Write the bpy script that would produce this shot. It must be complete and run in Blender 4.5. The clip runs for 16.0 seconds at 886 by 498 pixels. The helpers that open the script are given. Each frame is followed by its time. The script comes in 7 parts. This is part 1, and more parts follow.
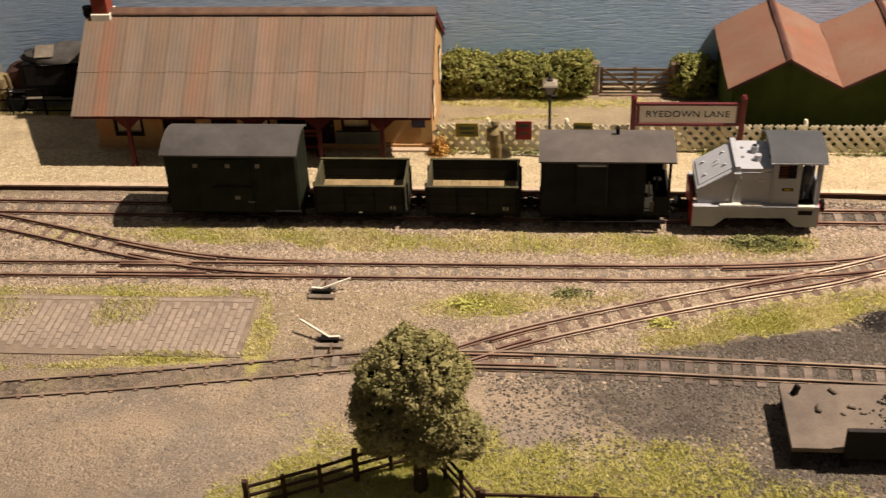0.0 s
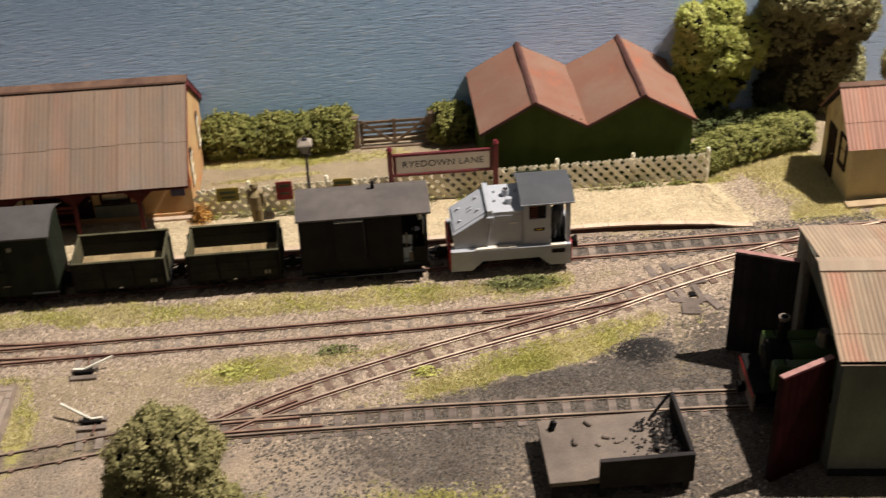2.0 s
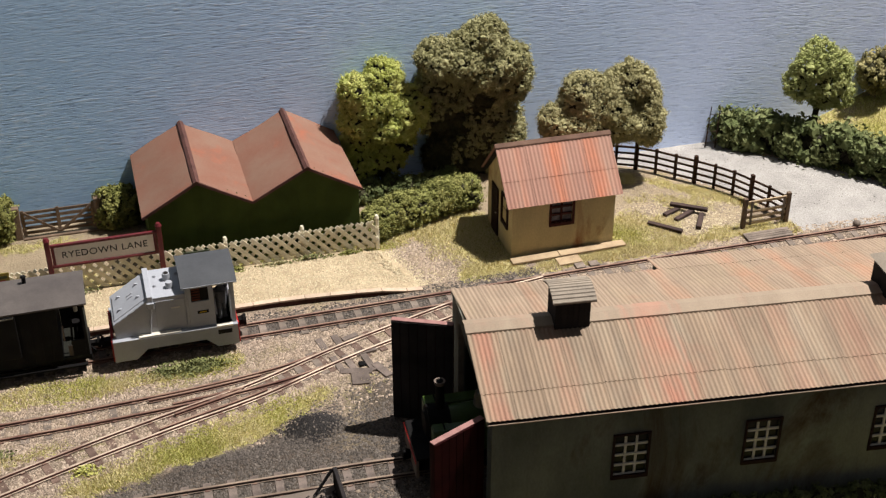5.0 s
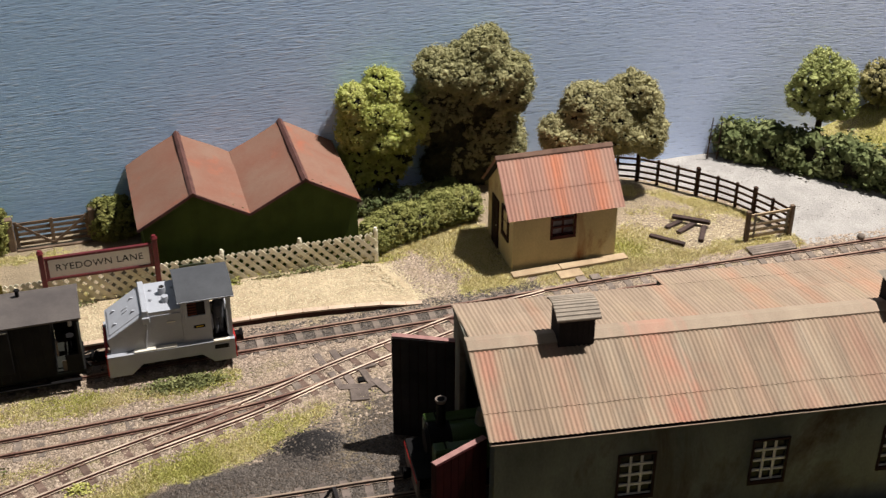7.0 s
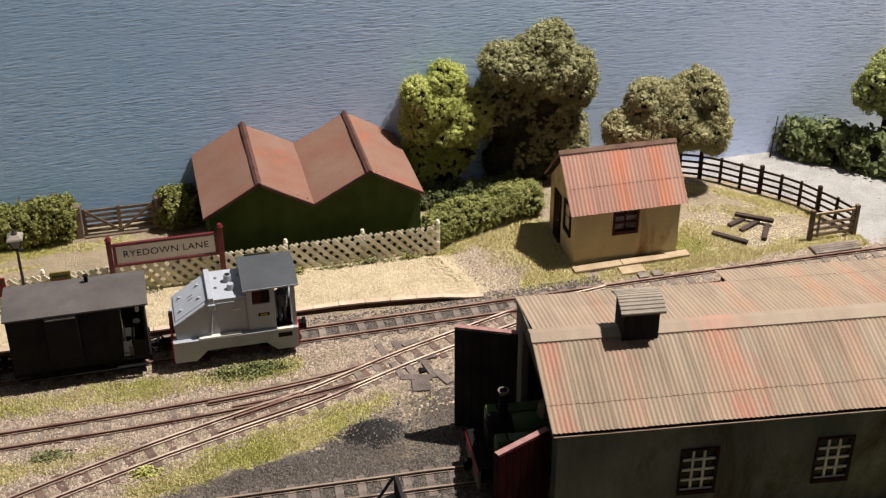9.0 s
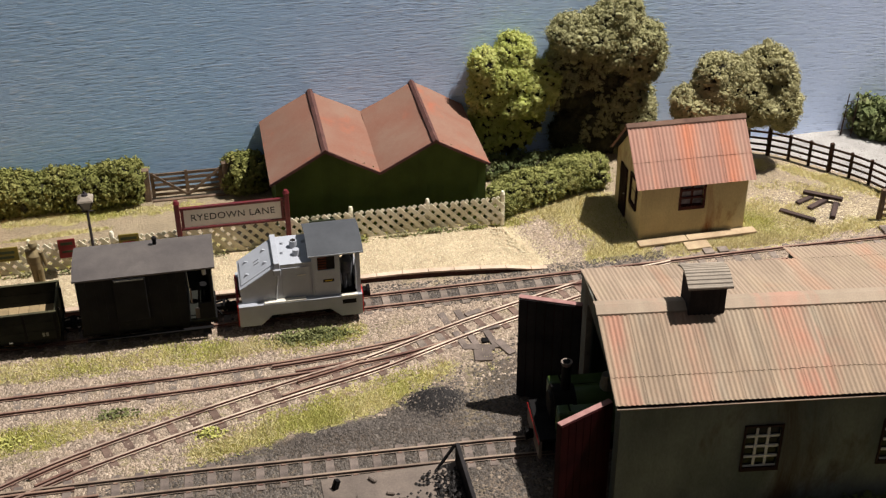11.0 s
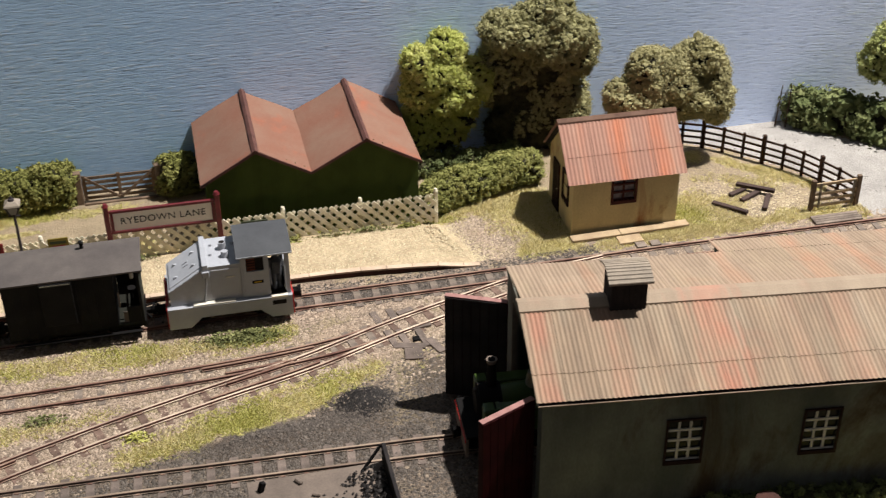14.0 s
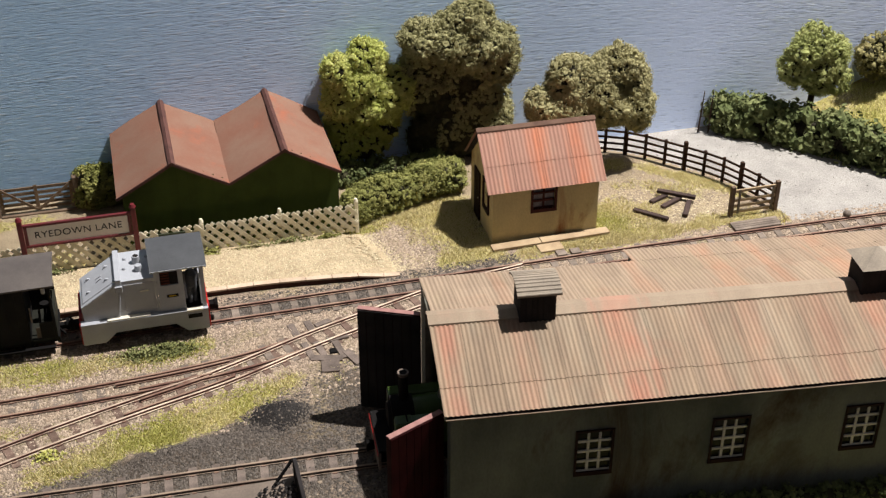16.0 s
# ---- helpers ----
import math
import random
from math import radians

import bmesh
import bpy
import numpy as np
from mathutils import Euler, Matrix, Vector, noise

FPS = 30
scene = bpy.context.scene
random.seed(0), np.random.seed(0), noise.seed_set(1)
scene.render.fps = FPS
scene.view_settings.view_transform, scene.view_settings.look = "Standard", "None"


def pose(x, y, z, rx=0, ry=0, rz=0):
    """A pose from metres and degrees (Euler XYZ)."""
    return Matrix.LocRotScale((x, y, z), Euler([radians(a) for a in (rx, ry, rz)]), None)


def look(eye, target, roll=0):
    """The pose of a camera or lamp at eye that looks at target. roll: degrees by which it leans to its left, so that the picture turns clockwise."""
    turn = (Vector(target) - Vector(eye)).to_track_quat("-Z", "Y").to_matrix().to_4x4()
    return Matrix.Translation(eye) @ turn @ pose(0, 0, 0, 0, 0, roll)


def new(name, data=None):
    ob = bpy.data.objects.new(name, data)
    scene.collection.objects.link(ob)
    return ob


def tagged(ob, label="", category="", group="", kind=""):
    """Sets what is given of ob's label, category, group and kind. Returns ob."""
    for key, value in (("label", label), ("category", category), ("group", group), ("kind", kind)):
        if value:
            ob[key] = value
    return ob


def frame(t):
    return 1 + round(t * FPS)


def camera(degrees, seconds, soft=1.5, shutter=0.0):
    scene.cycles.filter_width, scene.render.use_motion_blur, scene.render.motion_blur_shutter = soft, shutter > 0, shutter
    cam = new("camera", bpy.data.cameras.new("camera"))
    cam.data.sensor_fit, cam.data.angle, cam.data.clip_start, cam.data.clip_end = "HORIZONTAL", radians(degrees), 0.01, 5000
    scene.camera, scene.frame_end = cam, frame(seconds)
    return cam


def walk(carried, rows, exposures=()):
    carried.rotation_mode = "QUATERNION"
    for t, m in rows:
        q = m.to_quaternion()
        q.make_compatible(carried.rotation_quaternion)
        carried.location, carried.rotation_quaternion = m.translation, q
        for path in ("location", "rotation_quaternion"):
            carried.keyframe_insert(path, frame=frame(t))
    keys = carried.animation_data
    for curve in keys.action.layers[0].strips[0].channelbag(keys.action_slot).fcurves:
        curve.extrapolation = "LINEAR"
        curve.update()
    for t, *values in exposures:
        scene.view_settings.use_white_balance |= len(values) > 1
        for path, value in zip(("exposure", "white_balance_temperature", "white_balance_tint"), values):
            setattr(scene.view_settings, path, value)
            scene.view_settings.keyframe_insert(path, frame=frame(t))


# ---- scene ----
cam = camera(37.27, 16.0, soft=1.3, shutter=0.4)
PATH = [
    (0, (0.07831, 0.06830, 0.54993), (-0.00023, 0.88211, -0.02587), -2.48),
    (0.5, (0.08959, 0.05881, 0.55326), (0.04820, 0.87709, -0.02007), -2.27),
    (1, (0.09651, 0.05089, 0.55873), (0.09010, 0.87355, -0.00977), -1.83),
    (1.5, (0.10143, 0.05781, 0.55997), (0.11607, 0.88487, -0.00196), -1.73),
    (2, (0.12881, 0.06864, 0.56242), (0.17912, 0.89914, 0.00768), -2.45),
    (2.5, (0.14410, 0.07047, 0.56359), (0.23274, 0.90296, 0.01668), -1.96),
    (3, (0.15124, 0.06128, 0.56390), (0.27664, 0.89280, 0.02274), -1.42),
    (3.5, (0.16397, 0.06519, 0.56371), (0.32142, 0.89741, 0.03209), -1.29),
    (4, (0.18353, 0.07574, 0.56270), (0.37553, 0.90522, 0.03822), -0.89),
    (4.5, (0.19510, 0.07072, 0.56372), (0.41725, 0.89585, 0.04429), -0.53),
    (4.7, (0.19606, 0.06869, 0.56474), (0.42674, 0.89178, 0.04578), -0.36),
    (6.8, (0.19778, 0.08391, 0.56277), (0.44620, 0.90482, 0.04857), 0.17),
    (7, (0.19612, 0.08578, 0.56294), (0.43877, 0.90789, 0.04791), 0.17),
    (7.5, (0.18933, 0.08265, 0.56493), (0.41582, 0.90937, 0.04993), 0.18),
    (8, (0.18649, 0.08319, 0.56403), (0.40573, 0.91132, 0.04815), -0.04),
    (8.5, (0.18747, 0.08267, 0.56201), (0.40086, 0.91238, 0.04622), -0.09),
    (9, (0.18616, 0.08248, 0.56108), (0.39125, 0.91427, 0.04527), -0.19),
    (9.5, (0.18126, 0.08170, 0.56042), (0.37748, 0.91321, 0.04072), -0.12),
    (12, (0.17906, 0.08161, 0.55536), (0.32495, 0.91371, 0.02026), -0.72),
    (12.5, (0.17748, 0.07961, 0.55371), (0.32179, 0.91191, 0.01849), -0.81),
    (13, (0.18534, 0.07993, 0.55560), (0.32930, 0.91121, 0.01871), -1.18),
    (13.5, (0.19601, 0.07760, 0.56064), (0.35332, 0.90559, 0.02242), -1.14),
    (14, (0.20845, 0.07833, 0.56100), (0.39147, 0.90210, 0.02444), -0.57),
    (14.5, (0.21820, 0.08002, 0.56225), (0.41269, 0.90057, 0.02478), -0.35),
    (15, (0.22708, 0.07743, 0.56330), (0.42915, 0.89678, 0.02680), -0.26),
    (15.5, (0.23180, 0.07775, 0.56351), (0.44162, 0.89514, 0.02699), -0.11),
    (16, (0.23771, 0.07771, 0.56579), (0.45304, 0.89371, 0.02934), 0.01),
]
TINT = [(0, 0.05, 7550, 17), (0.8, 0.03, 7100, 15), (1.5, 0.0, 6750, 14), (2.5, 0.0, 6450, 12), (3.5, -0.02, 6200, 11), (4.7, -0.08, 6200, 12), (8.2, -0.1, 6200, 12), (9.6, -0.05, 6200, 11.5), (12, -0.02, 6200, 11.5), (16, -0.05, 6200, 11.5)]
walk(cam, [(t, look(eye, target, roll)) for t, eye, target, roll in PATH], TINT)

# ---- light: one bright lamp on the gantry above the layout, and the pale hall all round ----
world = bpy.data.worlds.new("hall")
scene.world = world
world.use_nodes = True
bg = world.node_tree.nodes["Background"]
bg.inputs["Strength"].default_value = 1.0
# the hall: a pale lit ceiling above, dimmer walls, a dark floor
wt = world.node_tree
tc, sep, ramp = wt.nodes.new("ShaderNodeTexCoord"), wt.nodes.new("ShaderNodeSeparateXYZ"), wt.nodes.new("ShaderNodeValToRGB")
wt.links.new(tc.outputs["Generated"], sep.inputs[0])
wt.links.new(sep.outputs[2], ramp.inputs["Fac"])
ramp.color_ramp.elements[0].position, ramp.color_ramp.elements[0].color = 0.0, (0.015, 0.015, 0.015, 1)
ramp.color_ramp.elements[1].position, ramp.color_ramp.elements[1].color = 0.75, (0.15, 0.149, 0.152, 1)
wt.links.new(ramp.outputs["Color"], bg.inputs["Color"])
lamp = bpy.data.lights.new("gantry_lamp", "SPOT")
lamp.energy, lamp.color, lamp.shadow_soft_size = 550, (1.0, 0.955, 0.885), 0.022
lamp.spot_size, lamp.spot_blend = radians(75), 0.6
gantry = new("gantry_lamp", lamp)
gantry.matrix_world = look((1.31, 0.86, 2.20), (0.5, 0.92, 0.0))
scene.view_settings.exposure = 0.0

# ---- helpers: all lengths below are centimetres ----
CM = 0.01
rng = np.random.default_rng(7)


def mesh_of(name, bm):
    """A mesh in metres from a bmesh in centimetres."""
    bm.normal_update()
    me = bpy.data.meshes.new(name)
    bm.to_mesh(me)
    bm.free()
    me.transform(Matrix.Scale(CM, 4))
    return me


def smooth(me, angle=35):
    me.polygons.foreach_set("use_smooth", [True] * len(me.polygons))
    me.set_sharp_from_angle(angle=radians(angle))


def at(x, y, z=0, rx=0, ry=0, rz=0):
    return pose(x * CM, y * CM, z * CM, rx, ry, rz)


def thing(name, m, label, category, group=""):
    ob = new(name)
    ob.empty_display_size = 0.01
    ob.matrix_world = m
    return tagged(ob, label, category, group)


def part(name, bm, material, parent=None, label="", m=None, soft=0):
    me = bm if isinstance(bm, bpy.types.Mesh) else mesh_of(name, bm)
    if material and not me.materials:
        me.materials.append(material)
    if soft:
        smooth(me, soft)
    ob = new(name, me)
    ob.parent = parent
    if m is not None:
        ob.matrix_basis = m
    return tagged(ob, label)


def structure(name, bm, material, label, m=None, kind="structure", category="", soft=0):
    ob = part(name, bm, material, None, label, m, soft)
    return tagged(ob, category=category, kind=kind)


def box(x0, x1, y0, y1, z0, z1, bev=0.0, bm=None):
    bm = bm or bmesh.new()
    vs = [bm.verts.new((x, y, z)) for x in (x0, x1) for y in (y0, y1) for z in (z0, z1)]
    fs = [bm.faces.new([vs[i] for i in f]) for f in ((0, 1, 3, 2), (4, 6, 7, 5), (0, 4, 5, 1), (2, 3, 7, 6), (0, 2, 6, 4), (1, 5, 7, 3))]
    if bev:
        es = list({e for f in fs for e in f.edges})
        bmesh.ops.bevel(bm, geom=es, offset=bev, segments=1, affect="EDGES")
    return bm


def turned(bm, m, verts=None):
    """Moves what the bmesh holds by a matrix in centimetres."""
    bmesh.ops.transform(bm, matrix=m, verts=verts or bm.verts[:])
    return bm


def cm_pose(x, y, z, rx=0, ry=0, rz=0):
    return Matrix.LocRotScale((x, y, z), Euler([radians(a) for a in (rx, ry, rz)]), None)


def rod(p, q, r0, r1=None, n=10, bm=None):
    """A round bar from p to q."""
    bm = bm or bmesh.new()
    p, q = Vector(p), Vector(q)
    r1 = r0 if r1 is None else r1
    turn = (q - p).to_track_quat("Z", "Y").to_matrix()
    rings = []
    for c, r in ((p, r0), (q, r1)):
        rings.append([bm.verts.new(c + turn @ Vector((r * math.cos(a), r * math.sin(a), 0))) for a in (2 * math.pi * k / n for k in range(n))])
    for k in range(n):
        bm.faces.new((rings[0][k], rings[0][(k + 1) % n], rings[1][(k + 1) % n], rings[1][k]))
    bm.faces.new(rings[0][::-1])
    bm.faces.new(rings[1])
    return bm


def bar(p, q, w, h, bm=None):
    """A rectangular bar from p to q, w wide and h high."""
    bm = bm or bmesh.new()
    p, q = Vector(p), Vector(q)
    d = (q - p).normalized()
    up = Vector((0, 0, 1)) if abs(d.z) < 0.95 else Vector((0, 1, 0))
    s = d.cross(up).normalized() * w / 2
    u = s.cross(d).normalized() * h / 2
    vs = [bm.verts.new(c + a * s + b * u) for c in (p, q) for a, b in ((-1, -1), (1, -1), (1, 1), (-1, 1))]
    for k in range(4):
        bm.faces.new((vs[k], vs[(k + 1) % 4], vs[4 + (k + 1) % 4], vs[4 + k]))
    bm.faces.new(vs[3::-1])
    bm.faces.new(vs[4:])
    return bm


def extruded(profile, axis, a, b, bm=None):
    """A prism: a flat outline pushed along the axis x or y from a to b. The outline holds (y, z) or (x, z)."""
    bm = bm or bmesh.new()
    put = (lambda t, u, w: (t, u, w)) if axis == "x" else (lambda t, u, w: (u, t, w))
    r0 = [bm.verts.new(put(a, u, w)) for u, w in profile]
    r1 = [bm.verts.new(put(b, u, w)) for u, w in profile]
    n = len(profile)
    for k in range(n):
        bm.faces.new((r0[k], r0[(k + 1) % n], r1[(k + 1) % n], r1[k]))
    bm.faces.new(r0[::-1])
    bm.faces.new(r1)
    bmesh.ops.recalc_face_normals(bm, faces=bm.faces[:])
    return bm


def arc_profile(y0, y1, z_eave, rise, thick, n=10):
    """The outline of a bowed roof from y0 to y1."""
    top = [(y0 + (y1 - y0) * k / n, z_eave + rise * math.sin(math.pi * k / n) ** 0.8) for k in range(n + 1)]
    return top + [(u, w - thick) for u, w in top[::-1]]


def raw(name, verts, faces):
    """A mesh in metres from arrays in centimetres."""
    me = bpy.data.meshes.new(name)
    me.from_pydata((np.asarray(verts) * CM).tolist(), [], np.asarray(faces).tolist())
    me.update()
    return me


def smoothstep(a, b, x):
    t = np.clip((x - a) / (b - a), 0, 1)
    return t * t * (3 - 2 * t)


def waves(x, y, seed=0, size=1.0):
    """Cheap smooth noise for arrays, about -1 to 1."""
    r = np.random.default_rng(seed)
    out = np.zeros_like(x, dtype=float)
    for k in range(9):
        f, a, p = r.uniform(0.5, 2.2) / size, r.uniform(0, 6.283), r.uniform(0, 6.283)
        out += np.sin(f * (x * np.cos(a) + y * np.sin(a)) + p) / (1 + 0.4 * k)
    return out / 2.6

# ---- materials ----
def srgb(r, g, b):
    return tuple(((c / 255 + 0.055) / 1.055) ** 2.4 if c > 10 else c / 255 / 12.92 for c in (r, g, b)) + (1,)


class Nodes:
    """A thin wrapper that adds nodes and links them."""

    def __init__(self, name):
        self.mat = bpy.data.materials.new(name)
        self.mat.use_nodes = True
        self.tree = self.mat.node_tree
        self.shader = self.tree.nodes["Principled BSDF"]

    def add(self, kind, **values):
        n = self.tree.nodes.new(kind)
        for key, v in values.items():
            if key == "noise_dimensions":
                n.noise_dimensions = v
            elif key == "operation":
                n.operation = v
            elif key == "blend":
                n.blend_type = v
            elif key == "data":
                n.data_type = v
            elif key == "attribute":
                n.attribute_name = v
            elif key == "feature":
                n.feature = v
        return n

    def link(self, a, b):
        self.tree.links.new(a, b)

    def set(self, socket, v):
        if hasattr(v, "is_output"):
            self.link(v, socket)
        else:
            socket.default_value = v

    def coords(self, stretch=(1, 1, 1), world_space=False):
        c = self.add("ShaderNodeNewGeometry").outputs["Position"] if world_space else self.add("ShaderNodeTexCoord").outputs["Object"]
        m = self.add("ShaderNodeMapping")
        self.link(c, m.inputs["Vector"])
        m.inputs["Scale"].default_value = tuple(100 * s for s in stretch)
        return m.outputs["Vector"]

    def noise(self, vec, scale, detail=5, rough=0.6, distort=0.0):
        n = self.add("ShaderNodeTexNoise")
        self.link(vec, n.inputs["Vector"])
        n.inputs["Scale"].default_value, n.inputs["Detail"].default_value = scale, detail
        n.inputs["Roughness"].default_value, n.inputs["Distortion"].default_value = rough, distort
        return n.outputs["Fac"]

    def ramp(self, fac, a, b, to0=0.0, to1=1.0):
        n = self.add("ShaderNodeMapRange")
        self.set(n.inputs["Value"], fac)
        for key, v in (("From Min", a), ("From Max", b), ("To Min", to0), ("To Max", to1)):
            n.inputs[key].default_value = v
        return n.outputs["Result"]

    def mix(self, fac, a, b, blend="MIX"):
        n = self.add("ShaderNodeMix", data="RGBA", blend=blend)
        self.set(n.inputs[0], fac)
        self.set(n.inputs[6], a)
        self.set(n.inputs[7], b)
        return n.outputs[2]

    def maths(self, operation, a, b):
        n = self.add("ShaderNodeMath", operation=operation)
        self.set(n.inputs[0], a)
        self.set(n.inputs[1], b)
        return n.outputs[0]

    def scaled(self, col, fac):
        """The colour times a factor."""
        n = self.add("ShaderNodeVectorMath", operation="SCALE")
        self.set(n.inputs[0], col)
        self.set(n.inputs["Scale"], fac)
        return n.outputs[0]

    def random(self, island=False):
        if island:
            return self.add("ShaderNodeNewGeometry").outputs["Random Per Island"]
        return self.add("ShaderNodeObjectInfo").outputs["Random"]

    def bump(self, height, strength, cm):
        n = self.add("ShaderNodeBump")
        self.set(n.inputs["Height"], height)
        n.inputs["Strength"].default_value, n.inputs["Distance"].default_value = strength, cm * CM
        self.link(n.outputs["Normal"], self.shader.inputs["Normal"])

    def done(self, col, rough, metal=0.0, specular=0.4):
        self.set(self.shader.inputs["Base Color"], col)
        self.set(self.shader.inputs["Roughness"], rough)
        self.set(self.shader.inputs["Metallic"], metal)
        self.shader.inputs["Specular IOR Level"].default_value = specular
        return self.mat


def surface(name, c1, c2, rough=0.75, coarse=0.6, fine=9.0, grain=0.25, bump=0.02, vary=0.15, metal=0.0, stretch=(1, 1, 1), stain=None, stain_at=0.6,
            island=False, specular=0.2, world_space=False):
    """A weathered surface: two colours in broad patches, fine grain, a stain, and a shift from piece to piece."""
    n = Nodes(name)
    v = n.coords(stretch, world_space)
    broad = n.ramp(n.noise(v, coarse, 6), 0.35, 0.65)
    col = n.mix(broad, c1, c2)
    if stain:
        col = n.mix(n.ramp(n.noise(v, coarse * 0.8, 8, 0.7, 0.6), stain_at, stain_at + 0.14), col, stain)
    speck = n.noise(v, fine, 4, 0.65)
    col = n.scaled(col, n.ramp(speck, 0.25, 0.75, 1 - grain, 1 + grain))
    if vary:
        col = n.scaled(col, n.ramp(n.random(island), 0, 1, 1 - vary, 1 + vary))
    if bump:
        n.bump(speck, 0.7, bump)
    return n.done(col, n.ramp(broad, 0, 1, rough - 0.07, min(1, rough + 0.07)), metal, specular)


def roof_iron(name, base, base2, rust, pale, columns, turn=0.0, streak=1.2, each=(0.93, 1.06), run=0.1):
    """Painted corrugated iron with streaks that run down it and rust in columns (place along the roof, half-width, strength)."""
    n = Nodes(name)
    sep = n.add("ShaderNodeSeparateXYZ")
    n.link(n.coords((1, 1, 1), True), sep.inputs[0])
    c, s = math.cos(radians(turn)), math.sin(radians(turn))
    u = n.maths("ADD", n.maths("MULTIPLY", sep.outputs[0], c), n.maths("MULTIPLY", sep.outputs[1], s))
    w = n.maths("ADD", n.maths("MULTIPLY", sep.outputs[1], c), n.maths("MULTIPLY", sep.outputs[0], -s))

    def streaks(across, along, shift, detail=4):
        v = n.add("ShaderNodeCombineXYZ")
        n.link(n.maths("MULTIPLY", u, across), v.inputs[0])
        n.link(n.maths("MULTIPLY", w, along), v.inputs[1])
        v.inputs[2].default_value = shift
        return n.noise(v.outputs[0], 1.0, detail, 0.6)

    col = n.mix(n.ramp(streaks(streak, run, 0.0), 0.36, 0.66), base, base2)
    col = n.mix(n.ramp(streaks(0.5, 0.12, 7.0, 6), 0.5, 0.72, 0, 0.6), col, pale)
    edge = n.ramp(streaks(1.6, 0.18, 3.0), 0.3, 0.7, -0.5, 0.5)
    for place, half, strength in columns:
        off = n.maths("ABSOLUTE", n.maths("ADD", n.maths("SUBTRACT", u, place), n.maths("MULTIPLY", edge, half)), 0.0)
        patch = n.ramp(streaks(0.4, 0.3, place), 0.3, 0.65, 0.3, 1.0)
        col = n.mix(n.maths("MULTIPLY", n.ramp(off, half, half * 0.2, 0, strength), patch), col, rust)
    col = n.mix(n.ramp(streaks(0.22, 0.22, 11.0, 6), 0.58, 0.78, 0, 0.25), col, rust)
    speck = n.noise(n.coords((1, 1, 1)), 11, 4, 0.7)
    col = n.scaled(col, n.ramp(speck, 0.25, 0.75, 0.86, 1.14))
    col = n.scaled(col, n.ramp(n.random(), 0, 1, *each))
    n.bump(speck, 0.5, 0.012)
    return n.done(col, 0.8, 0.0, 0.2)


M_roof_brown = roof_iron("iron_roof_brown", srgb(123, 102, 85), srgb(111, 97, 85), srgb(150, 92, 66), srgb(126, 112, 101), [(-27.2, 1.0, 0.6), (-14.2, 1.4, 0.2), (-11.0, 1.0, 0.3), (-19.5, 1.6, 0.25), (-6.6, 1.0, 0.15)], streak=0.8, each=(0.93, 1.06), run=0.24)
M_roof_shed = roof_iron("iron_roof_shed", srgb(141, 121, 100), srgb(122, 105, 88), srgb(168, 102, 82), srgb(140, 130, 112), [(42.3, 1.6, 0.55), (47.0, 0.9, 0.12), (50.4, 1.5, 0.22), (54.6, 1.6, 0.2), (31.7, 0.9, 0.42), (36.0, 1.0, 0.18), (58.2, 1.3, 0.4), (65.0, 1.4, 0.3)], -6.7, each=(0.92, 1.05), run=0.16)
M_roof_shed_back = roof_iron("iron_roof_shed_back", srgb(146, 127, 107), srgb(132, 114, 96), srgb(164, 112, 84), srgb(150, 133, 108), [(50.5, 1.2, 0.4), (58.5, 1.6, 0.5), (45.0, 0.9, 0.35), (36.0, 0.8, 0.25), (54.0, 0.8, 0.4)], -6.7, each=(0.92, 1.05), run=0.16)
M_roof_rust = roof_iron("iron_roof_rust", srgb(153, 116, 100), srgb(145, 108, 93), srgb(186, 106, 68), srgb(158, 128, 110), [(54.7, 1.15, 0.55), (57.9, 1.1, 0.6), (51.6, 0.4, 0.25)], run=0.2, each=(0.96, 1.04))
M_roof_felt = surface("red_roof_felt", srgb(124, 97, 82), srgb(122, 86, 71), 0.9, 0.3, 8, 0.12, 0.015, 0.05, stain=srgb(138, 86, 67), stain_at=0.55, specular=0.1)
M_ridge = surface("ridge_cap", srgb(110, 84, 68), srgb(84, 62, 52), 0.8, 0.6, 9, 0.2, 0.015, 0.08)
M_ridge_pale = surface("pale_ridge_flashing", srgb(138, 124, 106), srgb(144, 122, 104), 0.8, 0.3, 9, 0.15, 0.012, 0.06)
M_ridge_stained = roof_iron("stained_ridge_flashing", srgb(142, 126, 107), srgb(134, 118, 100), srgb(176, 112, 92), srgb(150, 134, 114), [(42.4, 2.6, 0.42), (58.0, 1.8, 0.25)], -6.7)
M_ridge_dark = surface("dark_red_ridge", srgb(94, 62, 54), srgb(74, 50, 45), 0.75, 0.6, 9, 0.2, 0.012, 0.06)
M_ventroof = surface("pale_grey_vent_iron", srgb(146, 134, 118), srgb(124, 114, 102), 0.8, 0.6, 9, 0.15, 0.012, 0.06)
M_fascia = surface("maroon_paint", srgb(96, 26, 26), srgb(74, 22, 24), 0.55, 0.8, 10, 0.15, 0.01, 0.08)
M_maroon = surface("crimson_paint", srgb(100, 26, 31), srgb(82, 23, 27), 0.5, 0.8, 10, 0.12, 0.008, 0.06, specular=0.45)
M_door = surface("oxblood_door_paint", srgb(46, 12, 14), srgb(36, 10, 12), 0.6, 0.5, 10, 0.18, 0.01, 0.1, specular=0.06)
M_door_edge = surface("pink_worn_wood", srgb(156, 116, 108), srgb(130, 94, 88), 0.7, 1.0, 10, 0.12, 0.01, 0.05)
M_green_wall = surface("dark_green_boards", srgb(66, 78, 36), srgb(58, 69, 33), 0.85, 0.5, 8, 0.1, 0.01, 0.05, specular=0.06)
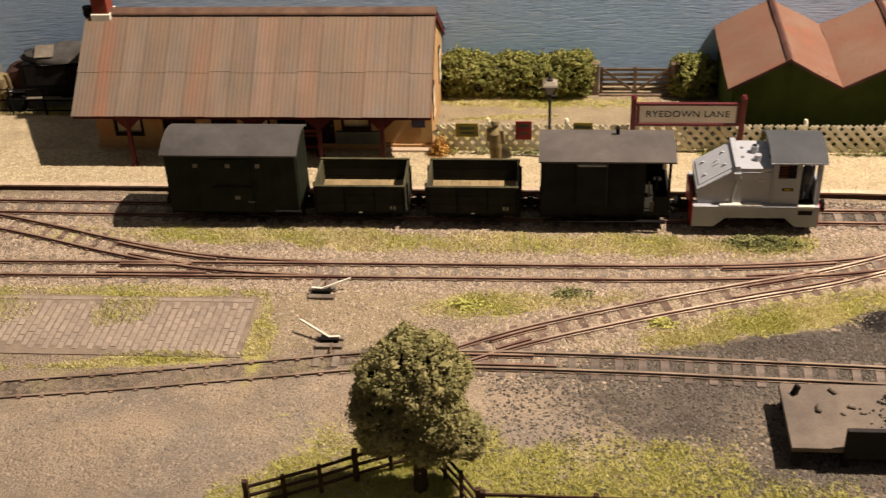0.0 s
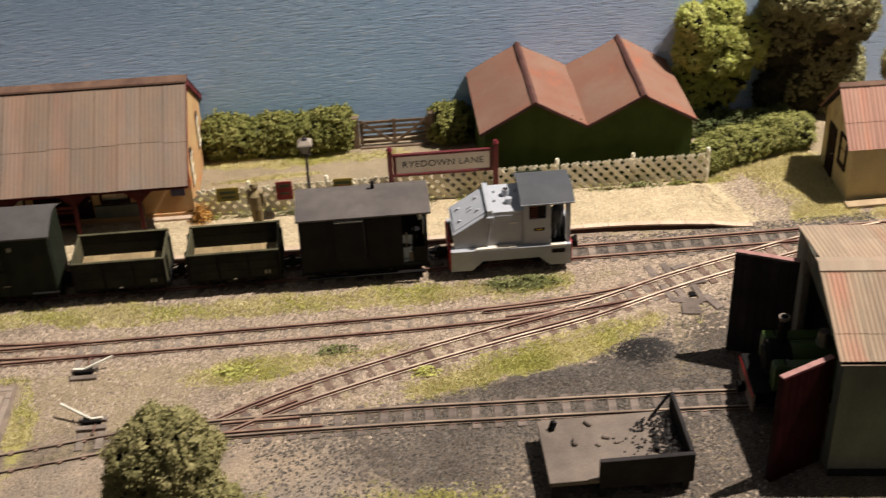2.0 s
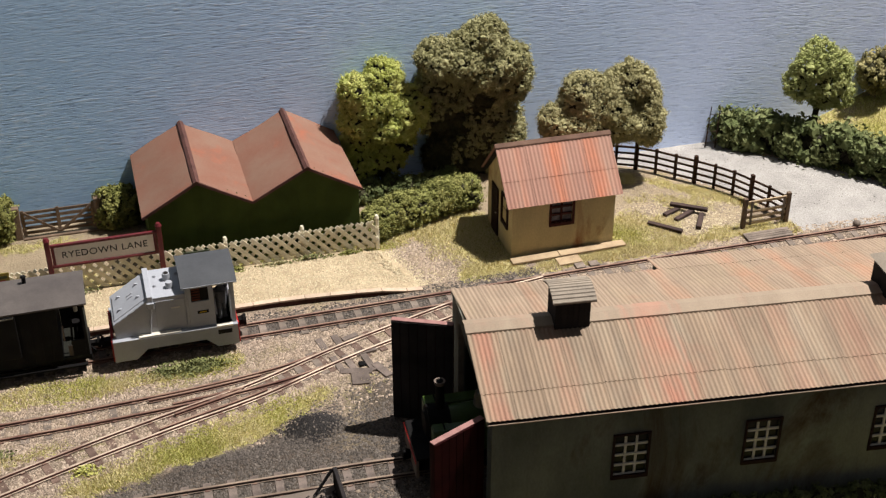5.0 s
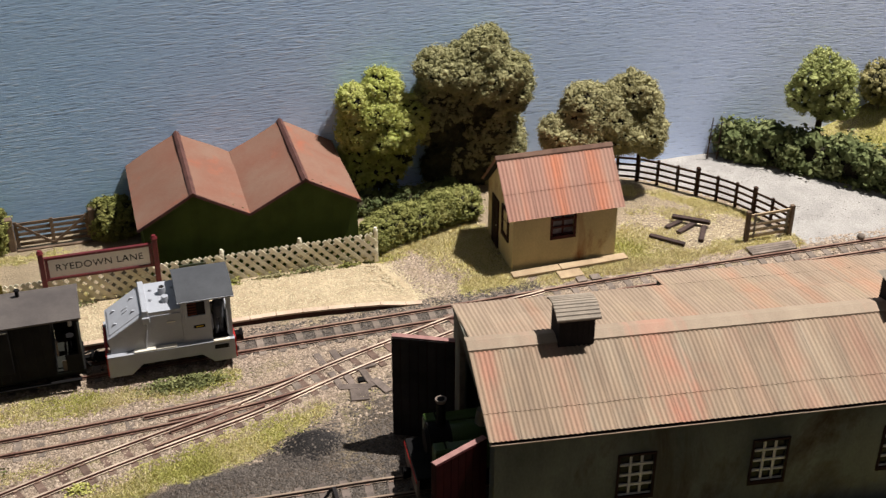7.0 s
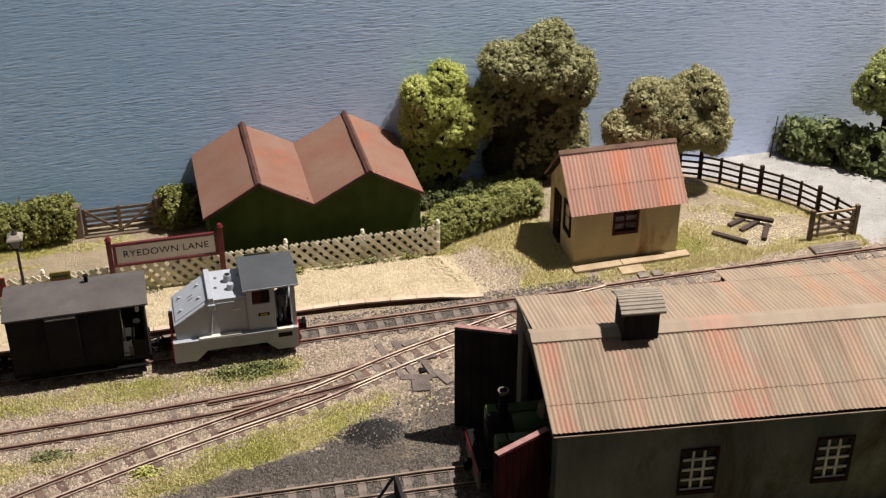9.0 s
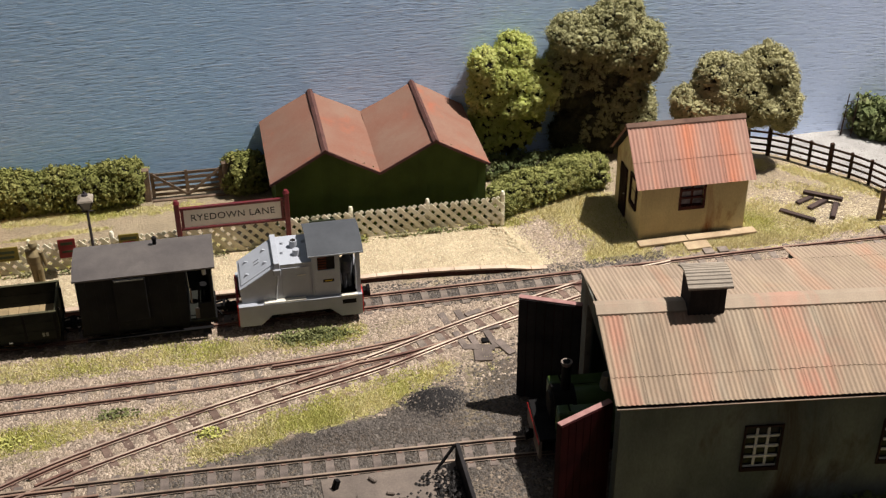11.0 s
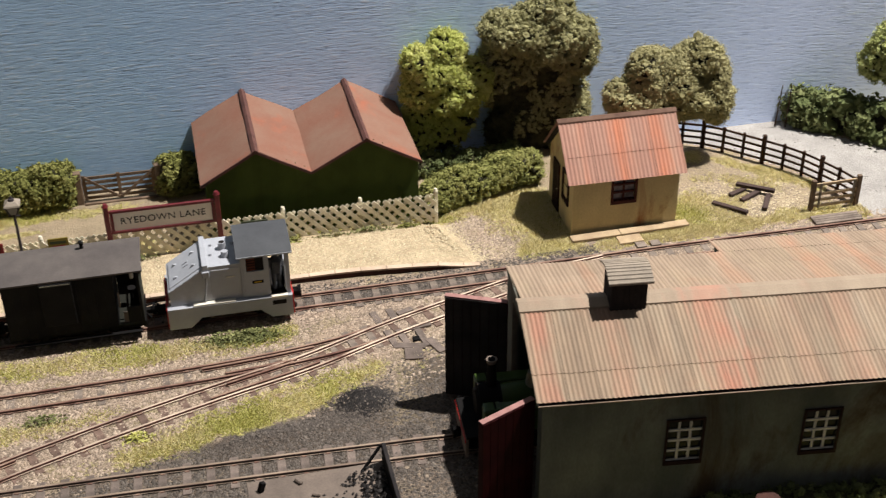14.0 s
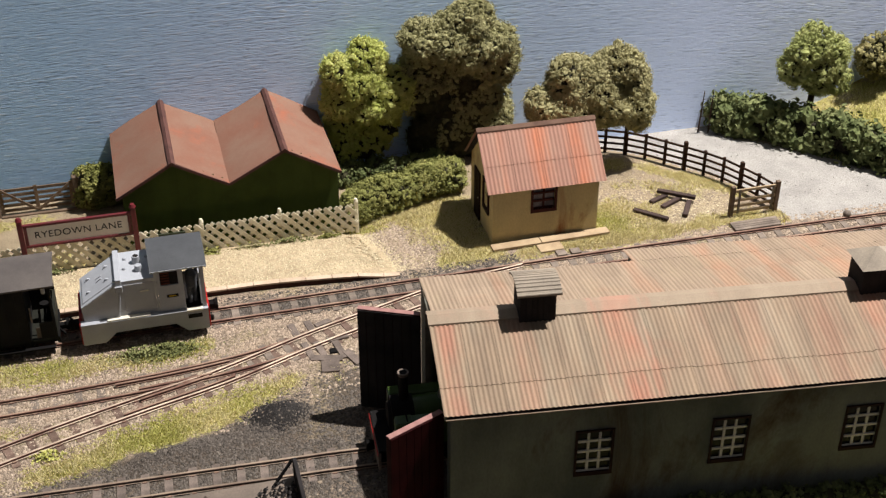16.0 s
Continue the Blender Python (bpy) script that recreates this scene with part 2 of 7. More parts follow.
M_render = surface("grey_green_render", srgb(118, 119, 109), srgb(84, 87, 80), 0.9, 0.2, 7, 0.14, 0.02, 0.04, stain=srgb(74, 62, 48), stain_at=0.55, specular=0.06, stretch=(1, 1, 0.45))
M_hut_wall = surface("ochre_rusty_wall", srgb(202, 182, 134), srgb(180, 163, 122), 0.85, 0.35, 8, 0.12, 0.012, 0.04, stain=srgb(142, 98, 64), stain_at=0.58, stretch=(1, 1, 0.5))
M_sta_wall = surface("cream_ochre_wall", srgb(184, 152, 106), srgb(168, 128, 88), 0.85, 0.3, 8, 0.1, 0.012, 0.04, stain=srgb(188, 106, 62), stain_at=0.5)
M_window_brown = surface("brown_window_frame", srgb(44, 27, 25), srgb(36, 23, 22), 0.6, 1, 10, 0.15, 0.006, 0.08, specular=0.06)
M_window_red = surface("red_brown_window_frame", srgb(74, 34, 30), srgb(56, 28, 26), 0.6, 1, 10, 0.15, 0.006, 0.08, specular=0.1)
M_bar_grey = surface("grey_white_window_bars", srgb(196, 191, 182), srgb(172, 168, 160), 0.7, 1.0, 10, 0.1, 0.006, 0.05)
# pale patches put the pane's grey reflection into its colour
M_pane_grey = surface("mottled_grey_pane", srgb(112, 104, 110), srgb(60, 54, 58), 0.35, 1.4, 10, 0.08, 0, 0, specular=0.4)
M_white = surface("off_white_paint", srgb(222, 216, 200), srgb(200, 192, 174), 0.6, 1.0, 10, 0.1, 0.006, 0.05)
M_blind = surface("cream_window_blind", srgb(206, 188, 152), srgb(186, 164, 130), 0.6, 0.8, 10, 0.1, 0, 0, specular=0.3)
M_cream_fence = surface("weathered_cream_fence", srgb(224, 216, 194), srgb(198, 188, 156), 0.85, 0.5, 9, 0.2, 0.01, 0.1, stain=srgb(130, 130, 92), stain_at=0.6, world_space=True)
M_oldwood = surface("weathered_grey_wood", srgb(124, 114, 100), srgb(98, 89, 78), 0.85, 1.0, 12, 0.25, 0.02, 0.18, stretch=(1, 1, 1))
M_gatewood = surface("brown_grey_gate_wood", srgb(116, 97, 80), srgb(90, 75, 62), 0.88, 1.0, 12, 0.25, 0.02, 0.18)
M_brownfence = surface("dark_creosoted_wood", srgb(70, 52, 42), srgb(52, 40, 34), 0.85, 1.0, 12, 0.25, 0.015, 0.15, specular=0.06)
M_sleeper = surface("old_sleeper_wood", srgb(128, 115, 103), srgb(102, 91, 82), 0.9, 1.2, 12, 0.28, 0.02, 0.2)
M_sleeper_brown = surface("brown_sleeper_wood", srgb(112, 92, 80), srgb(88, 71, 62), 0.9, 1.2, 12, 0.28, 0.02, 0.2)
M_sleeper_yard = surface("dusty_grey_brown_sleeper", srgb(114, 101, 92), srgb(90, 80, 73), 0.9, 1.2, 12, 0.28, 0.02, 0.2)
M_darktimber = surface("dark_brown_timber", srgb(70, 56, 50), srgb(54, 44, 41), 0.9, 1.2, 12, 0.28, 0.02, 0.2)
M_board = surface("tan_planking", srgb(176, 154, 122), srgb(154, 132, 104), 0.85, 0.8, 12, 0.18, 0.015, 0.1)
M_wagon_floor = surface("dusty_wagon_floor", srgb(146, 126, 92), srgb(124, 107, 79), 0.9, 1.0, 12, 0.2, 0.012, 0.14)
M_wagon = surface("dark_wagon_paint", srgb(42, 42, 36), srgb(33, 33, 29), 0.72, 0.6, 10, 0.2, 0.01, 0.1, stain=srgb(66, 58, 46), stain_at=0.66, specular=0.06)
M_wagon_in = surface("dirty_wagon_inside", srgb(82, 78, 58), srgb(62, 59, 46), 0.85, 0.6, 10, 0.2, 0.01, 0.1, specular=0.06)
M_van = surface("dark_green_van_paint", srgb(36, 40, 30), srgb(30, 33, 26), 0.7, 0.6, 10, 0.18, 0.01, 0.06, specular=0.06)
M_vanroof = surface("grey_canvas_roof", srgb(80, 76, 73), srgb(66, 63, 62), 0.85, 0.4, 9, 0.12, 0.012, 0.05, stain=srgb(104, 98, 92), stain_at=0.66)
M_brakeroof = surface("slate_grey_roof", srgb(92, 85, 80), srgb(78, 72, 69), 0.8, 0.4, 9, 0.12, 0.01, 0.05)
M_black = surface("black_iron", srgb(26, 24, 23), srgb(19, 18, 18), 0.7, 0.8, 10, 0.2, 0.01, 0.1, specular=0.06)
M_brake = surface("near_black_van_paint", srgb(34, 33, 32), srgb(28, 27, 27), 0.7, 0.6, 10, 0.2, 0.01, 0.08, specular=0.06)
M_lettering = surface("faded_white_lettering", srgb(124, 120, 106), srgb(100, 96, 84), 0.7, 2, 10, 0.15, 0, 0.1)
M_loco = surface("light_grey_primer", srgb(162, 163, 167), srgb(150, 151, 155), 0.48, 0.4, 9, 0.06, 0.006, 0.03, specular=0.5)
M_locoroof = surface("dark_grey_cab_roof", srgb(72, 73, 75), srgb(64, 65, 67), 0.8, 0.4, 9, 0.08, 0.006, 0.03, specular=0.25)
M_locored = surface("red_buffer_beam", srgb(168, 32, 26), srgb(146, 26, 24), 0.5, 0.8, 10, 0.1, 0.006, 0.05)
M_rust_slat = surface("rust_brown_slat", srgb(104, 58, 40), srgb(82, 46, 34), 0.7, 1, 10, 0.15, 0, 0.1, specular=0.1)
M_inside = surface("dark_cab_inside", srgb(40, 36, 34), srgb(30, 28, 27), 0.8, 1, 10, 0.2, 0, 0.1, specular=0.06)
M_yellow = surface("yellow_plate", srgb(214, 176, 40), srgb(190, 150, 34), 0.6, 1, 10, 0.1, 0, 0.05)
M_enggreen = surface("apple_green_enamel", srgb(58, 78, 27), srgb(46, 63, 22), 0.4, 0.6, 10, 0.1, 0.004, 0.05, specular=0.5)
M_brass = surface("dull_steel", srgb(170, 160, 146), srgb(140, 130, 118), 0.4, 1, 10, 0.15, 0.004, 0.05, metal=0.8)
M_concrete = surface("sooty_concrete", srgb(116, 103, 92), srgb(94, 84, 76), 0.9, 0.4, 8, 0.16, 0.02, 0.06)
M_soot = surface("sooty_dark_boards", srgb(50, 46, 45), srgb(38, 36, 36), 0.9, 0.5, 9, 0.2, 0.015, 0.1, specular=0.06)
M_coal = surface("coal", srgb(54, 50, 47), srgb(40, 37, 36), 0.8, 1.0, 9, 0.3, 0.02, 0.3, island=True)
M_kerb = surface("platform_edge_stone", srgb(196, 172, 148), srgb(174, 152, 130), 0.9, 0.8, 10, 0.16, 0.015, 0.06)
M_brickface = surface("dark_red_platform_wall", srgb(74, 46, 39), srgb(58, 40, 35), 0.9, 1.2, 10, 0.25, 0.02, 0.1)
M_sett = surface("worn_grey_setts", srgb(154, 138, 124), srgb(138, 123, 111), 0.9, 0.25, 9, 0.16, 0.015, 0.1, stain=srgb(158, 142, 118), stain_at=0.56, world_space=True)
M_mortar = surface("dusty_joint_earth", srgb(134, 118, 103), srgb(114, 100, 88), 0.95, 0.7, 9, 0.2, 0.02, 0)
M_lampgrey = surface("dark_lamp_iron", srgb(60, 54, 56), srgb(46, 42, 44), 0.6, 1, 10, 0.15, 0.004, 0.05)
M_lampglass = surface("milky_lamp_glass", srgb(96, 94, 92), srgb(78, 76, 76), 0.3, 1, 10, 0.05, 0, 0.05, specular=0.5)
M_posteryellow = surface("faded_yellow_enamel", srgb(134, 117, 46), srgb(104, 92, 40), 0.6, 1, 10, 0.12, 0.004, 0.05)
M_postergreen = surface("dark_green_enamel", srgb(60, 66, 44), srgb(46, 52, 38), 0.6, 1, 10, 0.12, 0.004, 0.05)
M_posterred = surface("red_enamel", srgb(128, 42, 42), srgb(104, 34, 36), 0.6, 1, 10, 0.12, 0.004, 0.05)
M_posterblue = surface("blue_enamel", srgb(58, 52, 66), srgb(46, 42, 56), 0.6, 1, 10, 0.12, 0.004, 0.05)
M_signface = surface("sign_off_white", srgb(232, 226, 218), srgb(220, 213, 204), 0.65, 0.6, 10, 0.05, 0.003, 0)
M_letter = surface("sign_black_letters", srgb(38, 32, 32), srgb(30, 26, 26), 0.6, 1, 10, 0.1, 0, 0)
M_milk = surface("galvanised_steel", srgb(188, 184, 176), srgb(160, 156, 150), 0.5, 1, 10, 0.1, 0.004, 0.05, metal=0.35)
M_figure = surface("painted_figure_khaki", srgb(140, 122, 86), srgb(112, 98, 72), 0.8, 1.5, 10, 0.15, 0.01, 0.08)
M_figure_grey = surface("painted_figure_grey", srgb(96, 96, 98), srgb(74, 74, 78), 0.8, 1.5, 10, 0.15, 0.01, 0.05)
M_brick = surface("red_chimney_brick", srgb(140, 66, 50), srgb(112, 52, 42), 0.9, 1.5, 10, 0.2, 0.015, 0.1)
M_trunk = surface("tree_bark", srgb(62, 50, 38), srgb(46, 38, 30), 0.95, 1.5, 12, 0.3, 0.04, 0.1)
M_canvas = surface("dark_grey_tarpaulin", srgb(78, 74, 70), srgb(58, 56, 54), 0.85, 0.8, 10, 0.2, 0.02, 0)


def leaves_mat(name, a, b, dry, through_light=0.0):
    n = Nodes(name)
    r = n.random(island=True)
    col = n.mix(n.ramp(r, 0, 1, 0.2, 0.8), a, b)
    col = n.mix(n.ramp(n.noise(n.coords((1, 1, 1), True), 0.55, 4), 0.48, 0.68, 0, 0.6), col, dry)
    mat = n.done(col, 0.9, 0, 0.12)
    if through_light:
        thin, both = n.add("ShaderNodeBsdfTranslucent"), n.add("ShaderNodeMixShader")
        n.link(col, thin.inputs["Color"])
        both.inputs[0].default_value = through_light
        n.link(n.shader.outputs[0], both.inputs[1])
        n.link(thin.outputs[0], both.inputs[2])
        n.link(both.outputs[0], n.tree.nodes["Material Output"].inputs["Surface"])
    return mat


M_leaf_bright = leaves_mat("bright_foliage", srgb(206, 206, 126), srgb(162, 170, 88), srgb(218, 212, 146), 0.4)
M_leaf_olive = leaves_mat("olive_foliage", srgb(158, 153, 110), srgb(126, 123, 86), srgb(172, 166, 123), 0.12)
M_leaf_tan = leaves_mat("khaki_foliage", srgb(164, 157, 114), srgb(136, 130, 93), srgb(178, 170, 128), 0.12)
M_leaf_green = leaves_mat("fresh_green_foliage", srgb(176, 178, 116), srgb(134, 142, 84), srgb(196, 194, 136), 0.3)
M_leaf_hedge = leaves_mat("hedge_foliage", srgb(144, 142, 80), srgb(92, 96, 50), srgb(162, 156, 96), 0.16)
M_leaf_trimmed = leaves_mat("trimmed_hedge_foliage", srgb(160, 158, 94), srgb(106, 110, 60), srgb(176, 170, 108), 0.18)
M_leaf_dark = leaves_mat("dark_hedge_foliage", srgb(108, 115, 72), srgb(70, 79, 49), srgb(146, 148, 100), 0.1)
M_leaf_front = leaves_mat("dusty_green_foliage", srgb(156, 147, 101), srgb(110, 107, 67), srgb(182, 169, 121), 0.16)
# inner foliage and crown cores: the shade between leaves is put into these colours
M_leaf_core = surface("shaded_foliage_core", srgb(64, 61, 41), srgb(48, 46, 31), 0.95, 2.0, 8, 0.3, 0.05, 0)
M_shade_core = surface("near_black_shade_core", srgb(42, 38, 27), srgb(30, 27, 20), 0.95, 2.0, 8, 0.3, 0.06, 0)
M_grass_dry = leaves_mat("dry_static_grass", srgb(218, 205, 158), srgb(190, 177, 128), srgb(222, 208, 164))
M_grass_green = leaves_mat("green_static_grass", srgb(192, 187, 108), srgb(158, 157, 86), srgb(204, 195, 124))
M_rustweed = leaves_mat("dry_orange_weed", srgb(212, 164, 92), srgb(176, 126, 66), srgb(214, 178, 110), 0.3)
M_weed = leaves_mat("weed_foliage", srgb(124, 126, 80), srgb(94, 98, 60), srgb(142, 140, 94))
M_ballast = leaves_mat("pinkish_ballast_stone", srgb(200, 180, 158), srgb(88, 75, 65), srgb(166, 146, 124))
M_dirt = leaves_mat("brown_dirt_lump", srgb(166, 148, 128), srgb(96, 86, 76), srgb(150, 133, 112))
M_cinder = leaves_mat("dark_cinder_stone", srgb(126, 116, 106), srgb(38, 35, 33), srgb(90, 82, 75))
M_sandgrain = leaves_mat("platform_sand_grain", srgb(208, 193, 162), srgb(160, 144, 114), srgb(196, 180, 146))


def rail_mat(name, lo, hi, rust_a=srgb(104, 67, 55), rust_b=srgb(68, 45, 38), shine=srgb(206, 178, 150), used=None):
    """Rusty rail sides with a worn, shining top; used gives the stretch over which the polish sets in along the line."""
    n = Nodes(name)
    up = n.add("ShaderNodeSeparateXYZ")
    n.link(n.add("ShaderNodeNewGeometry").outputs["Normal"], up.inputs[0])
    v = n.coords((1, 1, 1), True)
    speck = n.noise(v, 7, 4)
    worn = n.ramp(n.noise(v, 0.35, 3), 0.3, 0.6, lo, hi)
    if used:
        along = n.add("ShaderNodeSeparateXYZ")
        n.link(v, along.inputs[0])
        worn = n.maths("MULTIPLY", worn, n.ramp(along.outputs[0], *used, 0.25, 1.0))
    top = n.maths("MULTIPLY", n.ramp(up.outputs[2], 0.8, 0.95), worn)
    rust = n.mix(n.ramp(speck, 0.3, 0.7), rust_a, rust_b)
    n.bump(speck, 0.4, 0.01)
    return n.done(n.mix(top, rust, shine), n.ramp(top, 0, 1, 0.85, 0.38), n.ramp(top, 0, 1, 0.0, 0.3))


M_rail = rail_mat("rail_steel", 0.0, 0.35)
M_rail_bright = rail_mat("polished_rail_steel", 0.1, 0.9, shine=srgb(226, 204, 178), used=(4, 23))
M_rail_worn = rail_mat("worn_rail_steel", 0.15, 0.55, srgb(80, 60, 50), srgb(54, 42, 36), srgb(180, 158, 134))


def glass_mat():
    n = Nodes("window_glass")
    n.shader.inputs["IOR"].default_value = 1.45
    return n.done(srgb(16, 17, 18), 0.15, 0, 0.15)


M_glass = glass_mat()


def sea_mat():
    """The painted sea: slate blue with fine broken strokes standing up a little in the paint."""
    n = Nodes("painted_sea")
    sep = n.add("ShaderNodeSeparateXYZ")
    n.link(n.coords((1, 1, 1)), sep.inputs[0])
    bow = n.maths("SUBTRACT", sep.outputs[0], 28.0)
    lift = n.maths("MULTIPLY", n.maths("MULTIPLY", bow, bow), 0.0006)
    row = n.maths("ADD", sep.outputs[2], lift)

    def strokes(across, up, shift, detail, distort=0.0):
        v = n.add("ShaderNodeCombineXYZ")
        n.link(n.maths("MULTIPLY", sep.outputs[0], across), v.inputs[0])
        v.inputs[1].default_value = shift
        n.link(n.maths("MULTIPLY", row, up), v.inputs[2])
        return n.noise(v.outputs[0], 1.0, detail, 0.55, distort)

    coarse, fine = strokes(0.55, 5.6, 0.0, 2, 0.1), strokes(1.5, 12.0, 5.0, 1)
    relief = n.maths("ADD", coarse, n.maths("MULTIPLY", fine, 0.6))
    calm = n.ramp(strokes(0.05, 0.16, 9.0, 3), 0.35, 0.65, 0.5, 1.0)
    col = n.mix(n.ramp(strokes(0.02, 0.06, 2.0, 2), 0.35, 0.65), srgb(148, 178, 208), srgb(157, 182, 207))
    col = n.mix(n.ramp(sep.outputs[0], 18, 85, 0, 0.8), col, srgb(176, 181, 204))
    # brighter to the right: the stronger lamplight there is put into the paint
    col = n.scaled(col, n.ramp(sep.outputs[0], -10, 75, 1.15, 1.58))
    col = n.mix(n.maths("MULTIPLY", n.ramp(relief, 0.87, 1.02, 0, 0.6), calm), col, srgb(216, 226, 238))
    col = n.mix(n.maths("MULTIPLY", n.ramp(relief, 0.73, 0.58, 0, 0.6), calm), col, srgb(108, 128, 162))
    n.bump(n.maths("MULTIPLY", relief, calm), 1.0, 0.03)
    return n.done(col, 0.6, 0, 0.25)


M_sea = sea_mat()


def ground_mat():
    """Earth, ballast, cinders, grass, sand and road, laid out by the ground's own fields."""
    n = Nodes("layout_ground")
    v = n.coords((1, 1, 1), True)
    fine, mid, broad = n.noise(v, 7.5, 5, 0.7), n.noise(v, 2.2, 5, 0.65), n.noise(v, 0.35, 5, 0.6)

    def field(name, soft=0.12):
        a = n.add("ShaderNodeAttribute", attribute=name).outputs["Fac"]
        w = n.maths("ADD", a, n.ramp(n.maths("ADD", mid, n.ramp(fine, 0, 1, -0.25, 0.25)), 0.2, 0.8, -0.35, 0.35))
        return n.ramp(w, 0.5 - soft, 0.5 + soft)

    col = n.mix(n.ramp(fine, 0.38, 0.62), srgb(88, 77, 68), srgb(172, 152, 131))
    col = n.mix(n.ramp(n.noise(v, 0.22, 6, 0.65), 0.5, 0.64, 0, 0.55), col, n.mix(n.ramp(fine, 0.35, 0.66), srgb(122, 112, 76), srgb(164, 150, 104)))
    dust = n.mix(n.ramp(fine, 0.32, 0.68), srgb(128, 111, 94), srgb(177, 157, 133))
    grey = n.mix(n.ramp(fine, 0.32, 0.68), srgb(104, 95, 86), srgb(156, 141, 125))
    col = n.mix(field("yard"), col, n.mix(n.ramp(n.noise(v, 0.13, 6, 0.62, 0.6), 0.42, 0.58), dust, grey))
    col = n.mix(field("earth"), col, n.mix(n.ramp(fine, 0.32, 0.68), srgb(118, 103, 82), srgb(172, 154, 126)))
    worn = n.ramp(n.noise(v, 0.16, 5, 0.6), 0.4, 0.62, 1.0, 0.45)
    col = n.mix(n.maths("MULTIPLY", field("cinder"), worn), col, n.mix(n.ramp(fine, 0.34, 0.68), srgb(52, 46, 41), srgb(102, 90, 79)))
    col = n.mix(field("soot"), col, n.mix(n.ramp(fine, 0.34, 0.68), srgb(56, 51, 48), srgb(102, 93, 85)))
    green = n.mix(n.ramp(broad, 0.35, 0.65), srgb(188, 177, 110), srgb(166, 161, 91))
    col = n.mix(field("grass"), col, n.mix(n.ramp(fine, 0.32, 0.68), srgb(154, 141, 90), green))
    col = n.mix(field("road", 0.08), col, n.mix(n.ramp(fine, 0.3, 0.7), srgb(140, 135, 129), srgb(174, 168, 160)))
    col = n.scaled(col, n.ramp(broad, 0.3, 0.7, 0.82, 1.16))
    n.bump(n.maths("ADD", fine, n.ramp(mid, 0, 1, 0, 0.8)), 1.0, 0.14)
    return n.done(col, 0.93, 0, 0.2)


M_ground = ground_mat()
M_platform = surface("cream_platform_sand", srgb(178, 160, 130), srgb(160, 142, 114), 0.95, 0.5, 3.0, 0.28, 0.25, 0, specular=0.15, world_space=True)

# ---- the plan: centre lines of the tracks ----
def route(points, step=0.5):
    """A smooth line through the points, at even steps."""
    p = np.array(points, float)
    p = np.vstack([2 * p[0] - p[1], p, 2 * p[-1] - p[-2]])
    out = []
    for k in range(1, len(p) - 2):
        for t in np.linspace(0, 1, 24, endpoint=False):
            a, b, c, d = p[k - 1 : k + 3]
            out.append(0.5 * (2 * b + (c - a) * t + (2 * a - 5 * b + 4 * c - d) * t**2 + (3 * b - a - 3 * c + d) * t**3))
    out = np.array(out + [p[-2]])
    s = np.r_[0, np.cumsum(np.hypot(*np.diff(out, axis=0).T))]
    even = np.linspace(0, s[-1], int(s[-1] / step) + 1)
    return np.c_[np.interp(even, s, out[:, 0]), np.interp(even, s, out[:, 1])]


LINE_PLATFORM = route([(-72, 89.7), (-34, 89.4), (-10, 89.15), (27, 89.0), (45, 89.0), (61, 89.1), (84, 88.8), (120, 88.2)])
LINE_LOOP = route([(-72, 80.9), (-32, 81.3), (-7, 81.55), (9, 81.65), (16, 81.75), (23.2, 82.1), (29.3, 82.85), (33.5, 83.95)])
LINE_LEFT = route([(-46, 89.2), (-40, 88.6), (-34.4, 87.4), (-29.5, 85.95), (-24.5, 84.3), (-19.9, 83.0), (-15.4, 82.15), (-8.0, 81.6)])
LINE_YARD = route([(-60, 63.5), (-40, 66.2), (-27, 68.25), (-19.9, 69.2), (-12.7, 70.35), (-5, 71.5), (1.8, 71.95), (12.7, 71.8), (20, 71.5), (29, 71.1), (38, 70.5), (62, 67.6)])
LINE_CROSS = route([(1.8, 72.1), (4.6, 73.6), (8.2, 75.2), (15.4, 77.8), (21.7, 79.8), (27.4, 81.5), (34.0, 84.15), (39.4, 86.0), (45.5, 87.9), (52, 88.95)])
LINES = (LINE_PLATFORM, LINE_LOOP, LINE_LEFT, LINE_YARD, LINE_CROSS)
GAUGE = 1.62
SLEEPERS = []


def away(x, y, line):
    """The distance of points to a line of points."""
    d = np.full(x.shape, 1e9)
    for px, py in line[::2]:
        d = np.minimum(d, (x - px) ** 2 + (y - py) ** 2)
    return np.sqrt(d)


def spot(x, y, cx, cy, rx, ry, turn=0.0):
    """A soft oval: 1 in its middle, 0.5 on its rim."""
    c, s = math.cos(radians(turn)), math.sin(radians(turn))
    u, w = (x - cx) * c + (y - cy) * s, -(x - cx) * s + (y - cy) * c
    return np.clip(1 - 0.5 * np.sqrt((u / rx) ** 2 + (w / ry) ** 2), 0, 1)


def inside(x, y, poly):
    odd = np.zeros(x.shape, bool)
    for (x0, y0), (x1, y1) in zip(poly, poly[1:] + poly[:1]):
        cut = (y0 > y) != (y1 > y)
        odd ^= cut & (x < (x1 - x0) * (y - y0) / ((y1 - y0) or 1e-9) + x0)
    return odd


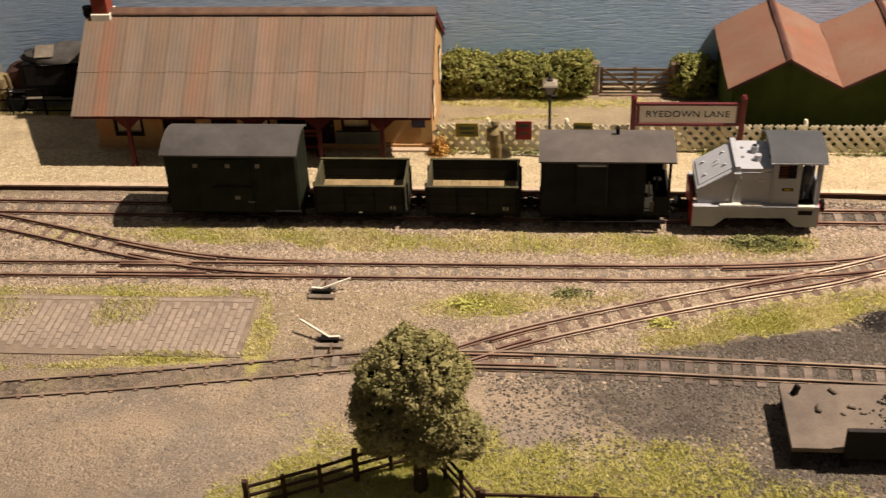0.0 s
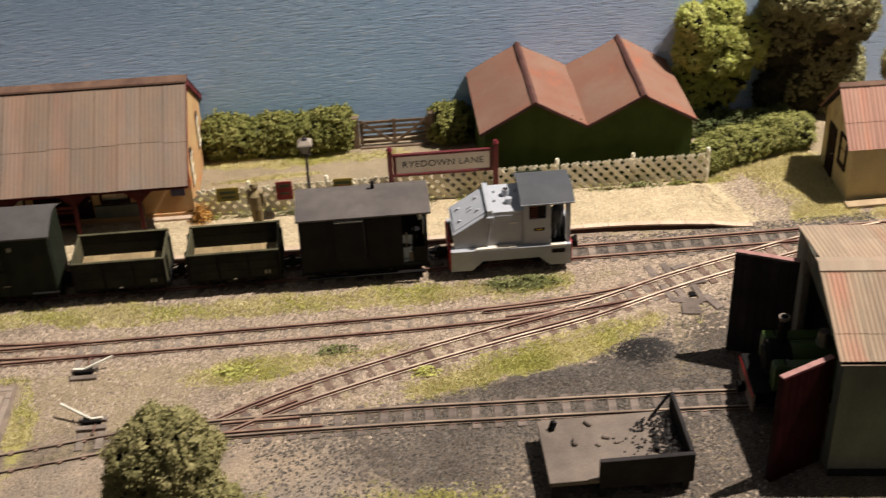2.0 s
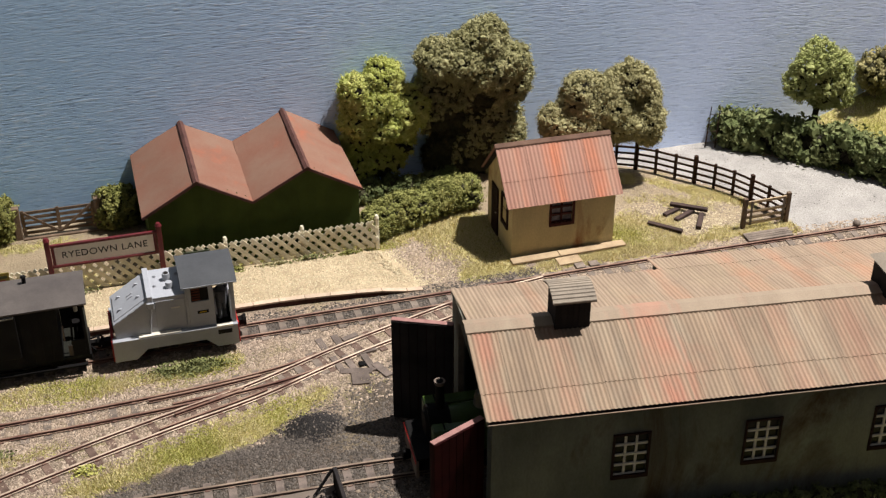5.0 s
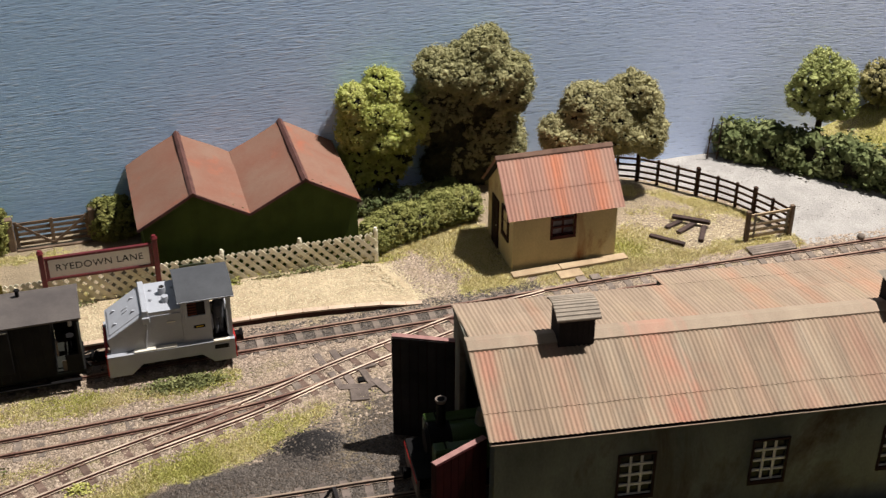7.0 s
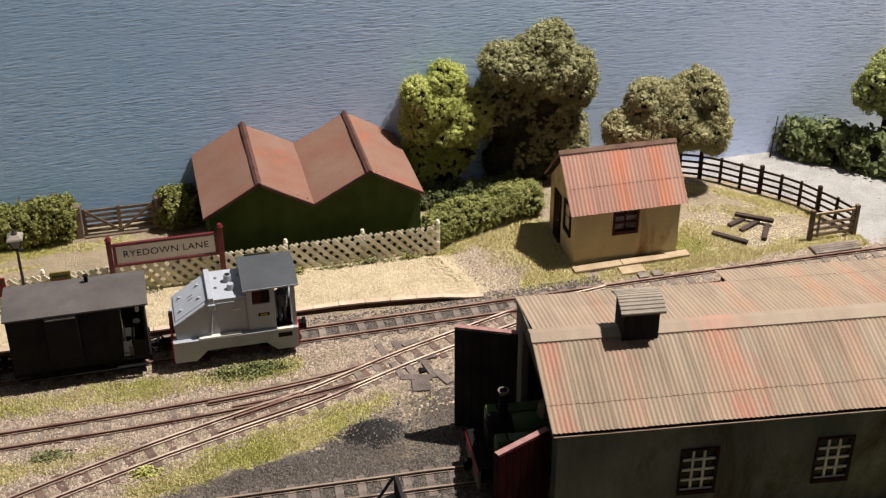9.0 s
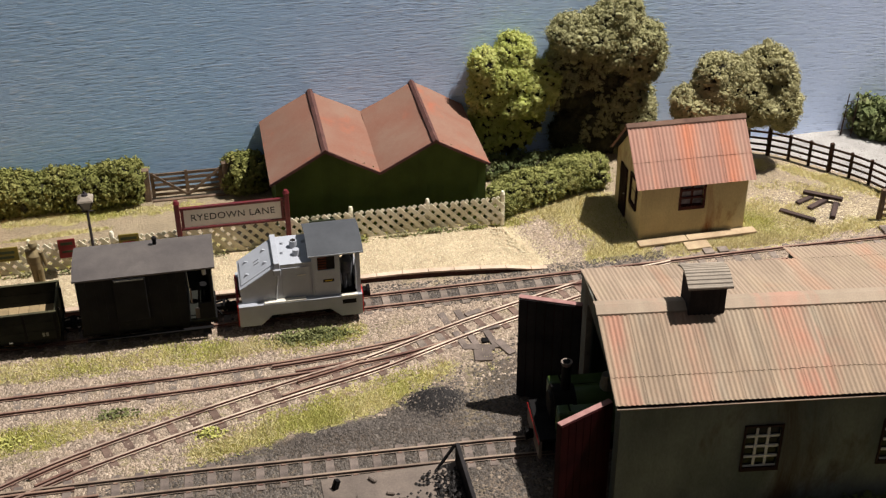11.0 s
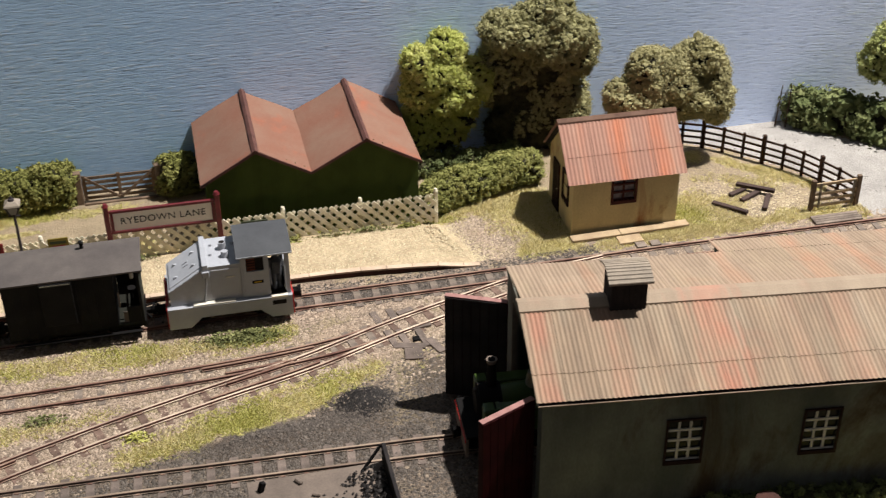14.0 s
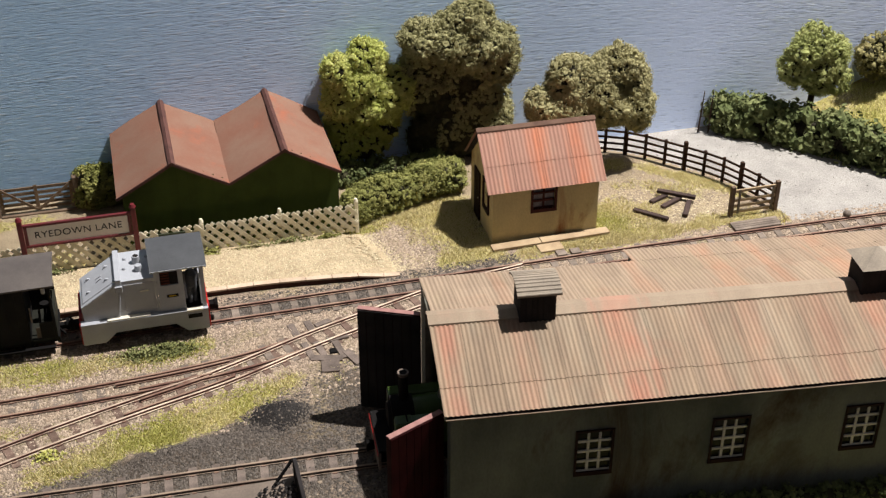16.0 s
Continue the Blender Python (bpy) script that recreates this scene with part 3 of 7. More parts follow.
# grass: middle, half-sizes and turn of each patch
GRASS_TRACKS = [(6, 85.3, 14, 1.2, 0), (22, 85.2, 5, 1.1, 3), (24, 77.6, 9.5, 1.7, 17), (20, 75.6, 4.5, 1.0, 14), (4.5, 78.2, 4.6, 1.1, 8), (11.5, 78.6, 2.6, 0.9, 10)]
GRASS_YARD = [(-18, 85.9, 14, 1.0, 0), (-11.2, 75, 0.8, 4.0, 0), (-20, 79.0, 9.5, 0.55, 0), (-20, 71.2, 8, 0.45, 6), (-21.3, 76.8, 2.0, 1.4, 0), (-22.2, 75.6, 1.2, 0.9, 30), (-17.5, 72.0, 3.2, 0.35, 4), (-30, 76.5, 2.5, 1.6, 0), (10, 60.4, 13, 4.0, -6), (30, 57.5, 14, 2.4, -4), (-5, 60.2, 7, 2.6, 18), (-30, 52, 16, 4, 0), (60, 57, 20, 2.5, -4)]
GRASS_PADDOCK = [(61, 91.9, 9, 0.9, 0), (69, 92.2, 5, 1.2, 0), (60.5, 94, 1.2, 2.2, 0), (47, 97.5, 3.2, 4.2, 10), (48.5, 92.4, 3.5, 1.3, 0), (56, 91.4, 6, 0.8, 0), (64, 95.5, 4, 2.0, 0), (74.8, 91.5, 1.0, 1.2, 0)]
GRASS_BACK = [(70, 99.5, 4.5, 0.7, -45), (44.5, 99.5, 4, 1.2, 20), (4, 106.6, 9, 1.0, 0), (4, 103.8, 5, 0.35, 4), (10, 100.6, 6, 0.4, 0), (0, 101.0, 2.2, 1.1, 0), (67, 98.5, 3.5, 1.2, -30), (57, 99.0, 1.6, 3.0, 0), (10, 98.6, 12, 0.8, 0), (30, 98.4, 12, 0.7, 0), (60, 103.5, 5, 1.2, 0), (96, 104, 12, 8, 0), (-45, 104, 12, 1.6, 0)]
GRASS = GRASS_TRACKS + GRASS_YARD + GRASS_PADDOCK + GRASS_BACK
ROAD = [(62, 111), (65.5, 106.7), (69.0, 103.4), (72.6, 99.4), (75.2, 95.0), (75.6, 90.6), (84, 90.4), (140, 89.9), (140, 88), (96, 92.6), (88.0, 95.4), (83.8, 100.0), (79.3, 104.1), (77.0, 107.4), (76.6, 111)]
BACK = 109.74


def height(x, y):
    """The lie of the ground."""
    z = 0.05 * waves(x, y, 3, 2.5) + 0.03 * waves(x, y, 4, 0.7)
    z = z + 1.0 * np.exp(-(((x - 30.6) / 1.6) ** 2 + ((y - 76.4) / 1.1) ** 2)) + 0.35 * np.exp(-(((x - 24) / 4.5) ** 2 + ((y - 74.6) / 0.8) ** 2))
    z = z + 3.2 * smoothstep(86, 96, x) * smoothstep(96, 108, y)
    z = z - 1.0 * smoothstep(61.5, 56, y) * smoothstep(-70, -5, -abs(x - 5))
    z = z - 0.75 * smoothstep(104.5, 109.5, y) * smoothstep(60, 66, x) * smoothstep(84, 78, x)
    near = np.full(x.shape, 9.0)
    for line in LINES:
        near = np.minimum(near, away(x, y, line))
    return np.where(near < 2.0, np.minimum(z, 0.05) * smoothstep(0.6, 2.0, near), z)


def fields(x, y):
    rag = 0.22 * waves(x, y, 11, 1.3) + 0.16 * waves(x, y, 12, 0.5)
    grass = np.zeros(x.shape)
    for g in GRASS:
        grass = np.maximum(grass, spot(x, y, *g) + rag)
    yard = smoothstep(72.8, 69.8, y - 0.14 * np.clip(x, -60, 0)) * smoothstep(40, 20, x)
    cinder = smoothstep(2, 22, x + 0.8 * (y - 66)) * smoothstep(1.2, -1.2, y - (73.2 + 0.22 * (x - 14)) - 2.2 * smoothstep(24, 36, x))
    fill = smoothstep(1.3, 0.8, away(x, y, LINE_YARD)) * smoothstep(6, -2, x)
    cinder = np.maximum(cinder, 0.5 * fill)
    oily = smoothstep(1.5, 0.9, away(x, y, LINE_PLATFORM)) * smoothstep(12, 30, x) * smoothstep(50, 44, x)
    soot = np.maximum(0.62 * oily, np.maximum(spot(x, y, 30.6, 76.4, 2.4, 1.6), 0.75 * spot(x, y, 23, 74.6, 7.5, 1.15, 5)) + rag)
    earth = np.maximum(smoothstep(96, 97.5, y) * smoothstep(73, 68, x), 0.8 * smoothstep(71, 74.5, y) * smoothstep(81, 79.4, y) * smoothstep(-14, -11, x) * smoothstep(5, -4, x))
    earth = np.maximum(earth, spot(x, y, 66, 97, 8, 6))
    return dict(grass=grass, yard=yard, cinder=cinder, soot=soot, earth=earth, road=inside(x, y, ROAD).astype(float))


def ground():
    xs, ys = np.arange(-74, 130.01, 0.42), np.append(np.arange(46, BACK, 0.42), BACK)
    gx, gy = np.meshgrid(xs, ys)
    x, y = gx.ravel(), gy.ravel()
    z = height(x, y)
    w, h = len(xs), len(ys)
    i = (np.arange(h - 1)[:, None] * w + np.arange(w - 1)).ravel()
    me = raw("ground", np.c_[x, y, z], np.c_[i, i + 1, i + w + 1, i + w])
    for key, val in fields(x, y).items():
        me.attributes.new(key, "FLOAT", "POINT").data.foreach_set("value", val.astype(np.float32))
    me.polygons.foreach_set("use_smooth", [True] * len(me.polygons))
    structure("ground", me, M_ground, "modelled ground of ballast, cinders and dry grass")
    structure("baseboard", box(-74, 130, 46.0, 112.6, -7, -2.1), M_oldwood, "plain wooden baseboard under the layout")
    structure("baseboard_front", box(-74, 130, 45.2, 46.0, -9, 0.05), M_oldwood, "plain wooden front edge of the layout")


ground()
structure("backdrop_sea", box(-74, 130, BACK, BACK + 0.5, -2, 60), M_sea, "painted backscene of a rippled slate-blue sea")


# ---- platform ----
def platform():
    bm = bmesh.new()
    xs = np.arange(-73, 42.3, 0.5)
    front = 91.75 - 0.9 * smoothstep(30, 42.5, xs) + 0.15 * smoothstep(0, -30, xs)
    fall = 0.5 - 0.42 * smoothstep(38, 42.2, xs)
    back = np.where(xs < -1.5, 103.0, 97.75)
    grid = []
    for x, f, b, z in zip(xs, front, back, fall):
        row = []
        for t in np.linspace(0, 1, 15):
            yy = f + 0.45 + (b - f - 0.45) * t
            row.append(bm.verts.new((x - 0.35 * max(0.0, yy - 92) * float(smoothstep(38, 42, x)) + 0.1 * math.sin(yy * 5.1) * float(smoothstep(41, 42, x)), yy, z + 0.02 * math.sin(3.1 * x + 2.3 * yy) * math.sin(1.7 * yy - 0.9 * x))))
        row.append(bm.verts.new((x, b, -0.3)))
        grid.append(row)
    for a, c in zip(grid, grid[1:]):
        for k in range(len(a) - 1):
            bm.faces.new((a[k], c[k], c[k + 1], a[k + 1]))
    bm.faces.new([v for v in grid[-1]] + [bm.verts.new((xs[-1], front[-1] + 0.45, -0.3))])
    top = structure("platform", bm, M_platform, "low platform surfaced with cream sandy gravel", soft=60)
    for k, x0 in enumerate(range(-73, 42, 2)):
        x1 = min(x0 + 2, 42.3)
        f = lambda x: 91.75 - 0.9 * float(smoothstep(30, 42.5, x)) + 0.15 * float(smoothstep(0, -30, x))
        z = lambda x: 0.52 - 0.42 * float(smoothstep(38, 42.2, x))
        bm = bmesh.new()
        vs = [bm.verts.new((x, f(x) + d, z(x) + e)) for x in (x0 + 0.02, x1 - 0.02) for d, e in ((0, 0), (0.47, 0.01), (0.47, -0.14), (0, -0.14))]
        for q in ((0, 1, 2, 3), (7, 6, 5, 4), (0, 4, 5, 1), (1, 5, 6, 2), (2, 6, 7, 3), (3, 7, 4, 0)):
            bm.faces.new([vs[i] for i in q])
        bmesh.ops.recalc_face_normals(bm, faces=bm.faces[:])
        part("edging_stone", bm, M_kerb, top)
        bm = bmesh.new()
        vs = [bm.verts.new((x, f(x) + d, e)) for x in (x0, x1) for d, e in ((0.08, z(x) - 0.14), (0.4, z(x) - 0.14), (0.4, -0.3), (0.08, -0.3))]
        for q in ((0, 1, 2, 3), (7, 6, 5, 4), (0, 4, 5, 1), (1, 5, 6, 2), (2, 6, 7, 3), (3, 7, 4, 0)):
            bm.faces.new([vs[i] for i in q])
        bmesh.ops.recalc_face_normals(bm, faces=bm.faces[:])
        part("edging_wall", bm, M_brickface, top)


platform()


# ---- tracks ----
RAIL = [(-0.12, 0.0), (0.12, 0.0), (0.12, 0.03), (0.04, 0.05), (0.04, 0.12), (0.08, 0.14), (0.08, 0.17), (0.06, 0.19), (-0.06, 0.19), (-0.08, 0.17), (-0.08, 0.14), (-0.04, 0.12), (-0.04, 0.05), (-0.12, 0.03)]
RAIL = [(1.25 * u, 1.15 * w) for u, w in RAIL]


def rail_mesh(line, off, z0, sink=0.0):
    t = np.gradient(line, axis=0)
    t /= np.hypot(*t.T)[:, None]
    nrm = np.c_[-t[:, 1], t[:, 0]]
    bm = bmesh.new()
    rings = []
    for p, q in zip(line, nrm):
        rings.append([bm.verts.new((p[0] + q[0] * (off + u), p[1] + q[1] * (off + u), z0 + w - sink * float(smoothstep(-2, -9, p[0])))) for u, w in RAIL])
    n = len(RAIL)
    for a, b in zip(rings, rings[1:]):
        for k in range(n):
            bm.faces.new((a[k], a[(k + 1) % n], b[(k + 1) % n], b[k]))
    bm.faces.new(rings[0])
    bm.faces.new(rings[-1][::-1])
    bmesh.ops.recalc_face_normals(bm, faces=bm.faces[:])
    return bm


def sleeper_mesh(w, length, material):
    me = mesh_of("sleeper", box(-w / 2, w / 2, -length / 2, length / 2, -0.15, 0.085, 0.02))
    me.materials.append(material)
    return me


def track(line, label, pitch=1.48, w=0.55, length=2.9, z0=0.07, chairs=True, first=0.6, sunk=0.0, steel=None, buried=False, wood=None):
    ob = thing("railway_track", at(0, 0), label, "track", "tracks")
    for off in (GAUGE / 2, -GAUGE / 2):
        part("rail", rail_mesh(line, off, z0, 0.14 if buried else 0.0), steel or M_rail, ob, "rusty rail with a worn bright top")
    me = sleeper_mesh(w, length, wood or M_sleeper)
    chair = mesh_of("rail_chair", box(-0.15, 0.15, -0.24, 0.24, 0.07, 0.135, 0.02))
    chair.materials.append(M_rail)
    s = np.r_[0, np.cumsum(np.hypot(*np.diff(line, axis=0).T))]
    for d in np.arange(first, s[-1], pitch):
        x, y = np.interp(d, s, line[:, 0]), np.interp(d, s, line[:, 1])
        if not -44 < x < 90:
            continue
        x2, y2 = np.interp(d + 0.2, s, line[:, 0]), np.interp(d + 0.2, s, line[:, 1])
        x1, y1 = np.interp(d - 0.2, s, line[:, 0]), np.interp(d - 0.2, s, line[:, 1])
        deep = 0.12 if buried and x < -4 else sunk * (1 if x < 24 else 0.3)
        a = math.degrees(math.atan2(y2 - y1, x2 - x1)) + rng.uniform(-1.5, 1.5)
        sl = part("sleeper", me, None, ob, m=at(x + rng.uniform(-0.05, 0.05), y, rng.uniform(-0.03, 0.012) - deep, 0, 0, a))
        if deep < 0.1:
            SLEEPERS.append((x, y, radians(a), w / 2, length / 2, 0.14 if deep < 0.025 else 0.25 if deep < 0.04 else 0.7))
        if chairs:
            for off in (GAUGE / 2, -GAUGE / 2):
                c = part("rail_chair", chair, None, sl, m=at(0, off, deep))
    return ob


track(LINE_PLATFORM, "platform track of rusty rails on half-buried sleepers", sunk=0.02)
track(LINE_LOOP, "loop track of rusty rails on half-buried sleepers", first=0.9, sunk=0.055)
track(LINE_LEFT, "diverging track of rusty rails among pale ballast", z0=0.075, first=0.2, sunk=0.05, wood=M_sleeper_brown)
track(LINE_YARD, "yard track of bright worn rails on brown sleepers", steel=M_rail_worn, buried=True, wood=M_sleeper_yard)
track(LINE_CROSS, "crossover track of bright worn rails on brown sleepers", z0=0.078, sunk=0.03, steel=M_rail_bright, wood=M_sleeper_brown)


def shifted(line, off):
    t = np.gradient(line, axis=0)
    t /= np.hypot(*t.T)[:, None]
    return line + off * np.c_[-t[:, 1], t[:, 0]]


def crossing(main, main_off, side, side_off, label):
    """Check rails, wing rails and the solid nose where a rail of one track crosses a rail of the other."""
    a, b = shifted(main, main_off), shifted(side, side_off)
    d = np.hypot(a[:, None, 0] - b[None, :, 0], a[:, None, 1] - b[None, :, 1])
    i, j = np.unravel_index(np.argmin(d), d.shape)
    c = thing("rail_crossing", at(0, 0), label, "track")
    for line, off, k in ((main, main_off, i), (side, side_off, j)):
        lo, hi = max(0, k - 8), min(len(line), k + 9)
        inner = -off * (1 - 0.34 / abs(off))
        part("check_rail", rail_mesh(line[lo:hi], inner, 0.085), M_rail, c, "short rusty check rail")
        part("wing_rail", rail_mesh(line[max(0, k - 5):min(len(line), k + 6)], off * (1 - 0.32 / abs(off)), 0.085), M_rail, c)
    x, y = a[i]
    part("crossing_nose", box(x - 0.5, x + 0.5, y - 0.16, y + 0.16, 0.08, 0.27, 0.03), M_rail_worn, c)
    return c


crossing(LINE_LOOP, -GAUGE / 2, LINE_CROSS[30:], GAUGE / 2, "crossing nose and check rails of the loop points")
crossing(LINE_YARD, GAUGE / 2, LINE_CROSS[6:40], -GAUGE / 2, "crossing nose and check rails of the yard points")
crossing(LINE_LOOP, GAUGE / 2, LINE_LEFT, -GAUGE / 2, "crossing nose and check rails of the siding points")


# ---- buildings ----
def sheet_mesh(name, w, l, material, pitch=0.33, amp=0.035, thick=0.03):
    """A sheet of corrugated iron: x across, y up the slope, lying on z = 0."""
    n = max(2, int(round(w / pitch))) * 6
    xs = np.linspace(0, w, n + 1)
    zs = amp * np.sin(2 * np.pi * xs / pitch) + amp
    top = np.vstack([np.c_[xs, np.full(n + 1, yy), zs + thick] for yy in (0, l)])
    low = top - (0, 0, thick)
    v = np.vstack([top, low])
    i, m, o = np.arange(n), n + 1, 2 * (n + 1)
    f = np.vstack([np.c_[i, i + 1, i + 1 + m, i + m], np.c_[o + i, o + i + m, o + i + 1 + m, o + i + 1], np.c_[i, o + i, o + i + 1, i + 1], np.c_[m + i, m + i + 1, o + m + i + 1, o + m + i]])
    me = raw(name, v, f)
    me.materials.append(material)
    me.polygons.foreach_set("use_smooth", [True] * len(me.polygons))
    me.set_sharp_from_angle(angle=radians(50))
    return me


def iron_slope(roof, x0, x1, y0, z0, y1, z1, material, width, rows, lap=0.12, jitter=0.05, amp=0.028, gap=-0.04, pitch=0.33):
    """Overlapping sheets from the eave (y0, z0) to the ridge (y1, z1). rows: where the courses meet, from 0 to 1."""
    run = math.hypot(y1 - y0, z1 - z0)
    lean = math.degrees(math.atan2(z1 - z0, abs(y1 - y0)))
    n = int(round((x1 - x0) / width))
    w = (x1 - x0) / n
    cuts = [0] + list(rows) + [1]
    for r, (a, b) in enumerate(zip(cuts, cuts[1:])):
        me = sheet_mesh("roof_sheet", w - gap, run * (b - a) + lap * (r > 0), material, pitch, amp)
        for k in range(n):
            d = run * a - lap * (r > 0) + rng.uniform(-jitter, jitter) * (0.25 if r == 0 else 0.9)
            c, s = math.cos(radians(lean)), math.sin(radians(lean))
            up = 0.035 * r + 0.012 * (k % 2)
            if y1 > y0:
                m = at(x0 + k * w, y0 + d * c - up * s, z0 + d * s + up * c, lean, 0, 0)
            else:
                m = at(x0 + (k + 1) * w, y0 - d * c + up * s, z0 + d * s + up * c, lean, 0, 180)
            part("roof_sheet", me, None, roof, m=m)


def wall_with_holes(x0, x1, z0, z1, y0, y1, holes, bm=None):
    """A wall along x with rectangular openings (x0, x1, z0, z1) that go right through it."""
    bm = bm or bmesh.new()
    xs = sorted({x0, x1, *(h[0] for h in holes), *(h[1] for h in holes)})
    zs = sorted({z0, z1, *(h[2] for h in holes), *(h[3] for h in holes)})
    solid = lambda a, b: 0 <= a < len(xs) - 1 and 0 <= b < len(zs) - 1 and not any(h[0] <= (xs[a] + xs[a + 1]) / 2 <= h[1] and h[2] <= (zs[b] + zs[b + 1]) / 2 <= h[3] for h in holes)
    made = {}

    def vert(x, y, z):
        if (x, y, z) not in made:
            made[(x, y, z)] = bm.verts.new((x, y, z))
        return made[(x, y, z)]

    for a in range(len(xs) - 1):
        for b in range(len(zs) - 1):
            if not solid(a, b):
                continue
            p, q, r, s = xs[a], xs[a + 1], zs[b], zs[b + 1]
            bm.faces.new([vert(*c) for c in ((p, y0, r), (q, y0, r), (q, y0, s), (p, y0, s))])
            bm.faces.new([vert(*c) for c in ((p, y1, r), (p, y1, s), (q, y1, s), (q, y1, r))])
            for ok, c in ((solid(a - 1, b), ((p, y0, r), (p, y0, s), (p, y1, s), (p, y1, r))), (solid(a + 1, b), ((q, y0, r), (q, y1, r), (q, y1, s), (q, y0, s))),
                          (solid(a, b - 1), ((p, y0, r), (p, y1, r), (q, y1, r), (q, y0, r))), (solid(a, b + 1), ((p, y0, s), (q, y0, s), (q, y1, s), (p, y1, s)))):
                if not ok:
                    bm.faces.new([vert(*k) for k in c])
    return bm


def window(parent, m, w, h, cols, rows, frame_mat, bar_mat, rim=0.2, barw=0.09, sill=0.12, glass=None):
    """A window in its opening, x across and z up from its lower left corner; its face looks along -y."""
    bm = bmesh.new()
    for q in ((-rim, w + rim, h, h + rim), (-rim, w + rim, -rim - sill, 0), (-rim, 0, 0, h), (w, w + rim, 0, h)):
        box(q[0], q[1], -0.1, 0.12, q[2], q[3], 0.0, bm)
    win = part("window", bm, frame_mat, parent, "", m)
    part("pane", box(0.0, w, 0.16, 0.2, 0.0, h), glass or M_glass, win, "glass pane")
    for k in range(1, cols):
        part("glazing_bar", box(w * k / cols - barw / 2, w * k / cols + barw / 2, 0.06, 0.15, 0, h), bar_mat, win)
    for k in range(0, rows):
        zz = h * k / rows
        part("glazing_bar", box(0, w, 0.04, 0.14, max(0, zz - barw / 2), zz + barw / 2), bar_mat, win)
    return win


def station():
    X0, X1, Y0, Y1 = -28.9, -1.4, 97.9, 109.2
    z0, zt = 0.3, 7.3
    sta = thing("station_building", at(0, 0), "long ochre station building with rusty brown iron roof and canopy", "building")
    holes = [(-27.2, -25.2, 1.9, 4.6), (-23.4, -20.6, 0.5, 5.1), (-19.4, -17.2, 0.5, 5.1), (-16.5, -14.7, 1.9, 4.6), (-14.0, -9.3, 0.5, 5.2), (-8.5, -6.5, 2.5, 4.9)]
    part("wall", wall_with_holes(X0, X1, z0, zt, Y0, Y0 + 0.4, holes), M_sta_wall, sta)
    part("wall", box(X0, X1, Y1 - 0.4, Y1, z0, 5.5), M_sta_wall, sta)
    gable = [(Y0 + 0.41, z0), (Y1 - 0.41, z0), (Y1 - 0.41, 5.6), (102.4, 10.25), (Y0 + 0.41, zt)]
    part("gable_wall", extruded(gable, "x", X0, X0 + 0.4), M_sta_wall, sta)
    part("gable_wall", extruded(gable, "x", X1 - 0.4, X1), M_sta_wall, sta)
    part("plinth", box(X0 - 0.08, X1 + 0.1, Y0 - 0.15, Y0 - 0.002, 0.3, 0.95, 0.03), M_sta_wall, sta, "rust-stained plinth")
    part("step", box(-5.6, X1 + 0.1, 97.25, Y0 - 0.16, 0.3, 0.72, 0.03), M_kerb, sta, "pale step")
    for h in holes:
        if h[2] > 1:
            window(sta, at(h[0], Y0, h[2]), h[1] - h[0], h[3] - h[2], 2, 2, M_window_brown, M_white, glass=M_blind)
        else:
            leaves = max(1, round((h[1] - h[0]) / 2.3))
            for k in range(leaves):
                a, b = h[0] + (h[1] - h[0]) * k / leaves + 0.02, h[0] + (h[1] - h[0]) * (k + 1) / leaves - 0.02
                d = part("door", box(a, b, Y0 + 0.2, Y0 + 0.34, h[2], h[3], 0.02), M_window_brown, sta, "dark brown panelled door")
                for q in (0.18, 0.55):
                    part("door_panel", box(a + 0.25, b - 0.25, Y0 + 0.15, Y0 + 0.198, h[2] + 4 * q, h[2] + 4 * q + 1.3, 0.02), M_window_brown, d)
                part("handle", rod((b - 0.2, Y0 + 0.1, 2.5), (b - 0.2, Y0 + 0.19, 2.5), 0.06), M_brass, d)
    part("dado", box(-9.2, -5.5, Y0 - 0.19, Y0 - 0.155, 0.96, 2.1), M_render, sta, "grey-green boarded dado below the window")
    part("dado_backing", box(-9.2, -5.5, Y0 - 0.154, Y0 - 0.002, 0.96, 2.1), M_render, sta)
    # gable windows with arched heads
    for yy in (99.2, 105.4):
        w = part("window", extruded([(yy - 0.1, 2.4)] + [(yy + 0.75 + 0.85 * math.cos(a), 4.7 + 0.9 * math.sin(a)) for a in np.linspace(math.pi, 0, 9)][::1] + [(yy + 1.6, 2.4)], "x", X1 + 0.003, X1 + 0.06), M_window_brown, sta, "brown arched window")
        part("pane", box(X1 + 0.061, X1 + 0.075, yy + 0.1, yy + 1.4, 2.6, 4.9), M_blind, w)
        for zz in (2.55, 3.7, 4.8):
            part("glazing_bar", box(X1 + 0.076, X1 + 0.1, yy, yy + 1.5, zz, zz + 0.16), M_white, w)
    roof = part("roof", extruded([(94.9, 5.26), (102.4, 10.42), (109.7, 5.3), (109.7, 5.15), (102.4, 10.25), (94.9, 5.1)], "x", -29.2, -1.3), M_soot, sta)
    iron_slope(roof, -29.5, -1.15, 94.64, 5.17, 102.45, 10.55, M_roof_brown, 1.8, (0.42,), amp=0.009, gap=0.018, jitter=0.09)
    iron_slope(roof, -29.45, -1.1, 109.95, 5.2, 102.35, 10.55, M_roof_brown, 2.68, (0.5,))
    part("ridge_cap", extruded([(101.85, 10.42), (101.9, 10.55), (102.4, 10.86), (102.9, 10.55), (102.95, 10.42), (102.4, 10.72)], "x", -29.5, -1.05), M_ridge, roof)
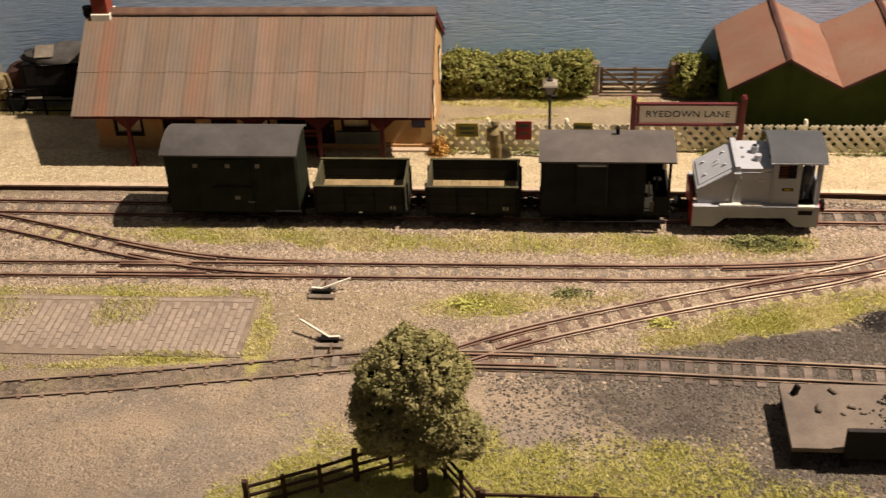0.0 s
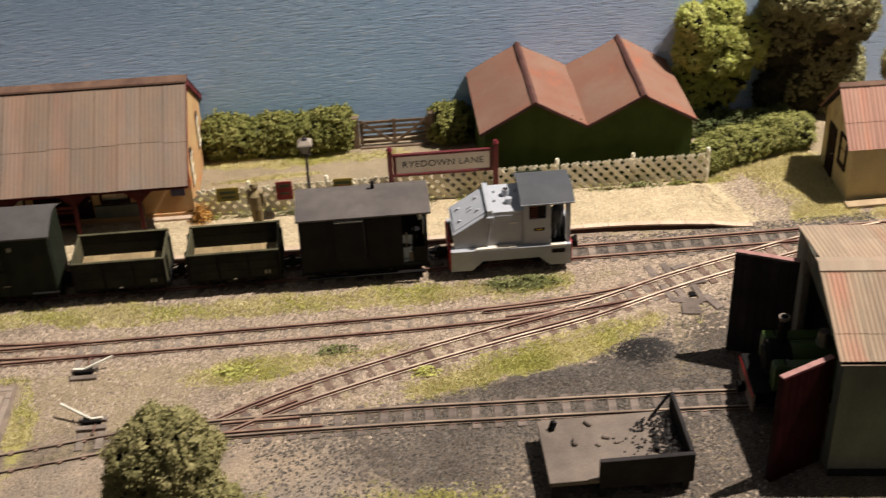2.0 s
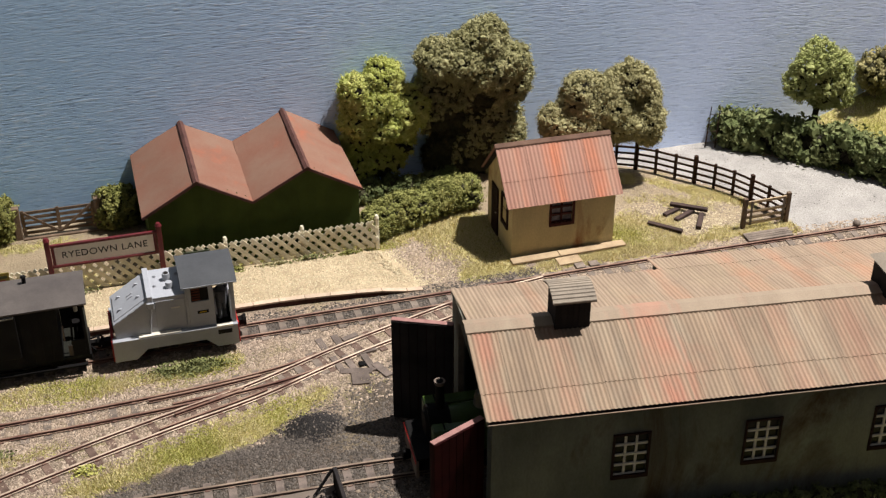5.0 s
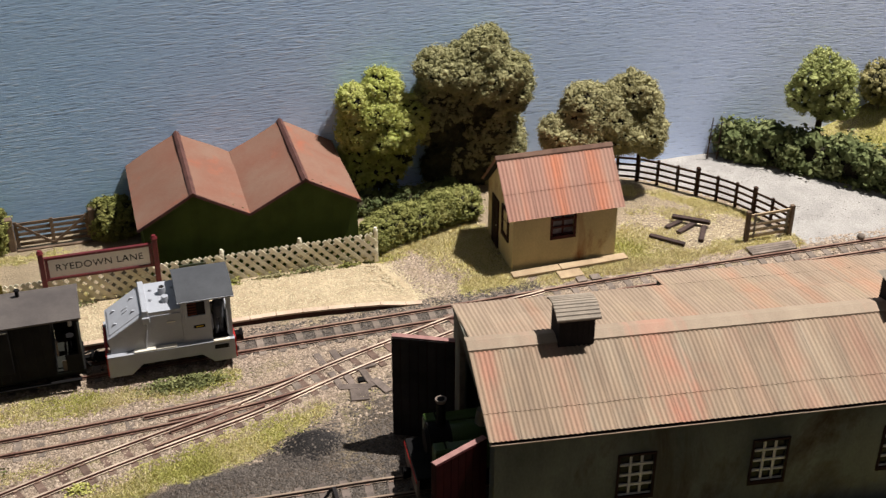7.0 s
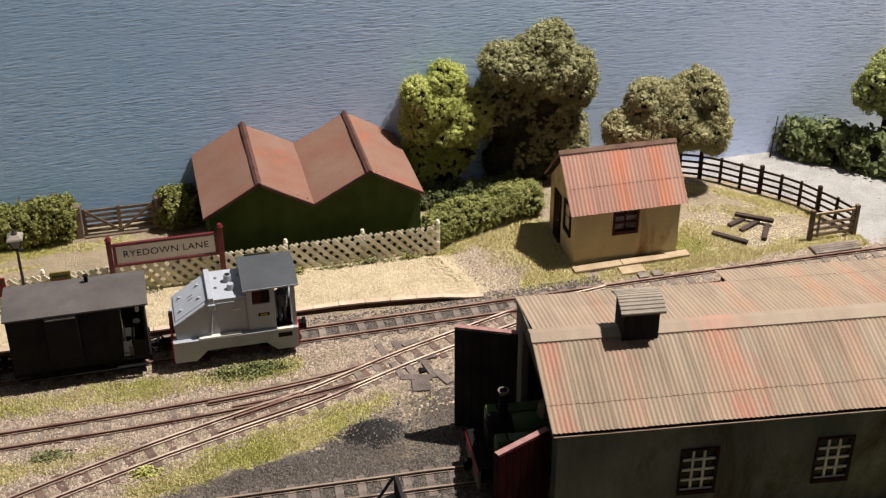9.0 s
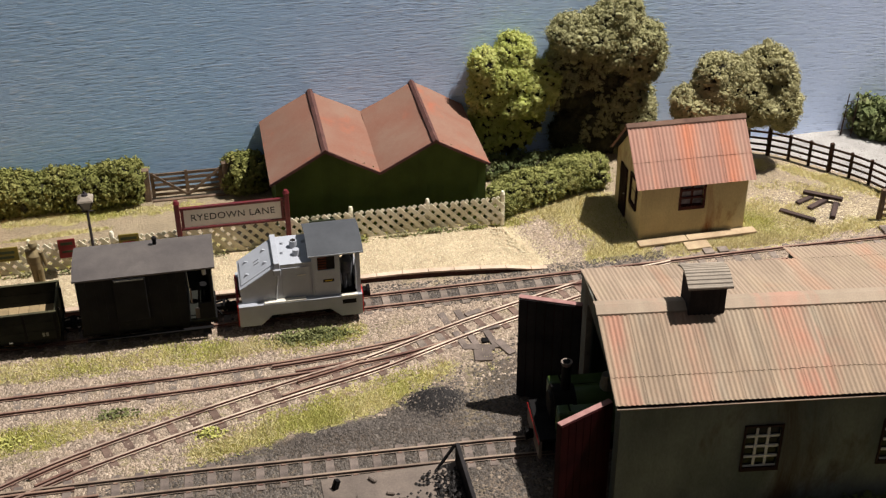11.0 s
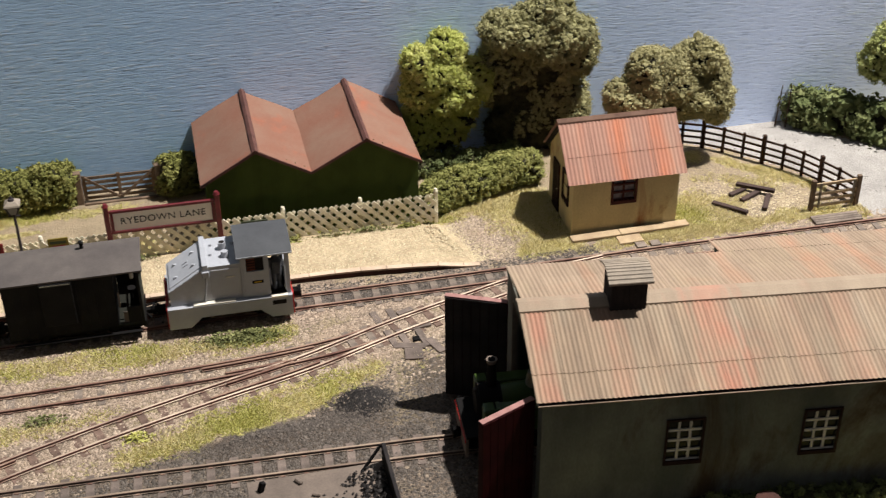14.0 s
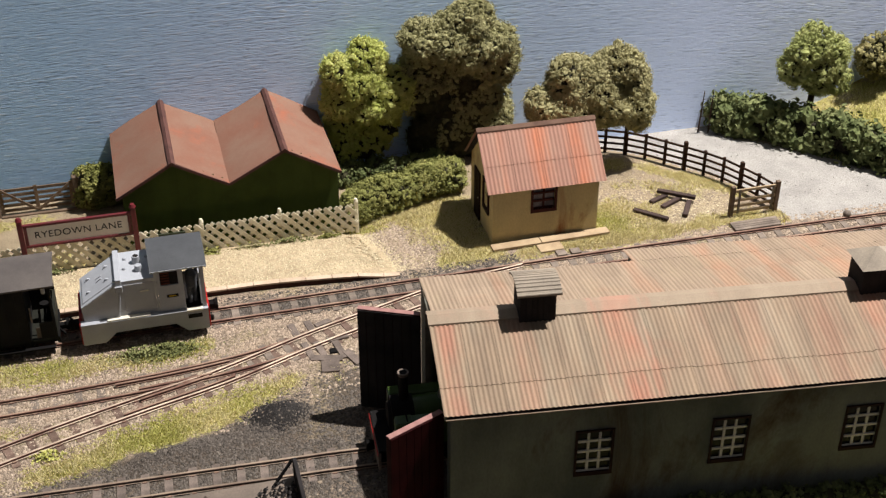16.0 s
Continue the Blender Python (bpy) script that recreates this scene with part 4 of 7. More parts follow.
    part("fascia_board", box(-29.4, -1.2, 94.7, 94.82, 4.92, 5.16), M_fascia, roof, "maroon fascia board")
    for xx in (-29.42, -1.2):
        for a, b in (((94.8, 5.06), (102.4, 10.3)), ((109.85, 5.05), (102.4, 10.3))):
            part("barge_board", bar((xx, a[0], a[1]), (xx, b[0], b[1]), 0.12, 0.42), M_fascia, roof, "maroon barge board")
    # canopy posts with brackets
    for xx in (-25.2, -15.1, -10.0, -5.05):
        p = part("canopy_post", box(xx - 0.16, xx + 0.16, 94.84, 95.16, 0.5, 5.2, 0.03), M_fascia, sta, "maroon canopy post")
        for s in (-1, 1):
            part("bracket", extruded([(xx + s * 0.165, 3.9), (xx + s * 1.15, 4.9), (xx + s * 1.15, 5.05), (xx + s * 0.165, 5.05)], "y", 94.92, 95.08), M_fascia, p)
        part("base", box(xx - 0.24, xx + 0.24, 94.76, 95.24, 0.48, 0.75, 0.03), M_fascia, p)
    # enamel signs and a bench below the canopy
    ch = part("chimney", box(-28.8, -27.5, 101.7, 103.1, 9.2, 11.95, 0.04), M_brick, sta, "short red brick chimney with pale edges and a tall maroon pot")
    part("flashing", box(-28.95, -27.35, 101.55, 103.25, 9.85, 10.6, 0.05), M_white, ch)
    part("cap", box(-28.92, -27.38, 101.58, 103.22, 11.95, 12.15, 0.05), M_white, ch)
    part("chimney_pot", rod((-28.15, 102.4, 12.15), (-28.15, 102.4, 14.2), 0.34, 0.28, 14), M_fascia, ch)
    part("cowl", rod((-29.35, 102.2, 10.3), (-29.35, 102.2, 11.0), 0.4, 0.4), M_black, sta, "black vent pipe beside the chimney")
    s = thing("enamel_sign", at(-3.05, 97.85, 2.5), "small dark blue enamel sign on the station wall", "sign")
    part("plate", box(0, 1.1, -0.08, 0.03, 0, 0.85, 0.02), M_posterblue, s)
    n = thing("notice_board", at(-16.3, 97.85, 5.0), "framed paper notice on the station wall", "sign")
    part("frame", box(0, 1.5, -0.08, 0.03, 0, 1.0, 0.02), M_black, n)
    part("sheet", box(0.15, 1.35, -0.1, -0.081, 0.15, 0.85), M_white, n)
    b = thing("platform_bench", at(-12.0, 97.0, 0.5), "dark maroon slatted bench below the canopy", "bench")
    for k in range(3):
        part("seat_slat", box(-1.6, 1.6, -0.55 + 0.25 * k, -0.36 + 0.25 * k, 0.95, 1.03), M_fascia, b)
    for k in range(2):
        part("back_slat", box(-1.6, 1.6, 0.25, 0.32, 1.4 + 0.4 * k, 1.65 + 0.4 * k), M_fascia, b)
    for xx in (-1.4, 1.4):
        part("leg", box(xx - 0.08, xx + 0.08, -0.5, 0.24, 0, 0.94), M_black, b)
        part("back_post", box(xx - 0.08, xx + 0.08, 0.33, 0.42, 0, 2.05), M_black, b)


station()


def twin_store():
    """The green corrugated store with two red gables."""
    Y0, Y1 = 98.6, 109.7
    st = thing("goods_store", at(0, 0), "dark green boarded store with two low red felt gable roofs", "building")
    xs = [(22.2, 5.55), (26.2, 7.9), (30.5, 5.6), (34.9, 7.9), (39.05, 5.55)]
    for y in (Y0 + 0.55, Y1 - 0.5):
        part("end_wall", extruded([(22.2, 0), (39.05, 0)] + [(x, z) for x, z in xs[::-1]], "y", y, y + 0.3), M_green_wall, st)
    for k in range(24):
        x = 22.35 + k * 0.7
        top = float(np.interp(x, [p[0] for p in xs], [p[1] for p in xs]))
        part("board", box(x, x + 0.695, Y0 + 0.53, Y0 + 0.548, 0.05, top - 0.12), M_green_wall, st)
    for x in (22.2, 38.75):
        part("side_wall", box(x, x + 0.3, Y0 + 0.86, Y1 - 0.51, 0, 5.5), M_green_wall, st)
    eaves = [(21.75, 5.62), (26.2, 8.15), (30.45, 5.78), (34.93, 8.15), (39.35, 5.62)]
    for (xa, za), (xb, zb) in zip(eaves, eaves[1:]):
        n = 6
        bm = bmesh.new()
        lo, hi = [], []
        ny = 12
        for i in range(n + 1):
            for j in range(ny + 1):
                t, u = i / n, j / ny
                x, y = xa + (xb - xa) * t, Y0 + (Y1 - Y0) * u
                z = za + (zb - za) * t + 0.05 * math.sin(3 * u + 5 * t + xa) + 0.03 * math.sin(11 * u + xa)
                hi.append(bm.verts.new((x, y, z)))
                lo.append(bm.verts.new((x, y, z - 0.12)))
        g = lambda a, i, j: a[i * (ny + 1) + j]
        for i in range(n):
            for j in range(ny):
                bm.faces.new((g(hi, i, j), g(hi, i + 1, j), g(hi, i + 1, j + 1), g(hi, i, j + 1)))
                bm.faces.new((g(lo, i, j), g(lo, i, j + 1), g(lo, i + 1, j + 1), g(lo, i + 1, j)))
        for i in range(n):
            for j in (0, ny):
                bm.faces.new((g(hi, i, j), g(lo, i, j), g(lo, i + 1, j), g(hi, i + 1, j)))
        for j in range(ny):
            for i in (0, n):
                bm.faces.new((g(hi, i, j), g(hi, i, j + 1), g(lo, i, j + 1), g(lo, i, j)))
        bmesh.ops.recalc_face_normals(bm, faces=bm.faces[:])
        roof = part("roof", bm, M_roof_felt, st, soft=40)
        part("barge_board", bar((xa, Y0 - 0.05, za - 0.1), (xb, Y0 - 0.05, zb - 0.1), 0.08, 0.22), M_ridge_dark, roof)
    for x, z in (eaves[1], eaves[3]):
        part("ridge_cap", extruded([(x - 0.3, z - 0.12), (x - 0.24, z + 0.02), (x, z + 0.2), (x + 0.24, z + 0.02), (x + 0.3, z - 0.12), (x, z + 0.03)], "y", Y0 - 0.25, Y1 + 0.02), M_ridge_dark, st, "dark red ridge cap")


twin_store()


def hut():
    h = thing("lamp_hut", at(50.5, 93.55, 0, 0, 0, -0.9), "small ochre corrugated hut with a rusty red iron roof", "building")
    W, D, zt = 8.85, 6.6, 5.35
    holes = [(3.35, 5.15, 2.75, 4.85)]
    part("wall", wall_with_holes(0, W, 0, zt, 0, 0.3, holes), M_hut_wall, h)
    part("wall", box(0, W, D - 0.3, D, 0, zt), M_hut_wall, h)
    gable = [(0.31, 0), (D - 0.31, 0), (D - 0.31, zt), (D / 2, 8.35), (0.31, zt)]
    part("gable_wall", extruded(gable, "x", 0, 0.3), M_hut_wall, h)
    part("gable_wall", extruded(gable, "x", W - 0.3, W), M_hut_wall, h)
    window(h, at(3.35, 0.05, 2.75), 1.8, 2.1, 2, 3, M_window_red, M_window_red, barw=0.17, glass=M_pane_grey)
    w = window(h, at(-0.04, 2.5, 2.4, 0, 0, -90), 1.3, 2.3, 1, 2, M_window_brown, M_window_brown, barw=0.14)
    d = part("door", box(-0.1, -0.003, 3.6, 5.3, 0.05, 4.5, 0.02), M_window_brown, h, "dark brown plank door")
    for k in range(4):
        part("plank", box(-0.13, -0.101, 3.65 + 0.41 * k, 4.02 + 0.41 * k, 0.1, 4.45), M_window_brown, d)
    part("handle", rod((-0.22, 3.85, 2.2), (-0.13, 3.85, 2.2), 0.06), M_brass, d)
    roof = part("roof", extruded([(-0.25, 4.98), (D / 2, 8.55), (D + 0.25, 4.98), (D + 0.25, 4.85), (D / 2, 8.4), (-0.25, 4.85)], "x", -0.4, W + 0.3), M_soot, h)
    iron_slope(roof, -0.55, W + 0.45, -0.45, 4.85, D / 2 + 0.03, 8.68, M_roof_rust, 2.35, (0.44,), amp=0.03, gap=0.02, jitter=0.02)
    iron_slope(roof, -0.55, W + 0.45, D + 0.45, 4.85, D / 2 - 0.03, 8.68, M_roof_rust, 2.35, (0.44,), amp=0.03, gap=0.02, jitter=0.02)
    y = D / 2
    part("ridge_cap", extruded([(y - 0.3, 8.56), (y - 0.28, 8.66), (y, 8.9), (y + 0.28, 8.66), (y + 0.3, 8.56), (y, 8.8)], "x", -0.6, W + 0.5), M_ridge, roof)
    b = thing("boardwalk", at(54.9, 92.75, 0, 0, 0, 1.5), "pale tan plank walkway along the front of the hut", "boardwalk")
    for k, (x0, x1) in enumerate(((-4.7, -0.6), (-0.55, 5.3))):
        part("plank", box(x0, x1, -0.42, 0.42, 0.08, 0.3, 0.03), M_board, b)
    part("step_plank", box(-1.1, 0.9, -1.6, -0.5, 0.02, 0.2, 0.03), M_board, b)


hut()


def engine_shed():
    A = -6.7
    sh = thing("engine_shed", at(38.9, 63.4, 0, 0, 0, A), "grey-green rendered engine shed with corrugated iron roof and red doors", "building")
    L, D, zt = 44.0, 13.4, 8.85
    holes = [(7.5 + 8.25 * k, 9.55 + 8.25 * k, 3.55, 6.6) for k in range(5)]
    part("wall", wall_with_holes(0, L, -0.6, zt, 0, 0.45, holes), M_render, sh)
    part("wall", box(0, L, D - 0.45, D, -0.6, zt), M_render, sh)
    part("end_wall", extruded([(0.46, -0.6), (D - 0.46, -0.6), (D - 0.46, zt), (D / 2, 10.6), (0.46, zt)], "x", L - 0.45, L), M_render, sh)
    part("plinth", box(0.05, L, -0.14, -0.003, -0.9, 0.5, 0.03), M_soot, sh, "sooty plinth along the foot of the wall")
    # the open end: two piers and a lintel
    part("pier", box(0, 0.45, 0.46, 1.3, -0.6, zt), M_render, sh)
    part("pier", box(0, 0.45, 10.9, D - 0.46, -0.6, zt), M_render, sh)
    part("lintel", extruded([(1.3, 8.3), (10.9, 8.3), (10.9, zt), (D - 0.5, zt), (D / 2, 10.55), (0.5, zt), (1.3, zt)], "x", 0, 0.45), M_render, sh)
    part("door_post", box(-0.06, 0.3, 10.76, 10.9, -0.3, 8.25), M_oldwood, sh, "pale door post")
    for h in holes:
        window(sh, at(h[0], 0.0, h[2]), h[1] - h[0], h[3] - h[2], 3, 4, M_window_brown, M_bar_grey, barw=0.15, rim=0.14)
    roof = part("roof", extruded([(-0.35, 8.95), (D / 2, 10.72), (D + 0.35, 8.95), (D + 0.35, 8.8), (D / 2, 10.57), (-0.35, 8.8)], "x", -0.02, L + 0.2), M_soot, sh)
    iron_slope(roof, -0.42, L + 0.4, -0.44, 9.0, D / 2 + 0.03, 10.82, M_roof_shed, 1.84, (0.285,), jitter=0.045, amp=0.038, gap=0.016, pitch=0.29)
    iron_slope(roof, -0.05, L + 0.4, D + 0.36, 9.0, D / 2 - 0.03, 10.82, M_roof_shed_back, 1.84, (0.4,), jitter=0.04, pitch=0.29)
    y = D / 2
    part("ridge_flashing", extruded([(y - 0.75, 10.72), (y - 0.72, 10.86), (y, 11.06), (y + 0.72, 10.86), (y + 0.75, 10.72), (y, 10.94)], "x", -0.46, L + 0.42), M_ridge_stained, roof, "pale ridge flashing with pink staining")
    part("gutter_board", box(-0.3, L, -0.4, -0.3, 8.66, 8.9), M_window_brown, roof)
    part("gutter", box(-0.36, L, -0.53, -0.41, 8.76, 8.86, 0.02), M_ridge_pale, roof, "thin pale gutter below the eave")
    for ya, yb, xa in ((-0.4, D / 2, -0.34), (D + 0.3, D / 2, 0.02)):
        part("barge_board", bar((xa, ya, 8.86), (-0.3, yb, 10.66), 0.1, 0.3), M_render, roof)
    # lean-to along the back
    part("lean_to_wall", box(14.6, L, D + 2.1, D + 2.5, -0.6, 8.2), M_render, sh)
    part("lean_to_end", box(14.6, 15.0, D + 0.02, D + 2.08, -0.6, 8.2), M_render, sh)
    lt = part("lean_to_roof", extruded([(D + 0.55, 8.86), (D + 2.7, 8.3), (D + 2.7, 8.18), (D + 0.55, 8.72)], "x", 14.45, L), M_soot, sh)
    iron_slope(lt, 14.3, L + 0.3, D + 2.85, 8.32, D + 0.4, 8.98, M_roof_shed_back, 1.84, (), pitch=0.29)
    # smoke vents astride the ridge
    for k, x in enumerate((5.0, 26.4)):
        v = part("smoke_vent", box(x, x + 2.2, 5.75, 7.65, 10.2, 12.55), M_soot, sh, "sooty boarded smoke vent")
        for j in range(6):
            part("vent_board", box(x + 0.02 + 0.36 * j, x + 0.35 + 0.36 * j, 5.69, 5.748, 10.5, 12.5), M_soot, v)
        if k == 0:
            n = 7
            prof = [(5.35 + 2.7 * i / n, 12.52 + 0.72 * math.sin(math.pi * (0.12 + 0.76 * i / n))) for i in range(n + 1)]
            part("vent_roof", extruded(prof + [(u, w - 0.1) for u, w in prof[::-1]], "x", x - 0.25, x + 2.45), M_ventroof, v)
            for ya in np.linspace(5.4, 8.0, 11):
                za = float(np.interp(ya, [q[0] for q in prof], [q[1] for q in prof]))
                part("vent_rib", rod((x - 0.26, ya, za), (x + 2.46, ya, za), 0.06, 0.06, 6), M_ventroof, v)
        else:
            bm = bmesh.new()
            c = [bm.verts.new(q) for q in ((x - 0.25, 5.4, 12.55), (x + 2.45, 5.4, 12.55), (x + 2.45, 8.0, 12.55), (x - 0.25, 8.0, 12.55))]
            p = bm.verts.new((x + 1.1, 6.7, 13.5))
            for i in range(4):
                bm.faces.new((c[i], c[(i + 1) % 4], p))
            bm.faces.new(c[::-1])
            part("vent_roof", bm, M_ventroof, v)
    # the two open doors, hung on the front corners of the opening
    for name_y, out, hinge in (("near", 1, 1.25), ("far", -1, 10.9)):
        a = 210 if out > 0 else 161.6
        ln = 3.8 if out > 0 else 4.1
        d = part("door", box(0, ln, -0.2, 0.2, 0.2, 8.15, 0.03), M_door, sh, "oxblood red ledged door standing open", at(-0.35, hinge - 0.05 * out, 0, 0, 0, a))
        part("top_edge", box(0.0, ln, -0.19, 0.19, 8.155, 8.2), M_door_edge, d, "worn pink top edge")
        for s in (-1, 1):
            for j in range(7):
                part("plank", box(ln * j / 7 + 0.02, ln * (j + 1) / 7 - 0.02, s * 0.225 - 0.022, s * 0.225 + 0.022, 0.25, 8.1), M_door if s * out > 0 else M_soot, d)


engine_shed()


# ---- rolling stock ----
def wheelset(parent, x, r=0.62):
    w = part("wheelset", rod((x, -1.35, r + 0.26), (x, 1.35, r + 0.26), 0.12), M_black, parent)
    for s in (-1, 1):
        part("wheel", rod((x, s * 0.72, r + 0.26), (x, s * 0.9, r + 0.26), r, r, 20), M_black, w)
        part("axle_box", box(x - 0.25, x + 0.25, s * 1.36 - 0.14, s * 1.36 + 0.14, r + 0.0, r + 0.6, 0.03), M_black, w)


def running_gear(ob, length, base, z=1.35):
    for s in (-1, 1):
        part("sole_bar", box(-length / 2, length / 2, s * 1.55 - 0.14, s * 1.55 + 0.14, z - 0.3, z + 0.12, 0.02), M_black, ob)
        part("headstock", box(s * length / 2 - 0.1, s * length / 2 + 0.1, -1.75, 1.75, z - 0.32, z + 0.15, 0.02), M_black, ob)
        c = part("coupler", box(s * (length / 2 + 0.5) - 0.42, s * (length / 2 + 0.5) + 0.42, -0.2, 0.2, z - 0.35, z + 0.02, 0.03), M_black, ob, "black iron coupling")
        part("buffer", rod((s * (length / 2 + 0.55), 0, z - 0.1), (s * (length / 2 + 0.78), 0, z - 0.1), 0.4, 0.44, 14), M_black, c)
        part("hook", bar((s * (length / 2 + 0.1), 0.25, z + 0.1), (s * (length / 2 + 0.95), 0.25, z + 0.3), 0.1, 0.1), M_black, c)
        part("brake_hose", bar((s * (length / 2 + 0.1), -0.7, z + 0.05), (s * (length / 2 + 0.45), -0.8, z - 0.35), 0.12, 0.12), M_black, c)
    for x in (-base / 2, base / 2):
        wheelset(ob, x)
    part("brake_lever", bar((-0.3 * base, -1.75, 1.0), (0.45 * base, -1.75, 0.65), 0.08, 0.12), M_black, ob)


def open_wagon(x, name_label):
    w = thing("open_wagon", at(x, 89.1), name_label, "wagon", "wagons in the train")
    L, H = 6.75, 3.65
    running_gear(w, L, 3.4)
    for s in (-1, 1):
        for k in range(3):
            z = 1.5 + 0.72 * k
            part("side_plank", box(-L / 2, L / 2, s * 1.93 - 0.09, s * 1.93 + 0.09, z, z + 0.7, 0.015), M_wagon, w)
            part("end_plank", box(s * (L / 2 - 0.09) - 0.09, s * (L / 2 - 0.09) + 0.09, -1.83, 1.83, z, z + 0.7, 0.015), M_wagon_in, w)
        for xx in (-L / 2 + 0.15, -1.1, 1.1, L / 2 - 0.15):
            part("strapping", box(xx - 0.09, xx + 0.09, s * 2.05 - 0.03, s * 2.05 + 0.03, 1.35, 3.6), M_black, w)
        for yy in (-1.2, 1.2):
            part("end_post", box(s * (L / 2 + 0.08) - 0.08, s * (L / 2 + 0.08) + 0.08, yy - 0.12, yy + 0.12, 1.3, 3.5), M_wagon, w)
        part("top_rail", box(-L / 2, L / 2, s * 1.93 - 0.11, s * 1.93 + 0.11, 3.66, 3.72), M_wagon_in, w)
    for k in range(9):
        part("floor_plank", box(-L / 2 + 0.2 + 0.705 * k, -L / 2 + 0.2 + 0.705 * k + 0.68, -1.83, 1.83, 1.75, 1.9), M_wagon_floor, w)
    for q in (2.2, 2.46):
        part("number_mark", box(q, q + 0.17, -2.083, -2.07, 1.75, 2.07), M_lettering, w, "faded white mark")
    part("door_catch", box(-0.12, 0.12, -2.13, -2.05, 1.42, 1.52), M_lettering, w)
    return w


open_wagon(-5.9, "dark three-plank open wagon, empty, with a dusty floor")
open_wagon(2.4, "dark three-plank open wagon, empty, with a dusty floor")


def goods_van():
    v = thing("goods_van", at(-15.25, 89.1), "dark green goods van with a bowed grey canvas roof", "van")
    L = 9.7
    running_gear(v, L, 5.2)
    part("body", box(-L / 2, L / 2, -2.05, 2.05, 1.45, 6.35, 0.03), M_van, v)
    part("end_panel", extruded([(-2.05, 6.3), (2.05, 6.3)] + [(2.05 - 4.1 * k / 8, 6.3 + 0.58 * math.sin(math.pi * k / 8) ** 0.8) for k in range(1, 8)], "x", -L / 2, L / 2), M_van, v)
    part("roof", extruded(arc_profile(-2.3, 2.3, 6.42, 0.68, 0.14, 14), "x", -L / 2 - 0.2, L / 2 + 0.2), M_vanroof, v, soft=40)
    for s in (-1, 1):
        for k in range(16):
            x = -L / 2 + 0.05 + k * 0.6
            part("plank", box(x, x + 0.59, s * 2.08 - 0.03, s * 2.08 + 0.03, 1.5, 6.3), M_van, v)
        for yy in np.linspace(-1.75, 1.4, 7):
            part("end_plank", box(s * (L / 2 + 0.03) - 0.03, s * (L / 2 + 0.03) + 0.03, yy, yy + 0.46, 1.5, 6.35), M_van, v)
        d = part("sliding_door", box(-1.5, 1.5, s * 2.15 - 0.04, s * 2.15 + 0.04, 1.6, 6.0, 0.02), M_van, v)
        part("door_bar", box(-1.4, 1.4, s * 2.21 - 0.03, s * 2.21 + 0.03, 3.6, 3.8), M_black, d)
    for x in (-2.7, -0.3, 1.9):
        part("letter_mark", box(x, x + 0.34, -2.205, -2.195, 5.32, 5.66), M_lettering, v, "faded white lettering")
    part("number_mark", box(0.1, 0.5, -2.205, -2.195, 2.6, 2.9), M_lettering, v)
    part("door_latch", box(1.1, 1.6, -2.24, -2.21, 2.35, 2.45), M_lettering, v)
    part("step_board", box(3.0, 4.9, -2.35, -2.05, 1.55, 1.66), M_black, v)
    for x in (3.1, 4.8):
        part("step_iron", box(x - 0.06, x + 0.06, -2.32, -2.2, 0.95, 1.54), M_black, v)


goods_van()


